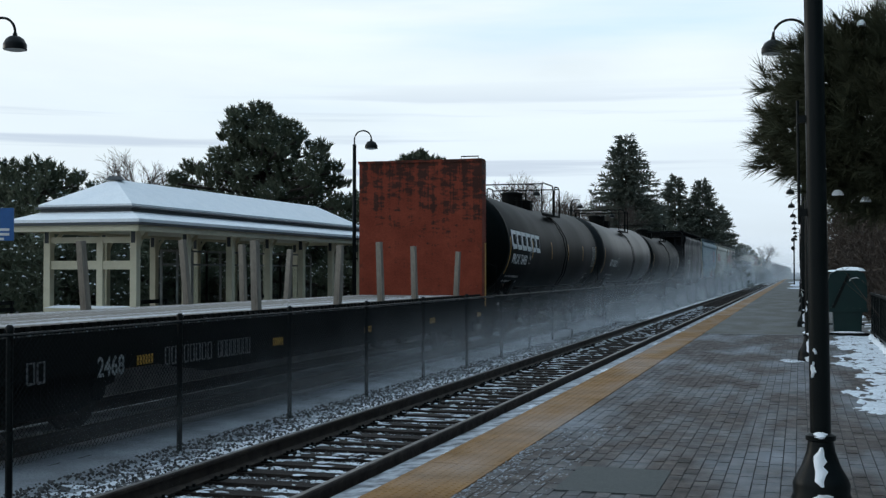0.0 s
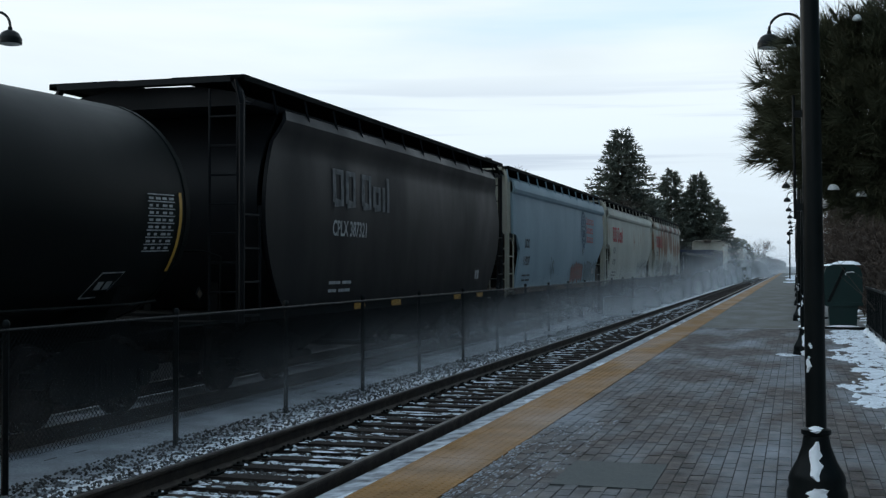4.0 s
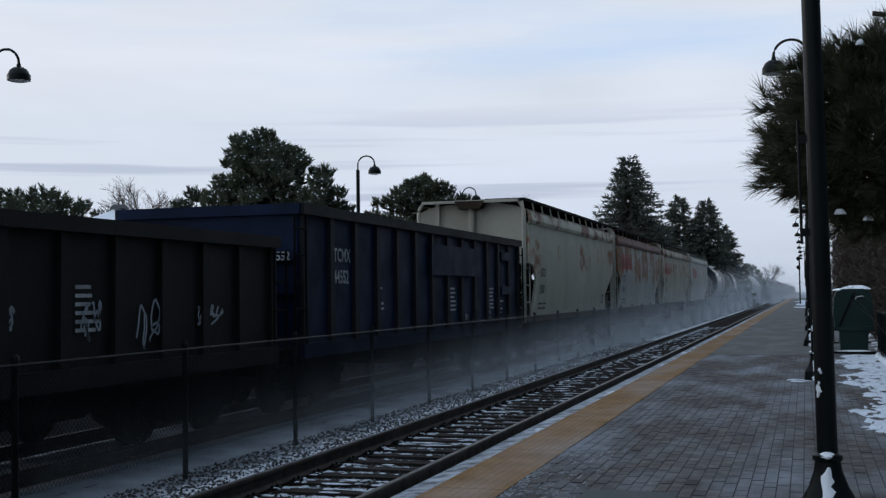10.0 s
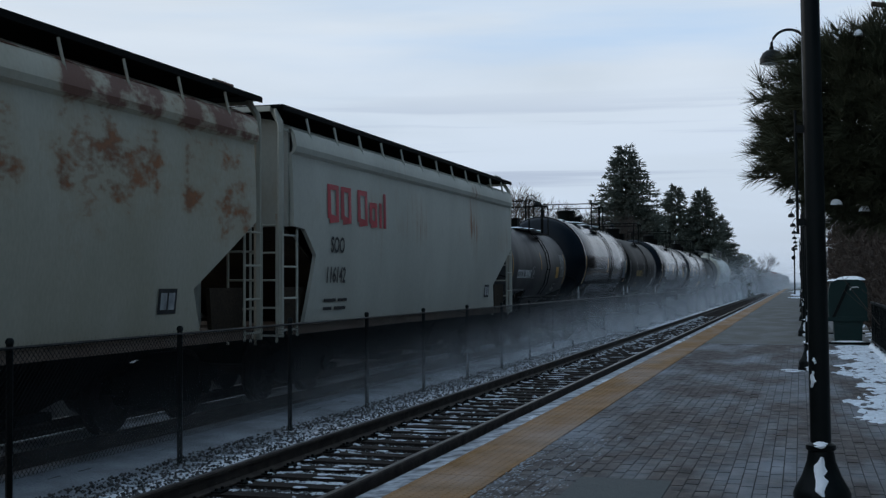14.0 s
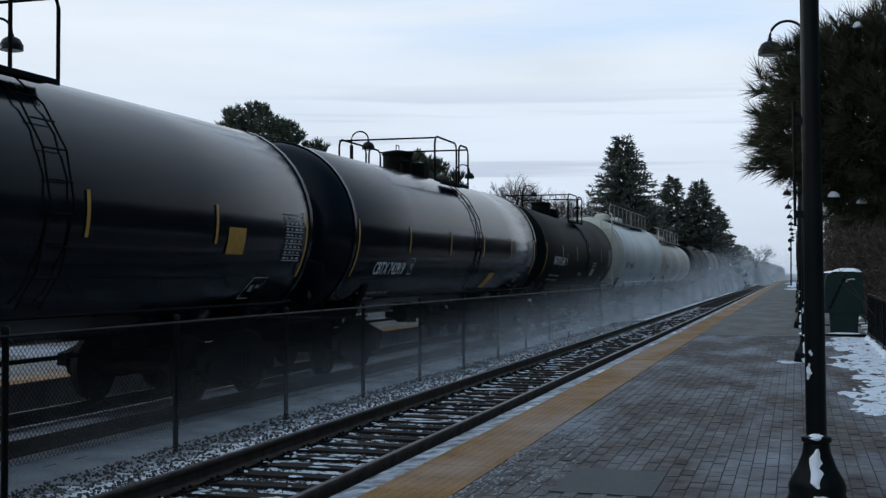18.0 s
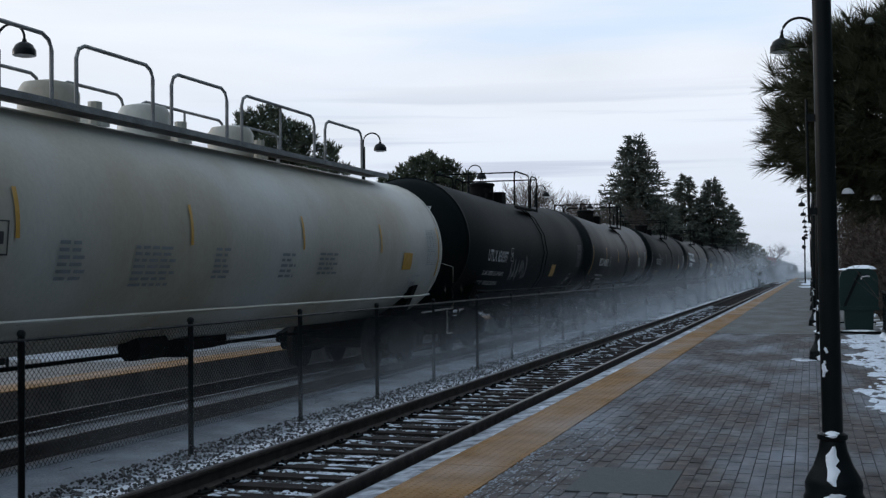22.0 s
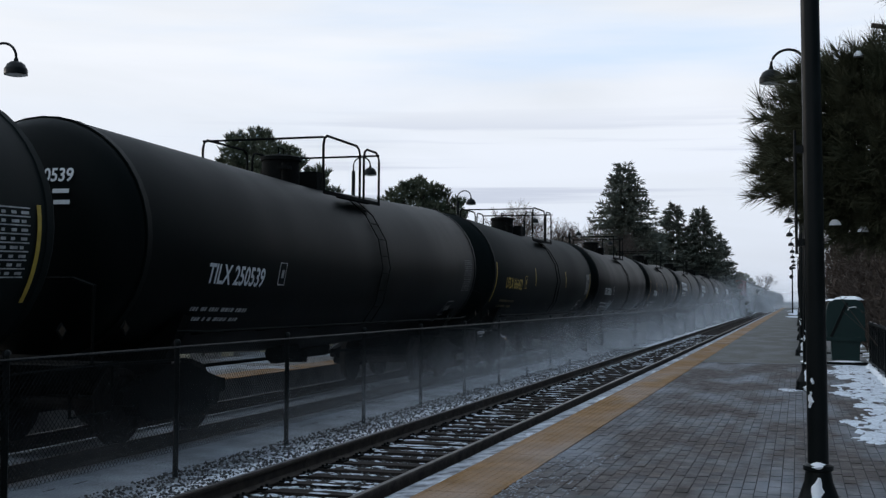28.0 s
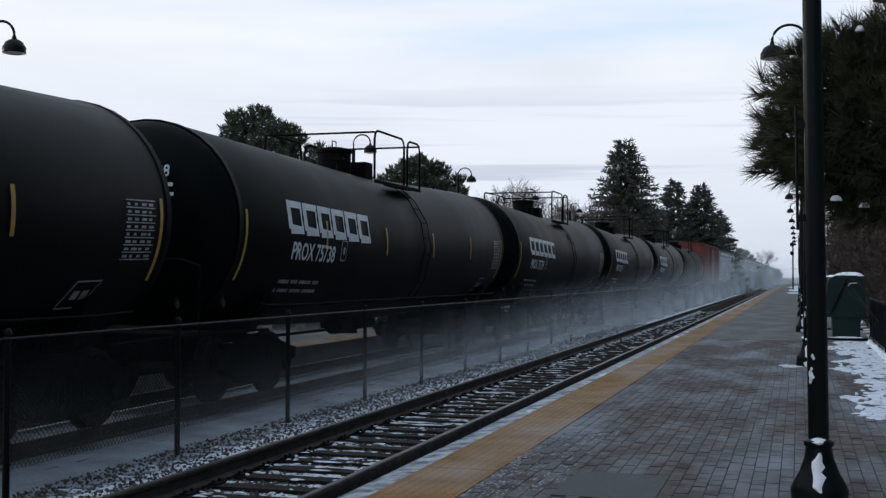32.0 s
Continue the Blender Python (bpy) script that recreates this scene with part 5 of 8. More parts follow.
def tank_car(L, R, body, label, mark="", mark_mat=None, mark_size=0.37, mark_y=None, mark_z=2.0, logo="", stripes=M_YELLOWMARK, n_stripes=6, top="hoop", snow_top=False, slope=0.022, zc0=None, band=True, group="tank cars", seed=0, dome_y=-0.45, weights=(), placard="", jacket=None, mark_width=0.84):
    """A tank car; the shell falls slightly from both ends to the middle."""
    rnd = random.Random(seed)
    car = thing("tank_car", label, "tank car", group)
    H = L / 2 - 0.45
    zc = lambda y: (zc0 or 2.40) + slope * abs(y) - slope * H * 0.5
    n = 40
    s = Shape()
    prof = []
    hd = 0.50
    for k in range(7):
        a = math.pi / 2 * k / 6
        prof.append((-H + hd - hd * math.cos(a), max(0.02, R * math.sin(a) ** 0.75)))
    prof += [(-H * 0.5, R), (-0.05, R), (0.05, R), (H * 0.5, R)]
    prof += [(-p, r) for p, r in reversed(prof[:7])]
    for y, r in prof:
        for k in range(n):
            a = 2 * math.pi * k / n
            s.v.append((r * math.cos(a), y, zc(y) + r * math.sin(a)))
    m = len(prof)
    s.f = [(i * n + k, i * n + (k + 1) % n, (i + 1) * n + (k + 1) % n, (i + 1) * n + k) for i in range(m - 1) for k in range(n)]
    s.f += [tuple(range(n - 1, -1, -1)), tuple((m - 1) * n + k for k in range(n))]
    if jacket:
        s.v = [(x * (R - 0.05) / R, y, zc(y) + (z - zc(y)) * (R - 0.05) / R) for x, y, z in s.v]
    tank = part("tank", s, body, car, smooth=50)
    if jacket:
        j = Shape()
        ys = [(-H + 1.08, R - 0.06), (-H + 1.12, R), (-H * 0.5, R), (0, R), (H * 0.5, R), (H - 0.72, R), (H - 0.68, R - 0.06)]
        for y, r in ys:
            j.v += [(r * math.cos(2 * math.pi * k / n), y, zc(y) + r * math.sin(2 * math.pi * k / n)) for k in range(n)]
        j.f = [(i * n + k, i * n + (k + 1) % n, (i + 1) * n + (k + 1) % n, (i + 1) * n + k) for i in range(len(ys) - 1) for k in range(n)]
        part("insulation_jacket", j, jacket, tank, "cool white insulation jacket", smooth=40)
        for e in (-1, 1):
            part("end_ladder", ladder(1.02, e * (H - 0.02), 0.98, zc(H) + R - 0.20, 0.46, 0.42, "x", 0.02).tube([(1.25, e * (H - 0.02), zc(H) + R - 0.25), (1.25, e * (H - 0.02), zc(H) + R - 0.10), (1.22, e * (H - 0.12), zc(H) + R + 0.04), (1.1, e * (H - 0.45), zc(H) + R + 0.08)], 0.026, 6), body, car, "cream steel end ladder")
    if band:
        for yb in (-H + hd, H - hd):
            part("head_seam", Shape().add([((R + e) * math.cos(2 * math.pi * k / n), yb + w, zc(yb) + (R + e) * math.sin(2 * math.pi * k / n)) for w, e in ((-0.06, 0), (-0.05, 0.012), (0.05, 0.012), (0.06, 0)) for k in range(n)],
                                          [(i * n + k, i * n + (k + 1) % n, (i + 1) * n + (k + 1) % n, (i + 1) * n + k) for i in range(3) for k in range(n)]), body, tank, smooth=True)
    running_gear(car, L, 2.35, sill=False)
    for e in (-1, 1):
        part("stub_sill", Shape().box((0, e * (H - 1.3), 0.92), (0.55, 3.6, 0.34)).prism([(-1.0, 0.95), (1.0, 0.95), (1.28, 1.55), (0.9, 1.4), (0, 1.08), (-0.9, 1.4), (-1.28, 1.55)], e * (H - 1.75) - 0.12, e * (H - 1.75) + 0.12, "xz"), M_IRON, car)
        part("end_platform", Shape().box((0, e * (H + 0.25), 1.02), (2.7, 0.5, 0.06)), M_IRON, car)
        er = Shape()
        for x in (-1.35, 1.35):
            er.tube([(x, e * (H - 1.6), 1.0), (x, e * (H - 0.3), 1.02), (x, e * (H + 0.45), 1.02), (x, e * (H + 0.47), 1.9), (x * 0.8, e * (H + 0.47), 1.98)], 0.018, 5)
            er.tube([(x, e * (H + 0.45), 0.5), (x, e * (H + 0.05), 0.5), (x, e * (H + 0.05), 1.0)], 0.018, 5)
        er.tube([(-1.1, e * (H + 0.47), 1.98), (1.1, e * (H + 0.47), 1.98)], 0.018, 5)
        part("end_handrail", er, M_IRON if body in DARK_TANKS else body, car)
    rail = Shape()
    for x in (-1, 1):
        rail.tube([(x * (R - 0.04), -H + 1.2, 1.36), (x * (R + 0.02), -H + 1.9, 1.34), (x * (R + 0.02), H - 1.9, 1.34), (x * (R - 0.04), H - 1.2, 1.36)], 0.020, 5)
        for k in range(7):
            y = -H + 2.0 + (2 * H - 4.0) * k / 6
            rail.cyl((x * (R + 0.02), y, 1.34), (x * (R - 0.28), y, 1.30), 0.014, 4)
    part("side_handrail", rail, M_IRON if body in DARK_TANKS else jacket or body, car)
    part("bottom_outlet", Shape().cyl((0, 0.3, 0.62), (0, 0.3, 1.1), 0.20, 10).box((0, 0.3, 0.80), (0.8, 0.9, 0.14)), M_IRON, car)
    part("brake_rigging", Shape().cyl((0.45, -1.6, 0.86), (0.45, -0.9, 0.86), 0.17, 10).box((-0.2, 1.4, 0.85), (0.5, 0.7, 0.3)).cyl((0.15, -H + 2, 0.75), (0.15, H - 2, 0.75), 0.03, 5), M_IRON, car)
    zt = zc(0) + R
    if top == "hoop":
        dy = dome_y
        part("manway", Shape().lathe((0, dy, zt - 0.08), (0, 0, 1), [(0, 0.33), (0.46, 0.33), (0.47, 0.36), (0.53, 0.36), (0.55, 0.31), (0.58, 0.15)], 20).tube([(0, dy - 0.10, zt + 0.48), (0, dy - 0.10, zt + 0.62), (0, dy + 0.10, zt + 0.62), (0, dy + 0.10, zt + 0.48)], 0.014, 5), M_IRON if body in DARK_TANKS else body, car, smooth=True)
        part("valve_box", Shape().box((0.25, dy + 0.75, zt + 0.08), (0.4, 0.4, 0.36)), M_IRON, car)
        part("valve", Shape().cyl((-0.2, dy + 0.7, zt - 0.1), (-0.2, dy + 0.7, zt + 0.3), 0.08, 8), M_IRON, car)
        part("valve", Shape().cyl((0.3, dy - 0.5, zt - 0.1), (0.3, dy - 0.5, zt + 0.30), 0.06, 8).box((0.3, dy - 0.5, zt + 0.22), (0.2, 0.2, 0.06)), M_IRON, car)
        part("top_platform", Shape().box((1.00, dy + 1.2, zt - 0.22), (0.26, 1.5, 0.025)).box((1.13, dy + 0.6, zt - 0.235), (0.03, 2.7, 0.06)), M_IRON, car, "black grated top platform")
        part("top_platform", Shape().box((-1.00, dy + 1.2, zt - 0.22), (0.26, 1.5, 0.025)), M_IRON, car, "black grated top platform")
        for x in (-1.12, 1.12):
            h_ = hoop(dy - 0.75, dy + 0.95, x, zt - 0.2, 0.92)
            part("guard_rail", h_, M_IRON, car)
            part("guard_rail", hoop(dy + 1.15, dy + 1.95, x, zt - 0.2, 0.92), M_IRON, car)
        for yr in (dy - 0.75, dy + 1.95):
            part("guard_rail", Shape().tube([(-1.12, yr, zt + 0.68), (1.12, yr, zt + 0.68)], 0.02, 5), M_IRON, car)
        lad = Shape()
        for k in (-0.2, 0.2):
            lad.tube([((R + 0.045) * math.cos(a), dy + 1.35 + k, zc(dy) + (R + 0.045) * math.sin(a)) for a in [radians(d) for d in (-42, -25, 0, 20, 40, 58)]], 0.012, 5)
        for d in range(-40, 60, 12):
            a = radians(d)
            lad.cyl(((R + 0.045) * math.cos(a), dy + 1.15, zc(dy) + (R + 0.045) * math.sin(a)), ((R + 0.045) * math.cos(a), dy + 1.55, zc(dy) + (R + 0.045) * math.sin(a)), 0.010, 4)
        part("side_ladder", lad, M_IRON if body in DARK_TANKS else body, car)
    elif top == "long":
        part("top_walkway", Shape().box((0.62, 0, zt + 0.02), (0.42, 2 * H - 4.2, 0.05)).box((-0.62, 0, zt + 0.02), (0.42, 2 * H - 4.2, 0.05)).box((0.83, 0, zt + 0.0), (0.04, 2 * H - 4.2, 0.07)), M_OLDGREY, car, "grey steel walkway")
        yy = -H + 2.1
        segs = [3.2, 1.6, 1.5, 2.6, 1.7] if dome_y < 0.5 else [6.6, 5.4]
        for w in segs:
            for x in (-0.84, 0.84):
                part("guard_rail", hoop(yy, yy + w, x, zt, 0.72, 0.024), M_OLDGREY, car)
                if w > 2:
                    for k in range(1, int(w / 1.6) + 1):
                        part("rail_post", Shape().cyl((x, yy + k * w / (int(w / 1.6) + 1), zt), (x, yy + k * w / (int(w / 1.6) + 1), zt + 0.72), 0.020, 5), M_OLDGREY, car)
            yy += w + 0.45
        for k, yv in enumerate((-2.6, -0.5, 2.0) if dome_y < 0.5 else (-3.5, 0.6)):
            part("valve_dome", Shape().lathe((0, yv, zt - 0.05), (0, 0, 1), [(0, 0.36), (0.36, 0.36), (0.46, 0.30), (0.50, 0.12)], 18), body, car, smooth=True)
            part("valve", Shape().cyl((0.1, yv + 0.8, zt), (0.1, yv + 0.8, zt + 0.3), 0.09, 8).box((-0.1, yv + 1.0, zt + 0.12), (0.4, 0.25, 0.2)), body, car)
    if snow_top:
        sn_ = Shape()
        for i in range(26):
            y = rnd.uniform(-H + 1.7, H - 1.7)
            snow_patch(sn_, rnd.uniform(-0.4, 0.5), y, rnd.uniform(0.25, 0.5), rnd.uniform(0.5, 1.3), 0.05, zc(y) + R - 0.08, seed * 31 + i, 12)
        tagged(part("roof_snow", sn_, M_SNOW, car, smooth=True), "thin snow along the top", kind="stuff")
    # markings
    my = mark_y if mark_y is not None else -L / 2 + 2.5
    if logo == "wordmark":
        h = 0.46
        w = []
        u = 0.0
        for k in range(6):
            w.append(strokes([(u, 0.04), (u, h - 0.04), (u + 0.44, h - 0.04), (u + 0.44, 0.04), (u, 0.04)], 0.145))
            u += 0.58
        for block in w:
            on_tank(car, "wordmark_block", block, M_WHITE, my - 0.1, mark_z + 0.40, R, zc)
    if mark:
        on_tank(car, "car_number", lettering(mark, mark_size, mark_width), mark_mat or M_WHITE, my, mark_z, R, zc)
        rows = []
        for k in range(2):
            u = 0.0
            while u < 1.55:
                w_ = rnd.uniform(0.035, 0.10)
                rows.append((u, -0.16 * k, w_, 0.062))
                u += w_ + rnd.choice((0.018, 0.018, 0.018, 0.08))
        for k, line in enumerate(weights):
            on_tank(car, "weight_stencil", lettering(line, 0.155, 0.95), M_OLDWHITE, my - 0.12 - 0.08 * k, mark_z - 0.33 - 0.22 * k, R, zc)
        if not weights:
            on_tank(car, "weight_stencil", bars(rows), M_OLDWHITE if (mark_mat in (None, M_WHITE)) else M_STENCIL if body not in DARK_TANKS else M_DIMGOLD, my - 0.1, mark_z - 0.36, R, zc)
        tw_ = len(mark) * mark_size * 0.46 * mark_width / 0.84
        on_tank(car, "frame_mark", merge(strokes([(0, 0), (0.22, 0), (0.22, 0.32), (0, 0.32), (0, 0)], 0.025), bars([(0.07, 0.10, 0.08, 0.12)])), M_OLDWHITE if mark_mat in (None, M_WHITE) else mark_mat, my + tw_ + 0.25, mark_z, R, zc)
    rows = []
    for k in range(9):
        rows.append((0, 0.085 * k, 0.62, 0.014))
        if k < 8:
            for c in range(4):
                rows.append((0.03 + 0.15 * c, 0.085 * k + 0.03, rnd.uniform(0.05, 0.12), 0.03))
    on_tank(car, "stencil_panel", bars(rows), M_OLDWHITE if stripes is not None else M_DIMLETTER, H - hd - 0.95, 1.95, R, zc)
    on_tank(car, "test_panel", merge(strokes([(0.1, 0), (0.55, 0), (0.68, 0.36), (0.23, 0.36), (0.1, 0)], 0.025), bars([(0.25, 0.12, 0.12, 0.12), (0.42, 0.12, 0.12, 0.12)])), M_OLDWHITE, H - 2.3, 1.42, R, zc)
    if stripes is not None:
        for k in range(n_stripes):
            y = -H + hd + 0.12 + (2 * H - 2 * hd - 0.34) * k / (n_stripes - 1)
            tall = k in (0, n_stripes - 1)
            on_tank(car, "reflective_stripe", bars([(0, 0, 0.065, 1.0 if tall else 0.50)]), stripes, y, 1.72 if tall else 2.15, R, zc)
    for e in (-1, 1):
        yp = e * (H - 0.15)
        if placard:
            pl = part("placard", Shape().prism([(yp - 0.17, 1.20), (yp + 0.17, 1.20), (yp + 0.17, 1.42), (yp, 1.60), (yp - 0.17, 1.42)], 1.36, 1.372), M_OLDWHITE, car, "white hazard placard with number")
            lv, lf = lettering(placard, 0.16, 0.85)
            part("placard_number", Shape().add([(1.376, yp - 0.145 + u, 1.25 + v) for u, v in lv], lf), M_BLACKLETTER, pl)
        else:
            pl = part("placard_holder", Shape().prism([(yp, 1.33), (yp + 0.09, 1.42), (yp, 1.51), (yp - 0.09, 1.42)], 1.36, 1.375), M_IRON, car)
            part("placard", Shape().prism([(yp, 1.36), (yp + 0.06, 1.42), (yp, 1.48), (yp - 0.06, 1.42)], 1.376, 1.382), M_GRIMESHADE, pl)
    digits = mark.split()[-1] if mark else ""
    hn = merge(lettering(digits, 0.22), bars([(0.14, -0.14, 0.14, 0.05), (0.32, -0.14, 0.2, 0.05), (0.14, -0.27, 0.16, 0.05), (0.34, -0.27, 0.2, 0.05)])) if digits else bars([(0, 0, 0.5, 0.08), (0.05, -0.16, 0.4, 0.06)])
    if digits:
        head_v = []
        for u, v in hn[0]:
            x, dz = 0.16 + u, 0.62 + v
            a = math.asin(min(1.0, (min(0.999, math.hypot(x, dz) / R)) ** (1 / 0.75)))
            head_v.append((x, -H + hd - hd * math.cos(a) - 0.03, zc(H) + dz))
        part("head_number", Shape().add(head_v, hn[1]), mark_mat or M_WHITE, car)
    return car


M_DIMGOLD = mat("faded_yellow_lettering", (0.13, 0.095, 0.02), 0.7, 0, (0.05, 0.04, 0.015), 8, 30, 0.0)
M_STENCIL = mat("thin_grey_stencil", (0.20, 0.21, 0.21), 0.7, 0, (0.30, 0.31, 0.30), 6, 30, 0.0)
M_TANK = mat("black_tank_paint", (0.0022, 0.0040, 0.0038), 0.50, 0, (0.0042, 0.0060, 0.0056), 1.2, 30, 0.03, stretch=(1, 1, 0.35), spec=0.055)
M_TANKGLOSS = mat("glossy_black_tank", (0.004, 0.008, 0.013), 0.16, 0, (0.007, 0.010, 0.014), 1.2, 30, 0.004, stretch=(1, 1, 0.35), spec=0.13)
M_TANKGREY = mat("dusty_grey_tank", (0.040, 0.038, 0.037), 0.6, 0, (0.028, 0.027, 0.027), 1.2, 30, 0.06, stretch=(1, 1, 0.35))
M_TANKDUST = mat("dull_black_tank", (0.0040, 0.0072, 0.0070), 0.62, 0, (0.0076, 0.0108, 0.0104), 1.0, 30, 0.03, stretch=(1, 1, 0.35), spec=0.055)
M_TANKSEMI = mat("satin_black_tank", (0.010, 0.012, 0.013), 0.40, 0, (0.016, 0.017, 0.017), 1.0, 30, 0.02, stretch=(1, 1, 0.35), spec=0.15)
M_TANKTAUPE = mat("dusty_brown_tank", (0.014, 0.0175, 0.017), 0.50, 0, (0.010, 0.012, 0.0115), 1.1, 30, 0.04, stretch=(1, 1, 0.35), spec=0.15)
M_TANKW = mat("white_tank_paint", (0.49, 0.535, 0.515), 0.5, 0, (0.43, 0.465, 0.44), 0.9, 30, 0.05, stretch=(1, 1, 0.35))
M_TANKCREAM = mat("cream_tank_head", (0.55, 0.52, 0.43), 0.55, 0, (0.48, 0.45, 0.36), 1.1, 30, 0.05)
M_TANKTAN = mat("stained_white_tank", (0.50, 0.51, 0.47), 0.55, 0, (0.33, 0.265, 0.175), 0.6, 30, 0.06, stretch=(1, 0.6, 0.35))


DARK_TANKS = (M_TANKSEMI, M_TANKTAUPE, M_TANK, M_TANKGLOSS, M_TANKGREY, M_TANKDUST)
# dark brown grime, also used where shade is put into the colour
M_GRIMESHADE = mat("brown_grime_and_shade", (0.030, 0.022, 0.016), 0.9, 0, (0.075, 0.055, 0.038), 1.3, 25, 0.2, spec=0.1)


def side_x(z):
    """The slightly bowed side of a covered hopper, with the rolled lip along its top."""
    if z > 3.70:
        return 1.60 + 0.035 * math.sin((z - 3.70) / 0.35 * math.pi) - 0.05 * max(0, (z - 3.9) / 0.15)
    return 1.46 + 0.12 * math.sin(min(1, max(0, (z - 1.14) / 2.56)) * math.pi * 0.75)


def hopper_car(L, body, label, number=(), number_mat=None, logo="", logo_mat=None, frame_mat=None, seed=0, graffiti=None, dark_ends=True, group="hopper cars", mark_y=None, roof_mat=None, end_mat=None, round_end=False):
    """A covered hopper: bowed sides cut away at the lower corners, sloping end sheets, roof walk, ladders and three outlets."""
    rnd = random.Random(seed)
    car = thing("hopper_car", label, "hopper car", group)
    E_ = L / 2 - 0.62
    end_mat = end_mat or body
    zs = [1.14, 1.26, 1.5, 1.71, 1.95, 2.21, 2.45, 2.59, 2.62, 2.9, 3.3, 3.68, 3.72, 3.80, 3.98, 4.05]

    def front_at(z):
        if z >= 2.62:
            return -E_
        if z >= 2.59:
            return -E_ + 0.40
        if z >= 2.21:
            return -E_ + 0.40 + 0.47 * (2.59 - z) / 0.38
        return -E_ + 0.87 - 0.23 * (2.21 - z) / 0.95

    def rear_at(z):
        if z >= 2.62:
            return E_
        if z >= 1.71:
            return E_ - 1.62 * (2.62 - z) / 0.91
        return E_ - 1.62 + 0.22 * (1.71 - z) / 0.45

    curve = lambda z: E_ - 0.30 - 0.78 * ((z - 2.65) / 1.45) ** 2
    if round_end:
        front_at, rear_at = (lambda z: -curve(z)), curve
        zs = [1.14 + 2.91 * k / 18 for k in range(19)]
    for sx in (-1, 1):
        s = Shape()
        for off in (0, -0.06):
            for z in zs:
                for k in range(17):
                    y0, y1 = (front_at(z), rear_at(z)) if sx > 0 else (-rear_at(z), -front_at(z))
                    s.v.append((sx * (side_x(z) + off), y0 + (y1 - y0) * k / 16, z))
        nu, nz = 17, len(zs)
        blk = nu * nz
        for o in (0, blk):
            s.f += [(o + j * nu + i, o + j * nu + i + 1, o + (j + 1) * nu + i + 1, o + (j + 1) * nu + i) for j in range(nz - 1) for i in range(nu - 1)]
        for j in range(nz - 1):
            for i in (0, nu - 1):
                s.f.append((j * nu + i, (j + 1) * nu + i, blk + (j + 1) * nu + i, blk + j * nu + i))
        for i in range(nu - 1):
            for j in (0, nz - 1):
                s.f.append((j * nu + i, j * nu + i + 1, blk + j * nu + i + 1, blk + j * nu + i))
        part("side_sheet", s, body, car, smooth=25)
        part("side_sill", Shape().box((sx * 1.44, 0, 1.10), (0.14, 2 * E_, 0.16)).box((sx * 1.50, 0, 1.17), (0.10, 2 * E_, 0.03)), frame_mat or body, car)
        for e in (-1, 1):
            part("corner_post", Shape().tube([(sx * 1.48, e * (E_ + 0.25), 1.0), (sx * 1.48, e * (E_ + 0.25), 4.05), (sx * 1.47, e * (E_ + 0.25), 4.12), (sx * 1.34, e * (E_ + 0.22), 4.33)], 0.05, 6), end_mat, car)
            part("corner_brace", Shape().tube([(sx * 1.48, e * (E_ + 0.25), 4.02), (sx * 1.50, e * (E_ - 0.30), 4.02)], 0.022, 5), end_mat, car)
    roof = Shape()
    for y in (-E_, E_):
        for x, z in ((-1.56, 4.06), (-1.2, 4.20), (-0.7, 4.28), (0, 4.30), (0.7, 4.28), (1.2, 4.20), (1.56, 4.06), (1.52, 4.00), (-1.52, 4.00)):
            roof.v.append((x, y, z))
    roof.f = [(i, (i + 1) % 9, 9 + (i + 1) % 9, 9 + i) for i in range(9)] + [tuple(range(8, -1, -1)), tuple(range(9, 18))]
    part("roof", roof, roof_mat or body, car)
    for e in (-1, 1):
        if round_end:
            part("end_sheet", Shape().prism([(e * (curve(z) + 0.02), z) for z in zs] + [(e * (curve(z) - 0.05), z) for z in reversed(zs)], -1.45, 1.45), body, car, "rounded black end sheet", smooth=30)
            for k in range(2):
                part("reflective_stripe", Shape().box((1.565, e * 3.0 + 1.9 * k, 1.10), (0.01, 0.5, 0.10)), M_YELLOWMARK, car)
            part("end_beam", Shape().box((0, e * (L / 2 - 0.30), 4.315), (2.72, 0.06, 0.075)), body, car)
            continue
        part("end_sheet", Shape().prism([(e * (E_ - 0.03), 4.05), (e * (E_ + 0.03), 4.05), (e * (E_ + 0.03), 2.62), (e * (E_ - 0.03), 2.62)], -1.50, 1.50), end_mat, car)
        part("end_gable", Shape().prism([(-1.52, 4.05), (1.52, 4.05), (1.2, 4.195), (0.7, 4.275), (0, 4.295), (-0.7, 4.275), (-1.2, 4.195)], e * (E_ - 0.03), e * (E_ + 0.028), "xz"), end_mat, car)
        part("end_post", Shape().cyl((0, e * (E_ + 0.10), 1.1), (0, e * (E_ + 0.10), 4.20), 0.10, 10), end_mat, car, smooth=40)
        part("end_post", Shape().box((-0.95, e * (E_ + 0.16), 3.3), (0.10, 0.08, 2.0)), end_mat, car)
        part("walk_support", Shape().prism([(-0.42, 4.33), (-0.30, 4.12), (0.30, 4.12), (0.42, 4.33)], e * (E_ + 0.05), e * (E_ + 0.36), "xz"), M_GRIMESHADE, car, "rust-stained support under the roof walk")
        part("end_beam", Shape().box((0, e * (L / 2 - 0.30), 4.315), (2.72, 0.06, 0.075)), end_mat, car)
        # the shade inside the corner cut-outs is painted as this sheet's dark colour
        part("end_slope_sheet", Shape().prism([(e * (E_ - 0.03), 2.61), (e * (E_ + 0.03), 2.61), (e * (E_ - 3.0), 1.12), (e * (E_ - 3.1), 1.14)], -1.42, 1.42), M_GRIMESHADE, car, "sloping end sheet coloured dark for the shade under the car's end")
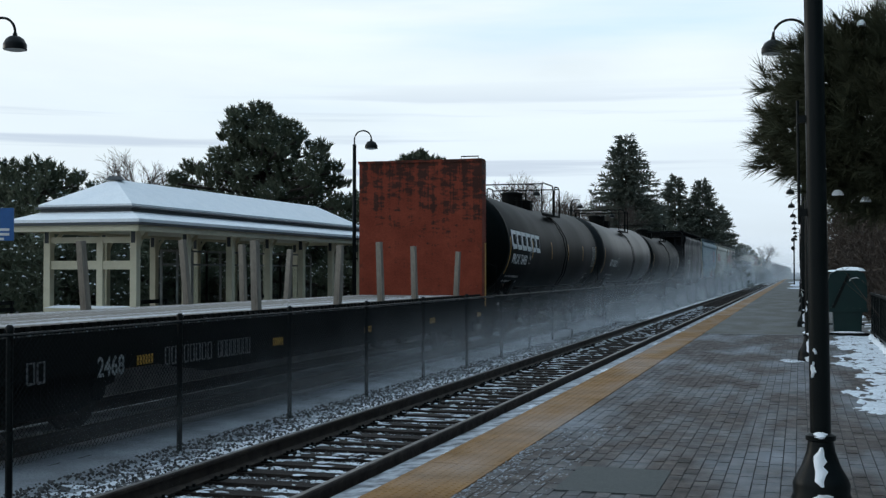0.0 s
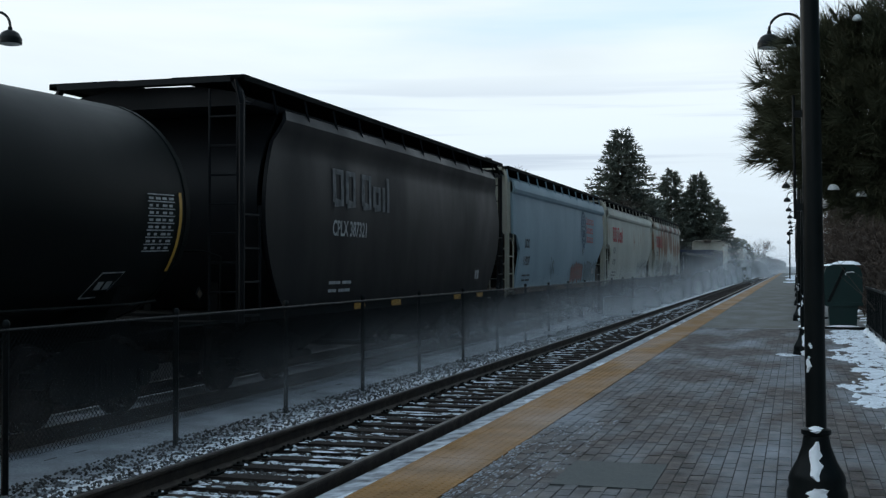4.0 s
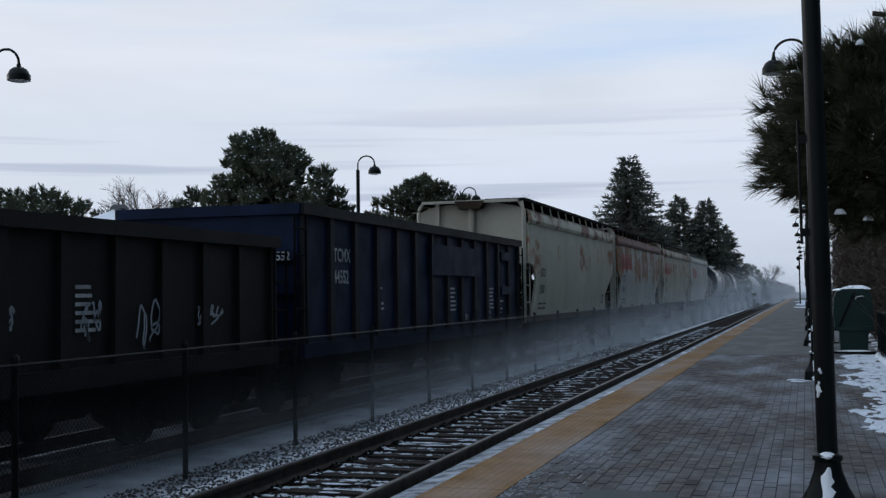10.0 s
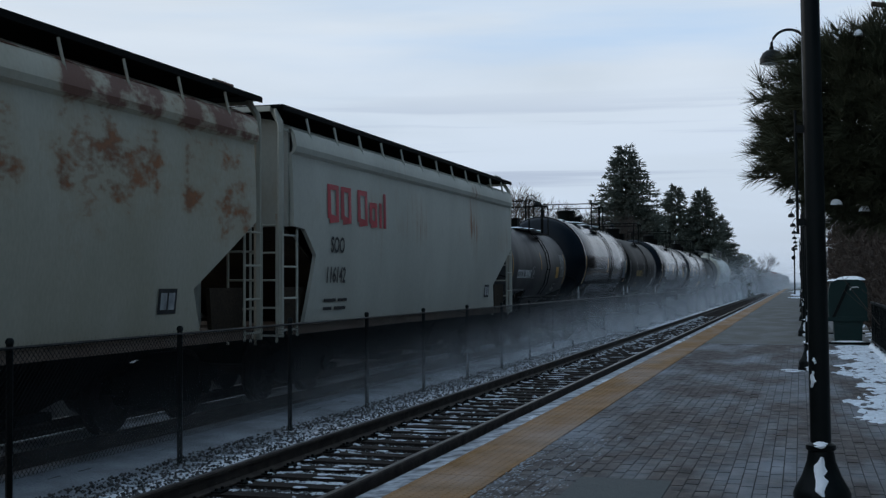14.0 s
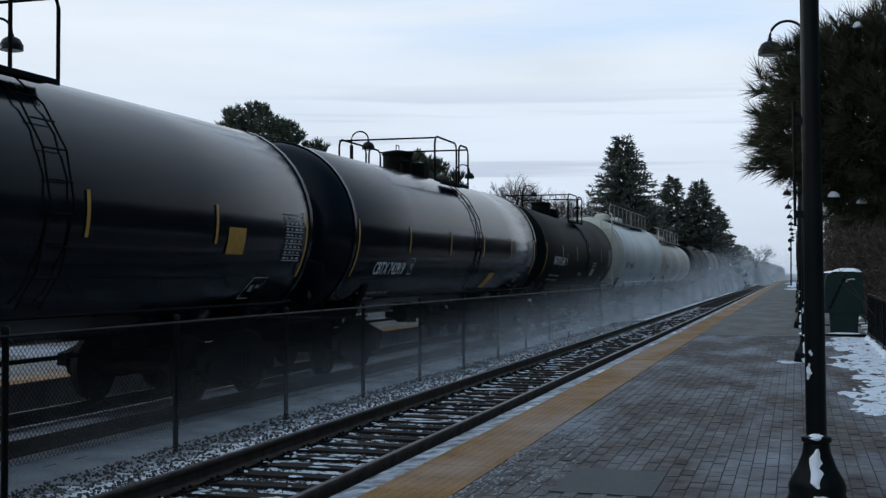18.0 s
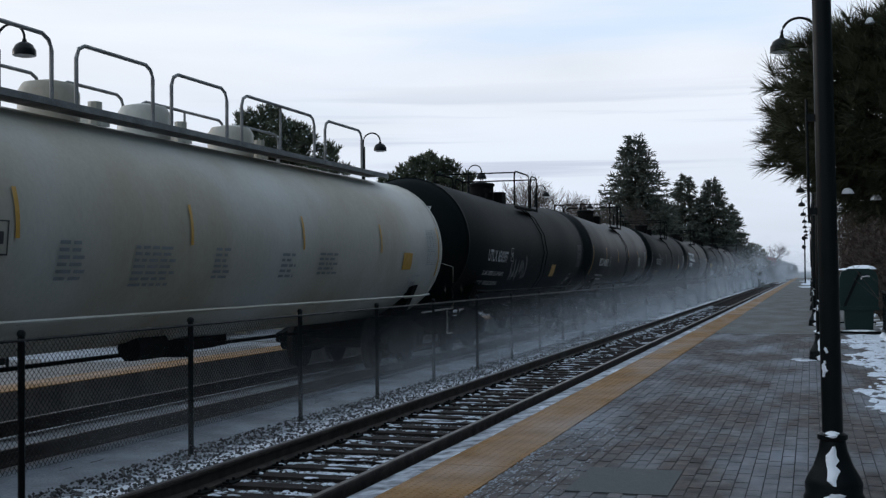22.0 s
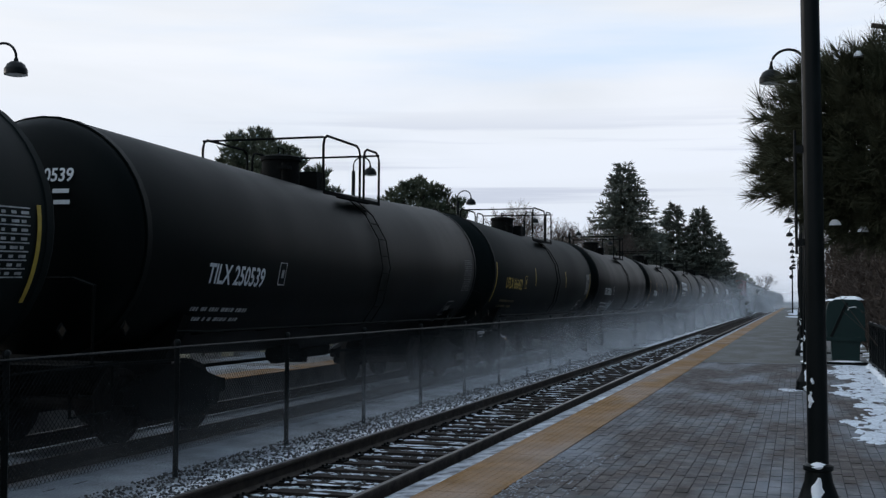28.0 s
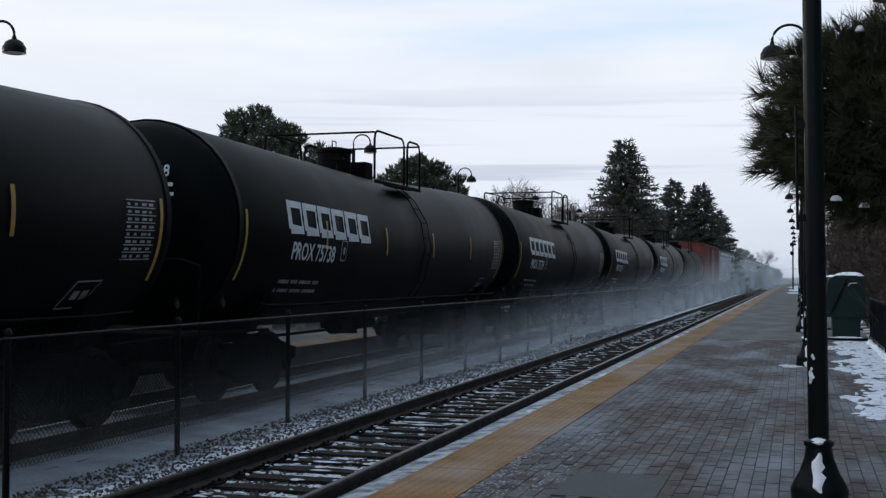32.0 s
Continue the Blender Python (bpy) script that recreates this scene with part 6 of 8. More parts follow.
        for sx in (-1, 1):
            part("bolster_web", Shape().prism([(e * (E_ + 0.02), 1.14), (e * (E_ - 0.85), 1.14), (e * (E_ - 0.92), 1.72), (e * (E_ + 0.02), 1.72)], sx * 1.30, sx * 1.36), M_GRIMESHADE, car)
        part("shear_plate", Shape().box((0, e * (E_ - 0.75), 1.12), (2.9, 1.7, 0.08)), frame_mat or body, car)
    part("end_structure", Shape().box((0, -E_ + 0.9, 1.06), (2.9, 1.9, 0.10)), M_IRON, car)
    part("end_structure", Shape().box((0, E_ - 0.9, 1.06), (2.9, 1.9, 0.10)), M_IRON, car)
    for x in (-0.55, 0.55):
        for y in (-E_ + 0.8, E_ - 0.8):
            part("end_strut", Shape().box((x, y, 1.75), (0.12, 0.12, 1.5)), M_IRON, car)
    bays = Shape()
    for k in (-1, 0, 1):
        y = k * L * 0.225
        bays.add([(-1.35, y - 2.1, 1.14), (1.35, y - 2.1, 1.14), (1.35, y + 2.1, 1.14), (-1.35, y + 2.1, 1.14), (-0.5, y - 0.4, 0.34), (0.5, y - 0.4, 0.34), (0.5, y + 0.4, 0.34), (-0.5, y + 0.4, 0.34)],
                 [(0, 1, 5, 4), (1, 2, 6, 5), (2, 3, 7, 6), (3, 0, 4, 7), (4, 5, 6, 7), (3, 2, 1, 0)])
        bays.box((0, y, 0.30), (1.3, 1.0, 0.10))
    part("outlet_bay", bays, M_IRON, car)
    for sx in (-1, 1):
        part("running_board", Shape().box((sx * 0.98, 0, 4.365), (1.10, L - 0.7, 0.03)).box((sx * 1.53, 0, 4.33), (0.025, L - 0.7, 0.07)), M_IRON, car, "dark grated roof walk")
    for e in (-1, 1):
        part("end_walk", Shape().box((0, e * (L / 2 - 0.52), 4.345), (3.0, 0.45, 0.035)), M_IRON, car)
    bracket = Shape().tube([(1.58, 0, 4.00), (1.53, 0, 4.33)], 0.022, 4).mesh("walk_bracket")
    bracket.materials.append(body)
    for k in range(13):
        y = -E_ + 0.15 + (2 * E_ - 0.3) * k / 12
        part("walk_bracket", bracket, None, car, at=pose(0, y, 0, 9, 0, 0))
        part("walk_bracket", bracket, None, car, at=pose(0, y, 0, 9, 0, 180))
    for k in range(4):
        part("roof_hatch", Shape().box((0, -E_ * 0.72 + E_ * 0.48 * k, 4.34), (0.65, E_ * 0.44, 0.10), taper=0.9), roof_mat or body, car)
    for e in (-1, 1):
        part("corner_ladder", ladder(1.52, e * (E_ + 0.02), 1.0, 2.62, 0.52, 0.46), end_mat, car)
        part("end_ladder", ladder(1.22, e * (E_ + 0.27), 0.92, 4.2 if round_end else 2.78, 0.42, 0.40, "x"), end_mat, car)
    part("roof_grab", Shape().tube([(1.40, E_ - 0.9, 4.36), (1.40, E_ - 0.9, 4.44), (1.40, E_ - 0.35, 4.44), (1.40, E_ - 0.35, 4.36)], 0.018, 5), body, car)
    running_gear(car, L, 2.05)
    my = mark_y if mark_y is not None else -L / 2 + 1.9
    if logo == "wordmark":
        h = 0.62
        lm = logo_mat or M_REDLETTER
        hollow = lambda u, w_, hh: strokes([(u + 0.06, 0.06), (u + 0.06, hh - 0.06), (u + w_ - 0.06, hh - 0.06), (u + w_ - 0.06, 0.06), (u + 0.06, 0.06)], 0.155)
        for block in (hollow(0.0, 0.46, h), hollow(0.56, 0.44, h), hollow(1.30, 0.46, h), hollow(1.86, 0.38, 0.44), bars([(2.34, 0, 0.13, 0.44)]), bars([(2.57, 0, 0.13, h)])):
            on_wall(car, "wordmark_block", block, lm, my, 2.74, side_x)
    elif logo == "emblem":
        cy, cz = 3.15, 3.05
        ring = [(0.42 * math.cos(a), 0.58 * math.sin(a)) for a in [2 * math.pi * k / 24 for k in range(25)]]
        inner = [(0.29 * math.cos(a), 0.43 * math.sin(a)) for a in [2 * math.pi * k / 24 for k in range(25)]]
        on_wall(car, "emblem", merge(strokes(ring, 0.10), strokes(inner, 0.05), bars([(-0.18, 0.05, 0.36, 0.05), (-0.16, -0.28, 0.32, 0.24), (-0.08, 0.14, 0.16, 0.2), (-0.24, -0.66, 0.48, 0.07)])), M_BLUELETTER, cy, cz, side_x, label="blue oval emblem")
        rows = []
        for r_, n_ in ((0.32, 8), (0.0, 7), (-0.32, 7)):
            for k in range(n_):
                w_, h_ = (0.13, 0.16) if k else (0.16, 0.21)
                rows.append(strokes([(0.20 * k, r_), (0.20 * k, r_ + h_), (0.20 * k + w_, r_ + h_), (0.20 * k + w_, r_), (0.20 * k, r_)], 0.040))
        on_wall(car, "wordmark", merge(*rows), M_FADEDRED, cy + 0.55, cz - 0.12, side_x, label="three lines of red wordmark blocks")["kind"] = "stuff"
    zz = 2.27
    for k, line in enumerate(number):
        on_wall(car, "car_number", lettering(line, 0.35, 0.80), number_mat or M_BLACKLETTER, my + (0.14 if k == 0 and len(number) > 1 else 0.0), zz, side_x)
        zz -= 0.48
    if number:
        on_wall(car, "weight_stencil", bars([(0, 0, 0.5, 0.05), (0.58, 0, 0.4, 0.05), (0, -0.13, 0.35, 0.05), (0.45, -0.13, 0.5, 0.05)]), number_mat or M_BLACKLETTER, my, 1.48, side_x)
    on_wall(car, "test_panel", merge(bars([(0, 0, 0.42, 0.30)])), M_BLACKLETTER, E_ - 2.45, 1.42, side_x)
    on_wall(car, "test_panel_mark", merge(bars([(0.05, 0.05, 0.14, 0.20), (0.23, 0.05, 0.14, 0.20)])), M_OLDWHITE, E_ - 2.45, 1.42, side_x, 0.016)
    if graffiti:
        for k, (y, z, w, h, m_, n_, wd) in enumerate(graffiti):
            on_wall(car, "graffiti", scrawl(seed * 7 + k, w, h, n_, wd), m_, y, z, side_x, 0.014 + 0.002 * k, "spray-painted graffiti")["kind"] = "stuff"
    return car


def gondola(L, H, body, label, number=(), ribs=14, panel=None, seed=0, graffiti=None, end_mark="", rib_mat=None):
    """A high-sided gondola with ribbed sides and a heavy top chord."""
    rnd = random.Random(seed)
    car = thing("gondola_car", label, "gondola car", "gondola cars")
    E_ = L / 2 - 0.45
    for sx in (-1, 1):
        part("side_sheet", Shape().box((sx * 1.47, 0, (1.0 + H) / 2), (0.05, 2 * E_, H - 1.0)), body, car)
        part("top_chord", Shape().box((sx * 1.50, 0, H), (0.22, 2 * E_ + 0.1, 0.16)), rib_mat or body, car)
        part("side_sill", Shape().box((sx * 1.50, 0, 0.98), (0.16, 2 * E_, 0.22)), body, car)
        rib = Shape().prism([(-0.09, 0.9), (0.09, 0.9), (0.075, H), (-0.075, H)], 0, 0.07).mesh("rib")
        rib.materials.append(rib_mat or body)
        for k in range(ribs + 1):
            y = -E_ + 0.10 + (2 * E_ - 0.2) * k / ribs
            part("rib", rib, None, car, at=pose(sx * 1.49 - (0 if sx > 0 else 0.07), y, 0))
    for e in (-1, 1):
        part("end_sheet", Shape().box((0, e * E_, (1.0 + H) / 2), (2.95, 0.06, H - 1.0)).box((0, e * E_, H), (3.1, 0.20, 0.16)).box((0, e * (E_ + 0.06), 1.9), (2.9, 0.10, 0.14)).box((0, e * (E_ + 0.06), 2.4), (2.9, 0.10, 0.14)), body, car)
        part("corner_ladder", ladder(1.56, e * (E_ + 0.10), 0.7, H - 0.1, 0.40, 0.40), M_IRON, car)
        part("end_platform", Shape().box((0, e * (E_ + 0.18), 1.0), (2.8, 0.3, 0.05)), M_IRON, car)
    part("floor", Shape().box((0, 0, 1.05), (2.9, 2 * E_, 0.10)), M_IRON, car)
    part("bottom_chord", Shape().prism([(-E_ + 3.4, 0.9), (-E_ + 4.4, 0.55), (E_ - 4.4, 0.55), (E_ - 3.4, 0.9)], -1.40, 1.40), M_IRON, car)
    running_gear(car, L, 1.95)
    wall = lambda z: 1.495
    for k, (txt, y, z, sz, m_) in enumerate(number):
        on_wall(car, "car_number", lettering(txt, sz, 0.85), m_, y, z, wall)
    if panel:
        part("repair_panel", Shape().box((1.575, panel[0], panel[1]), (0.03, panel[2], panel[3])), panel[4], car, "plain riveted panel across the ribs")
    for k in range(3):
        y = rnd.uniform(-E_ * 0.8, E_ * 0.8)
        on_wall(car, "stencil_block", bars([(0, -0.09 * j, rnd.uniform(0.25, 0.45), 0.04) for j in range(6)]), M_OLDWHITE, y, 1.9, wall)
    if end_mark:
        lv, lf = lettering(end_mark, 0.18, 0.85)
        lv_end = max(u for u, v in lv)
        part("end_number", Shape().add([(1.40 - lv_end + u, -E_ - 0.116, 2.335 + v) for u, v in lv], lf), M_OLDWHITE, car)
    if graffiti:
        for k, (y, z, w, h, m_, n_, wd) in enumerate(graffiti):
            on_wall(car, "graffiti", scrawl(seed * 7 + k, w, h, n_, wd), m_, y, z, wall, 0.02 + 0.004 * k, "spray-painted graffiti")["kind"] = "stuff"
    return car


def bulkhead_paint():
    """Red oxide paint, flaked to dark rust in broken horizontal scabs, with drips from the top."""
    m = mat("rusty_red_bulkhead", (0.235, 0.046, 0.022), 0.78, 0, (0.17, 0.034, 0.018), 2.0, 45, 0.3, spec=0.2)
    nt = m.node_tree
    b = nt.nodes["Principled BSDF"]
    paint = b.inputs["Base Color"].links[0].from_socket
    co, sep = nt.nodes.new("ShaderNodeTexCoord"), nt.nodes.new("ShaderNodeSeparateXYZ")
    nt.links.new(co.outputs["Object"], sep.inputs["Vector"])
    total = None
    for sc, k, weight in (((1.2, 1, 3.4), 2.6, 0.55), ((4.5, 1, 0.35), 1.6, 0.45)):
        mp_, ns_, ml = nt.nodes.new("ShaderNodeMapping"), nt.nodes.new("ShaderNodeTexNoise"), nt.nodes.new("ShaderNodeMath")
        mp_.inputs["Scale"].default_value = sc
        ns_.inputs["Scale"].default_value, ns_.inputs["Detail"].default_value, ns_.inputs["Roughness"].default_value = k, 10.0, 0.66
        ml.operation, ml.inputs[1].default_value = "MULTIPLY_ADD", weight
        nt.links.new(co.outputs["Object"], mp_.inputs["Vector"])
        nt.links.new(mp_.outputs["Vector"], ns_.inputs["Vector"])
        nt.links.new(ns_.outputs["Fac"], ml.inputs[0])
        if total:
            nt.links.new(total, ml.inputs[2])
        else:
            high = nt.nodes.new("ShaderNodeMapRange")
            for key_, val_ in (("From Min", 2.2), ("From Max", 4.3), ("To Min", -0.07), ("To Max", 0.055)):
                high.inputs[key_].default_value = val_
            nt.links.new(sep.outputs["Z"], high.inputs["Value"])
            nt.links.new(high.outputs["Result"], ml.inputs[2])
        total = ml.outputs[0]
    cut, x = nt.nodes.new("ShaderNodeMapRange"), nt.nodes.new("ShaderNodeMix")
    cut.inputs["From Min"].default_value, cut.inputs["From Max"].default_value, cut.inputs["To Max"].default_value = 0.50, 0.565, 0.88
    x.data_type = "RGBA"
    x.inputs["B"].default_value = (0.030, 0.016, 0.012, 1)
    nt.links.new(total, cut.inputs["Value"])
    nt.links.new(cut.outputs["Result"], x.inputs["Factor"])
    nt.links.new(paint, x.inputs["A"])
    nt.links.new(x.outputs["Result"], b.inputs["Base Color"])
    return m


def bulkhead_flat(L):
    car = thing("flat_car", "bulkhead flat car, timber deck and stakes, rusty red bulkhead", "flat car")
    E_ = L / 2 - 0.45
    M_BULK = bulkhead_paint()
    frame_ = Shape()
    for sx in (-1, 1):
        frame_.prism([(-E_, 0.70), (-E_, 1.14), (E_, 1.14), (E_, 0.70), (E_ - 3.2, 0.70), (E_ - 4.4, 0.52), (-E_ + 4.4, 0.52), (-E_ + 3.2, 0.70)], sx * 1.42, sx * 1.50)
    frame_.box((0, 0, 0.9), (0.7, 2 * E_, 0.4))
    part("frame", frame_, M_IRON, car, "black side sills, deeper in the middle")
    plank = Shape().box((0, 0, 0), (2.95, 0.228, 0.07)).mesh("deck_plank")
    plank.materials.append(M_DECK)
    for k in range(int(2 * E_ / 0.24)):
        part("deck_plank", plank, None, car, at=(0, -E_ + 0.12 + 0.24 * k, 1.175))
    edge = Shape()
    for k in range(int(2 * E_ / 0.16)):
        edge.box((1.49, -E_ + 0.08 + 0.16 * k, 1.215), (0.06, 0.08, 0.05))
    edge.box((1.475, 0, 1.205), (0.03, 2 * E_, 0.03))
    part("rub_strip", edge, M_IRON, car)
    # rear end wall, facing forward
    part("bulkhead", Shape().box((0, E_ - 1.5, 2.77), (3.05, 0.30, 3.24)).box((0, E_ - 1.15, 2.2), (2.6, 0.5, 2.0), taper=0.6), M_BULK, car, "tall rust-red steel bulkhead")
    part("bulkhead_rim", Shape().box((0, E_ - 1.5, 4.40), (3.09, 0.36, 0.06)).box((1.535, E_ - 1.5, 2.77), (0.05, 0.36, 3.24)), M_BULK, car)
    part("grab_iron", Shape().tube([(1.0, E_ - 1.5, 4.41), (1.0, E_ - 1.5, 4.50), (1.42, E_ - 1.5, 4.50), (1.42, E_ - 1.5, 4.41)], 0.015, 5), M_IRON, car)
    part("reflective_stripe", Shape().box((1.565, E_ - 1.40, 1.7), (0.006, 0.10, 1.5)), M_YELLOWMARK, car)
    front = Shape().box((0, -E_ + 0.02, 2.77), (3.05, 0.30, 3.24))
    part("bulkhead", front, M_BULK, car, "tall rust-red steel bulkhead")
    rnd = random.Random(4)
    for sx in (1.38, -1.38):
        for y in (-6.3, -3.6, -0.6, 1.5, 3.45, 6.35):
            h = rnd.uniform(1.0, 1.14)
            if sx > 0 and y < -6:
                continue
            lean = rnd.uniform(-2, 2) if sx > 0 else rnd.choice((-9, 6, 3))
            part("stake", Shape().box((0, 0, h / 2), (0.10, 0.13, h), taper=0.92), M_WOOD, car, at=pose(sx, y, 1.2, lean, rnd.uniform(-3, 3), 0))
    running_gear(car, L, 2.1)
    wall = lambda z: 1.502
    on_wall(car, "car_number", lettering("2468", 0.30, 0.88), M_STENCIL, -7.69, 0.65, wall)
    box_letter = lambda u, w_: strokes([(u, 0.0), (u, 0.20), (u + w_, 0.20), (u + w_, 0.0), (u, 0.0)], 0.035)
    on_wall(car, "wordmark", merge(box_letter(0.0, 0.11), box_letter(0.16, 0.11), *[box_letter(2.58 + 0.148 * k, 0.09) for k in range(8)], *[box_letter(3.89 + 0.118 * k, 0.075) for k in range(8)]), M_DIMLETTER, -8.87, 0.68, wall, label="faded wordmark shapes")
    for y in (-6.91, -3.35, 0.30, 4.02, 7.6):
        on_wall(car, "reflective_stripe", bars([(0.06 * k, 0, 0.045, 0.11) for k in range(6)]), M_YELLOWMARK, y, 0.72, wall)
    return car


def box_car(L, body, label):
    car = thing("box_car", label, "box car", "box cars")
    E_ = L / 2 - 0.45
    part("body", Shape().box((0, 0, 2.72), (3.0, 2 * E_, 3.3)), body, car)
    part("roof", Shape().prism([(-1.55, 4.36), (0, 4.5), (1.55, 4.36), (1.55, 4.30), (-1.55, 4.30)], -E_ - 0.05, E_ + 0.05, "xz"), body, car)
    part("door", Shape().box((1.53, 0, 2.6), (0.06, 3.0, 2.9)), body, car)
    rib = Shape().box((0, 0, 2.7), (0.05, 0.08, 3.2)).mesh("rib")
    rib.materials.append(body)
    for k in range(12):
        part("rib", rib, None, car, at=(1.52, -E_ + 0.4 + (2 * E_ - 0.8) * k / 11, 0))
    running_gear(car, L, 2.0)
    return car

# ---- the train, car by car: (time at which the car's front and rear pass the camera) ----
P_WHITE = mat("hopper_white_paint", (0.53, 0.515, 0.435), 0.65, 0, (0.44, 0.42, 0.35), 0.8, 25, 0.08, rust=0.08, stretch=(1, 1, 0.5))
P_BLUE = mat("hopper_pale_blue_paint", (0.25, 0.34, 0.385), 0.65, 0, (0.22, 0.295, 0.33), 0.8, 25, 0.08, stretch=(1, 1, 0.5))
P_RUSTY = mat("hopper_rust_streaked", (0.50, 0.50, 0.43), 0.7, 0, (0.42, 0.40, 0.33), 0.8, 25, 0.12, rust=0.84, rust_scale=0.8, lip=-0.03, stretch=(1, 1, 0.5))
P_RUSTY2 = mat("hopper_rust_blotched", (0.45, 0.47, 0.42), 0.7, 0, (0.38, 0.375, 0.315), 0.8, 25, 0.12, rust=0.80, rust_scale=0.95, lip=0.20, rust_stretch=(1, 1.3, 3.2), stretch=(1, 1, 0.5))
P_TAN = mat("hopper_tan_stained", (0.51, 0.475, 0.375), 0.7, 0, (0.41, 0.37, 0.27), 0.7, 25, 0.10, rust=0.44, rust_scale=1.1, lip=0.05, rust_stretch=(1, 1.5, 2.6), stretch=(1, 1, 0.5))
P_END = mat("hopper_cream_end_paint", (0.44, 0.415, 0.335), 0.7, 0, (0.35, 0.325, 0.255), 0.9, 25, 0.10, stretch=(1, 1, 0.5))
P_BLACK = mat("hopper_black_paint", (0.0055, 0.0065, 0.0080), 0.5, 0, (0.009, 0.010, 0.011), 1.0, 30, 0.06, stretch=(1, 1, 0.4), spec=0.13)
P_GREY = mat("hopper_plain_grey", (0.46, 0.47, 0.47), 0.65, 0, (0.38, 0.38, 0.36), 0.8, 25, 0.08, rust=0.1, stretch=(1, 1, 0.5))
P_GBLUE = mat("gondola_blue_paint", (0.0045, 0.015, 0.050), 0.6, 0, (0.004, 0.009, 0.022), 1.5, 30, 0.15, spec=0.14)
P_GRIB = mat("gondola_rib_paint", (0.013, 0.018, 0.022), 0.65, 0, (0.024, 0.022, 0.020), 2.5, 30, 0.15, spec=0.14)
P_GTEAL = mat("gondola_dark_teal_paint", (0.004, 0.018, 0.028), 0.6, 0, (0.0035, 0.012, 0.015), 1.5, 30, 0.15, spec=0.14)
P_GBLACK = mat("gondola_black_paint", (0.009, 0.009, 0.009), 0.65, 0, (0.018, 0.016, 0.014), 1.5, 30, 0.2, spec=0.14)
P_RED = mat("oxide_red_car", (0.24, 0.045, 0.028), 0.7, 0, (0.14, 0.035, 0.025), 1.2, 30, 0.15)
M_FADEDGREY = mat("faded_stencil_grey", (0.16, 0.17, 0.17), 0.7, 0, (0.24, 0.25, 0.25), 6, 30, 0.0)
BROWN_FRAME = mat("brown_frame_paint", (0.13, 0.075, 0.05), 0.8, 0, (0.20, 0.15, 0.11), 2.0, 30, 0.2)

R_ = 1.46
TRAIN = []      # (car, time at which its middle passes)


def couple(t0, t1, make):
    """Adds a car between two passing times; make gets its length."""
    L = (t1 - t0) * SPEED
    TRAIN.append((make(L), (t0 + t1) / 2))


couple(0.55, 1.85, lambda L: bulkhead_flat(L))
couple(1.85, 2.855, lambda L: tank_car(L, R_, M_TANK, "black tank car with white block wordmark", "PROX 76483", logo="wordmark", mark_z=2.0, mark_y=-6.3, seed=1))
couple(2.855, 3.917, lambda L: tank_car(L, R_, M_TANKSEMI, "satin black tank car with white lettering and orange end stripes", "GATX 202078", mark_z=2.0, n_stripes=2, seed=2))
couple(3.917, 4.907, lambda L: tank_car(L, R_ - 0.06, M_TANK, "plain black tank car", n_stripes=2, seed=3))
couple(4.907, 5.897, lambda L: hopper_car(L, P_BLACK, "black covered hopper with grey lettering and snow on its roof edge", ("CPLX 387321",), M_OLDWHITE, "wordmark", M_DIMLETTER, M_IRON, 4, mark_y=-4.25, round_end=True))
couple(5.897, 6.95, lambda L: hopper_car(L, P_BLUE, "pale blue-grey covered hopper with oval emblem and graffiti", ("SOO", "119297"), None, "emblem", seed=5, end_mat=P_END,
                                         frame_mat=BROWN_FRAME, graffiti=[(-2.6, 1.30, 0.7, 0.8, M_GRAFDARK, 3, 0.03), (2.7, 1.85, 0.5, 0.6, M_GRAFDARK, 2, 0.035)]))
couple(6.95, 7.956, lambda L: hopper_car(L, P_WHITE, "off-white covered hopper with red wordmark and graffiti", ("SOO", "117619"), None, "wordmark", seed=6, frame_mat=BROWN_FRAME, graffiti=[(1.6, 1.24, 1.5, 0.8, M_GRAFDARK, 5, 0.035), (3.2, 1.26, 2.4, 0.95, M_GRAFDARK, 12, 0.022)]))
couple(7.956, 8.972, lambda L: hopper_car(L, P_RUSTY, "off-white covered hopper heavily streaked with rust", ("SOO", "117596"), None, "wordmark", M_FADEDRED, seed=7,
                                         frame_mat=BROWN_FRAME, graffiti=[(-5.4, 1.3, 2.2, 0.65, M_GRAFDARK, 6, 0.04), (3.4, 1.40, 1.5, 0.42, M_GRAFDARK, 7, 0.02)], roof_mat=P_RUSTY))
couple(8.972, 9.995, lambda L: gondola(L, 2.56, P_GTEAL, "dark blue-green ribbed gondola", [("DLRX", -5.62, 2.07, 0.34, M_WHITE), ("5201", -5.49, 1.62, 0.35, M_WHITE), ("05", -4.52, 1.62, 0.35, M_WHITE)], 12, seed=8, end_mark="DLRX 520105"))
couple(9.995, 11.005, lambda L: gondola(L, 2.56, P_GBLACK, "black ribbed gondola with white graffiti", [("NRLX", -5.14, 2.06, 0.28, M_OLDWHITE), ("5283", -5.12, 1.55, 0.30, M_OLDWHITE), ("27", -4.20, 1.55, 0.32, M_OLDWHITE)], 15, seed=9, end_mark="NRLX 528327",
                                         graffiti=[(-6.9, 0.95, 1.2, 0.7, M_GRAFFITI, 3, 0.05), (1.2, 1.35, 0.5, 0.6, M_GRAFFITI, 2, 0.03), (2.6, 1.25, 0.5, 0.6, M_GRAFFITI, 2, 0.03), (3.7, 1.15, 0.5, 0.7, M_GRAFFITI, 2, 0.03), (5.0, 1.45, 0.7, 0.3, M_GRAFFITI, 2, 0.03)]))
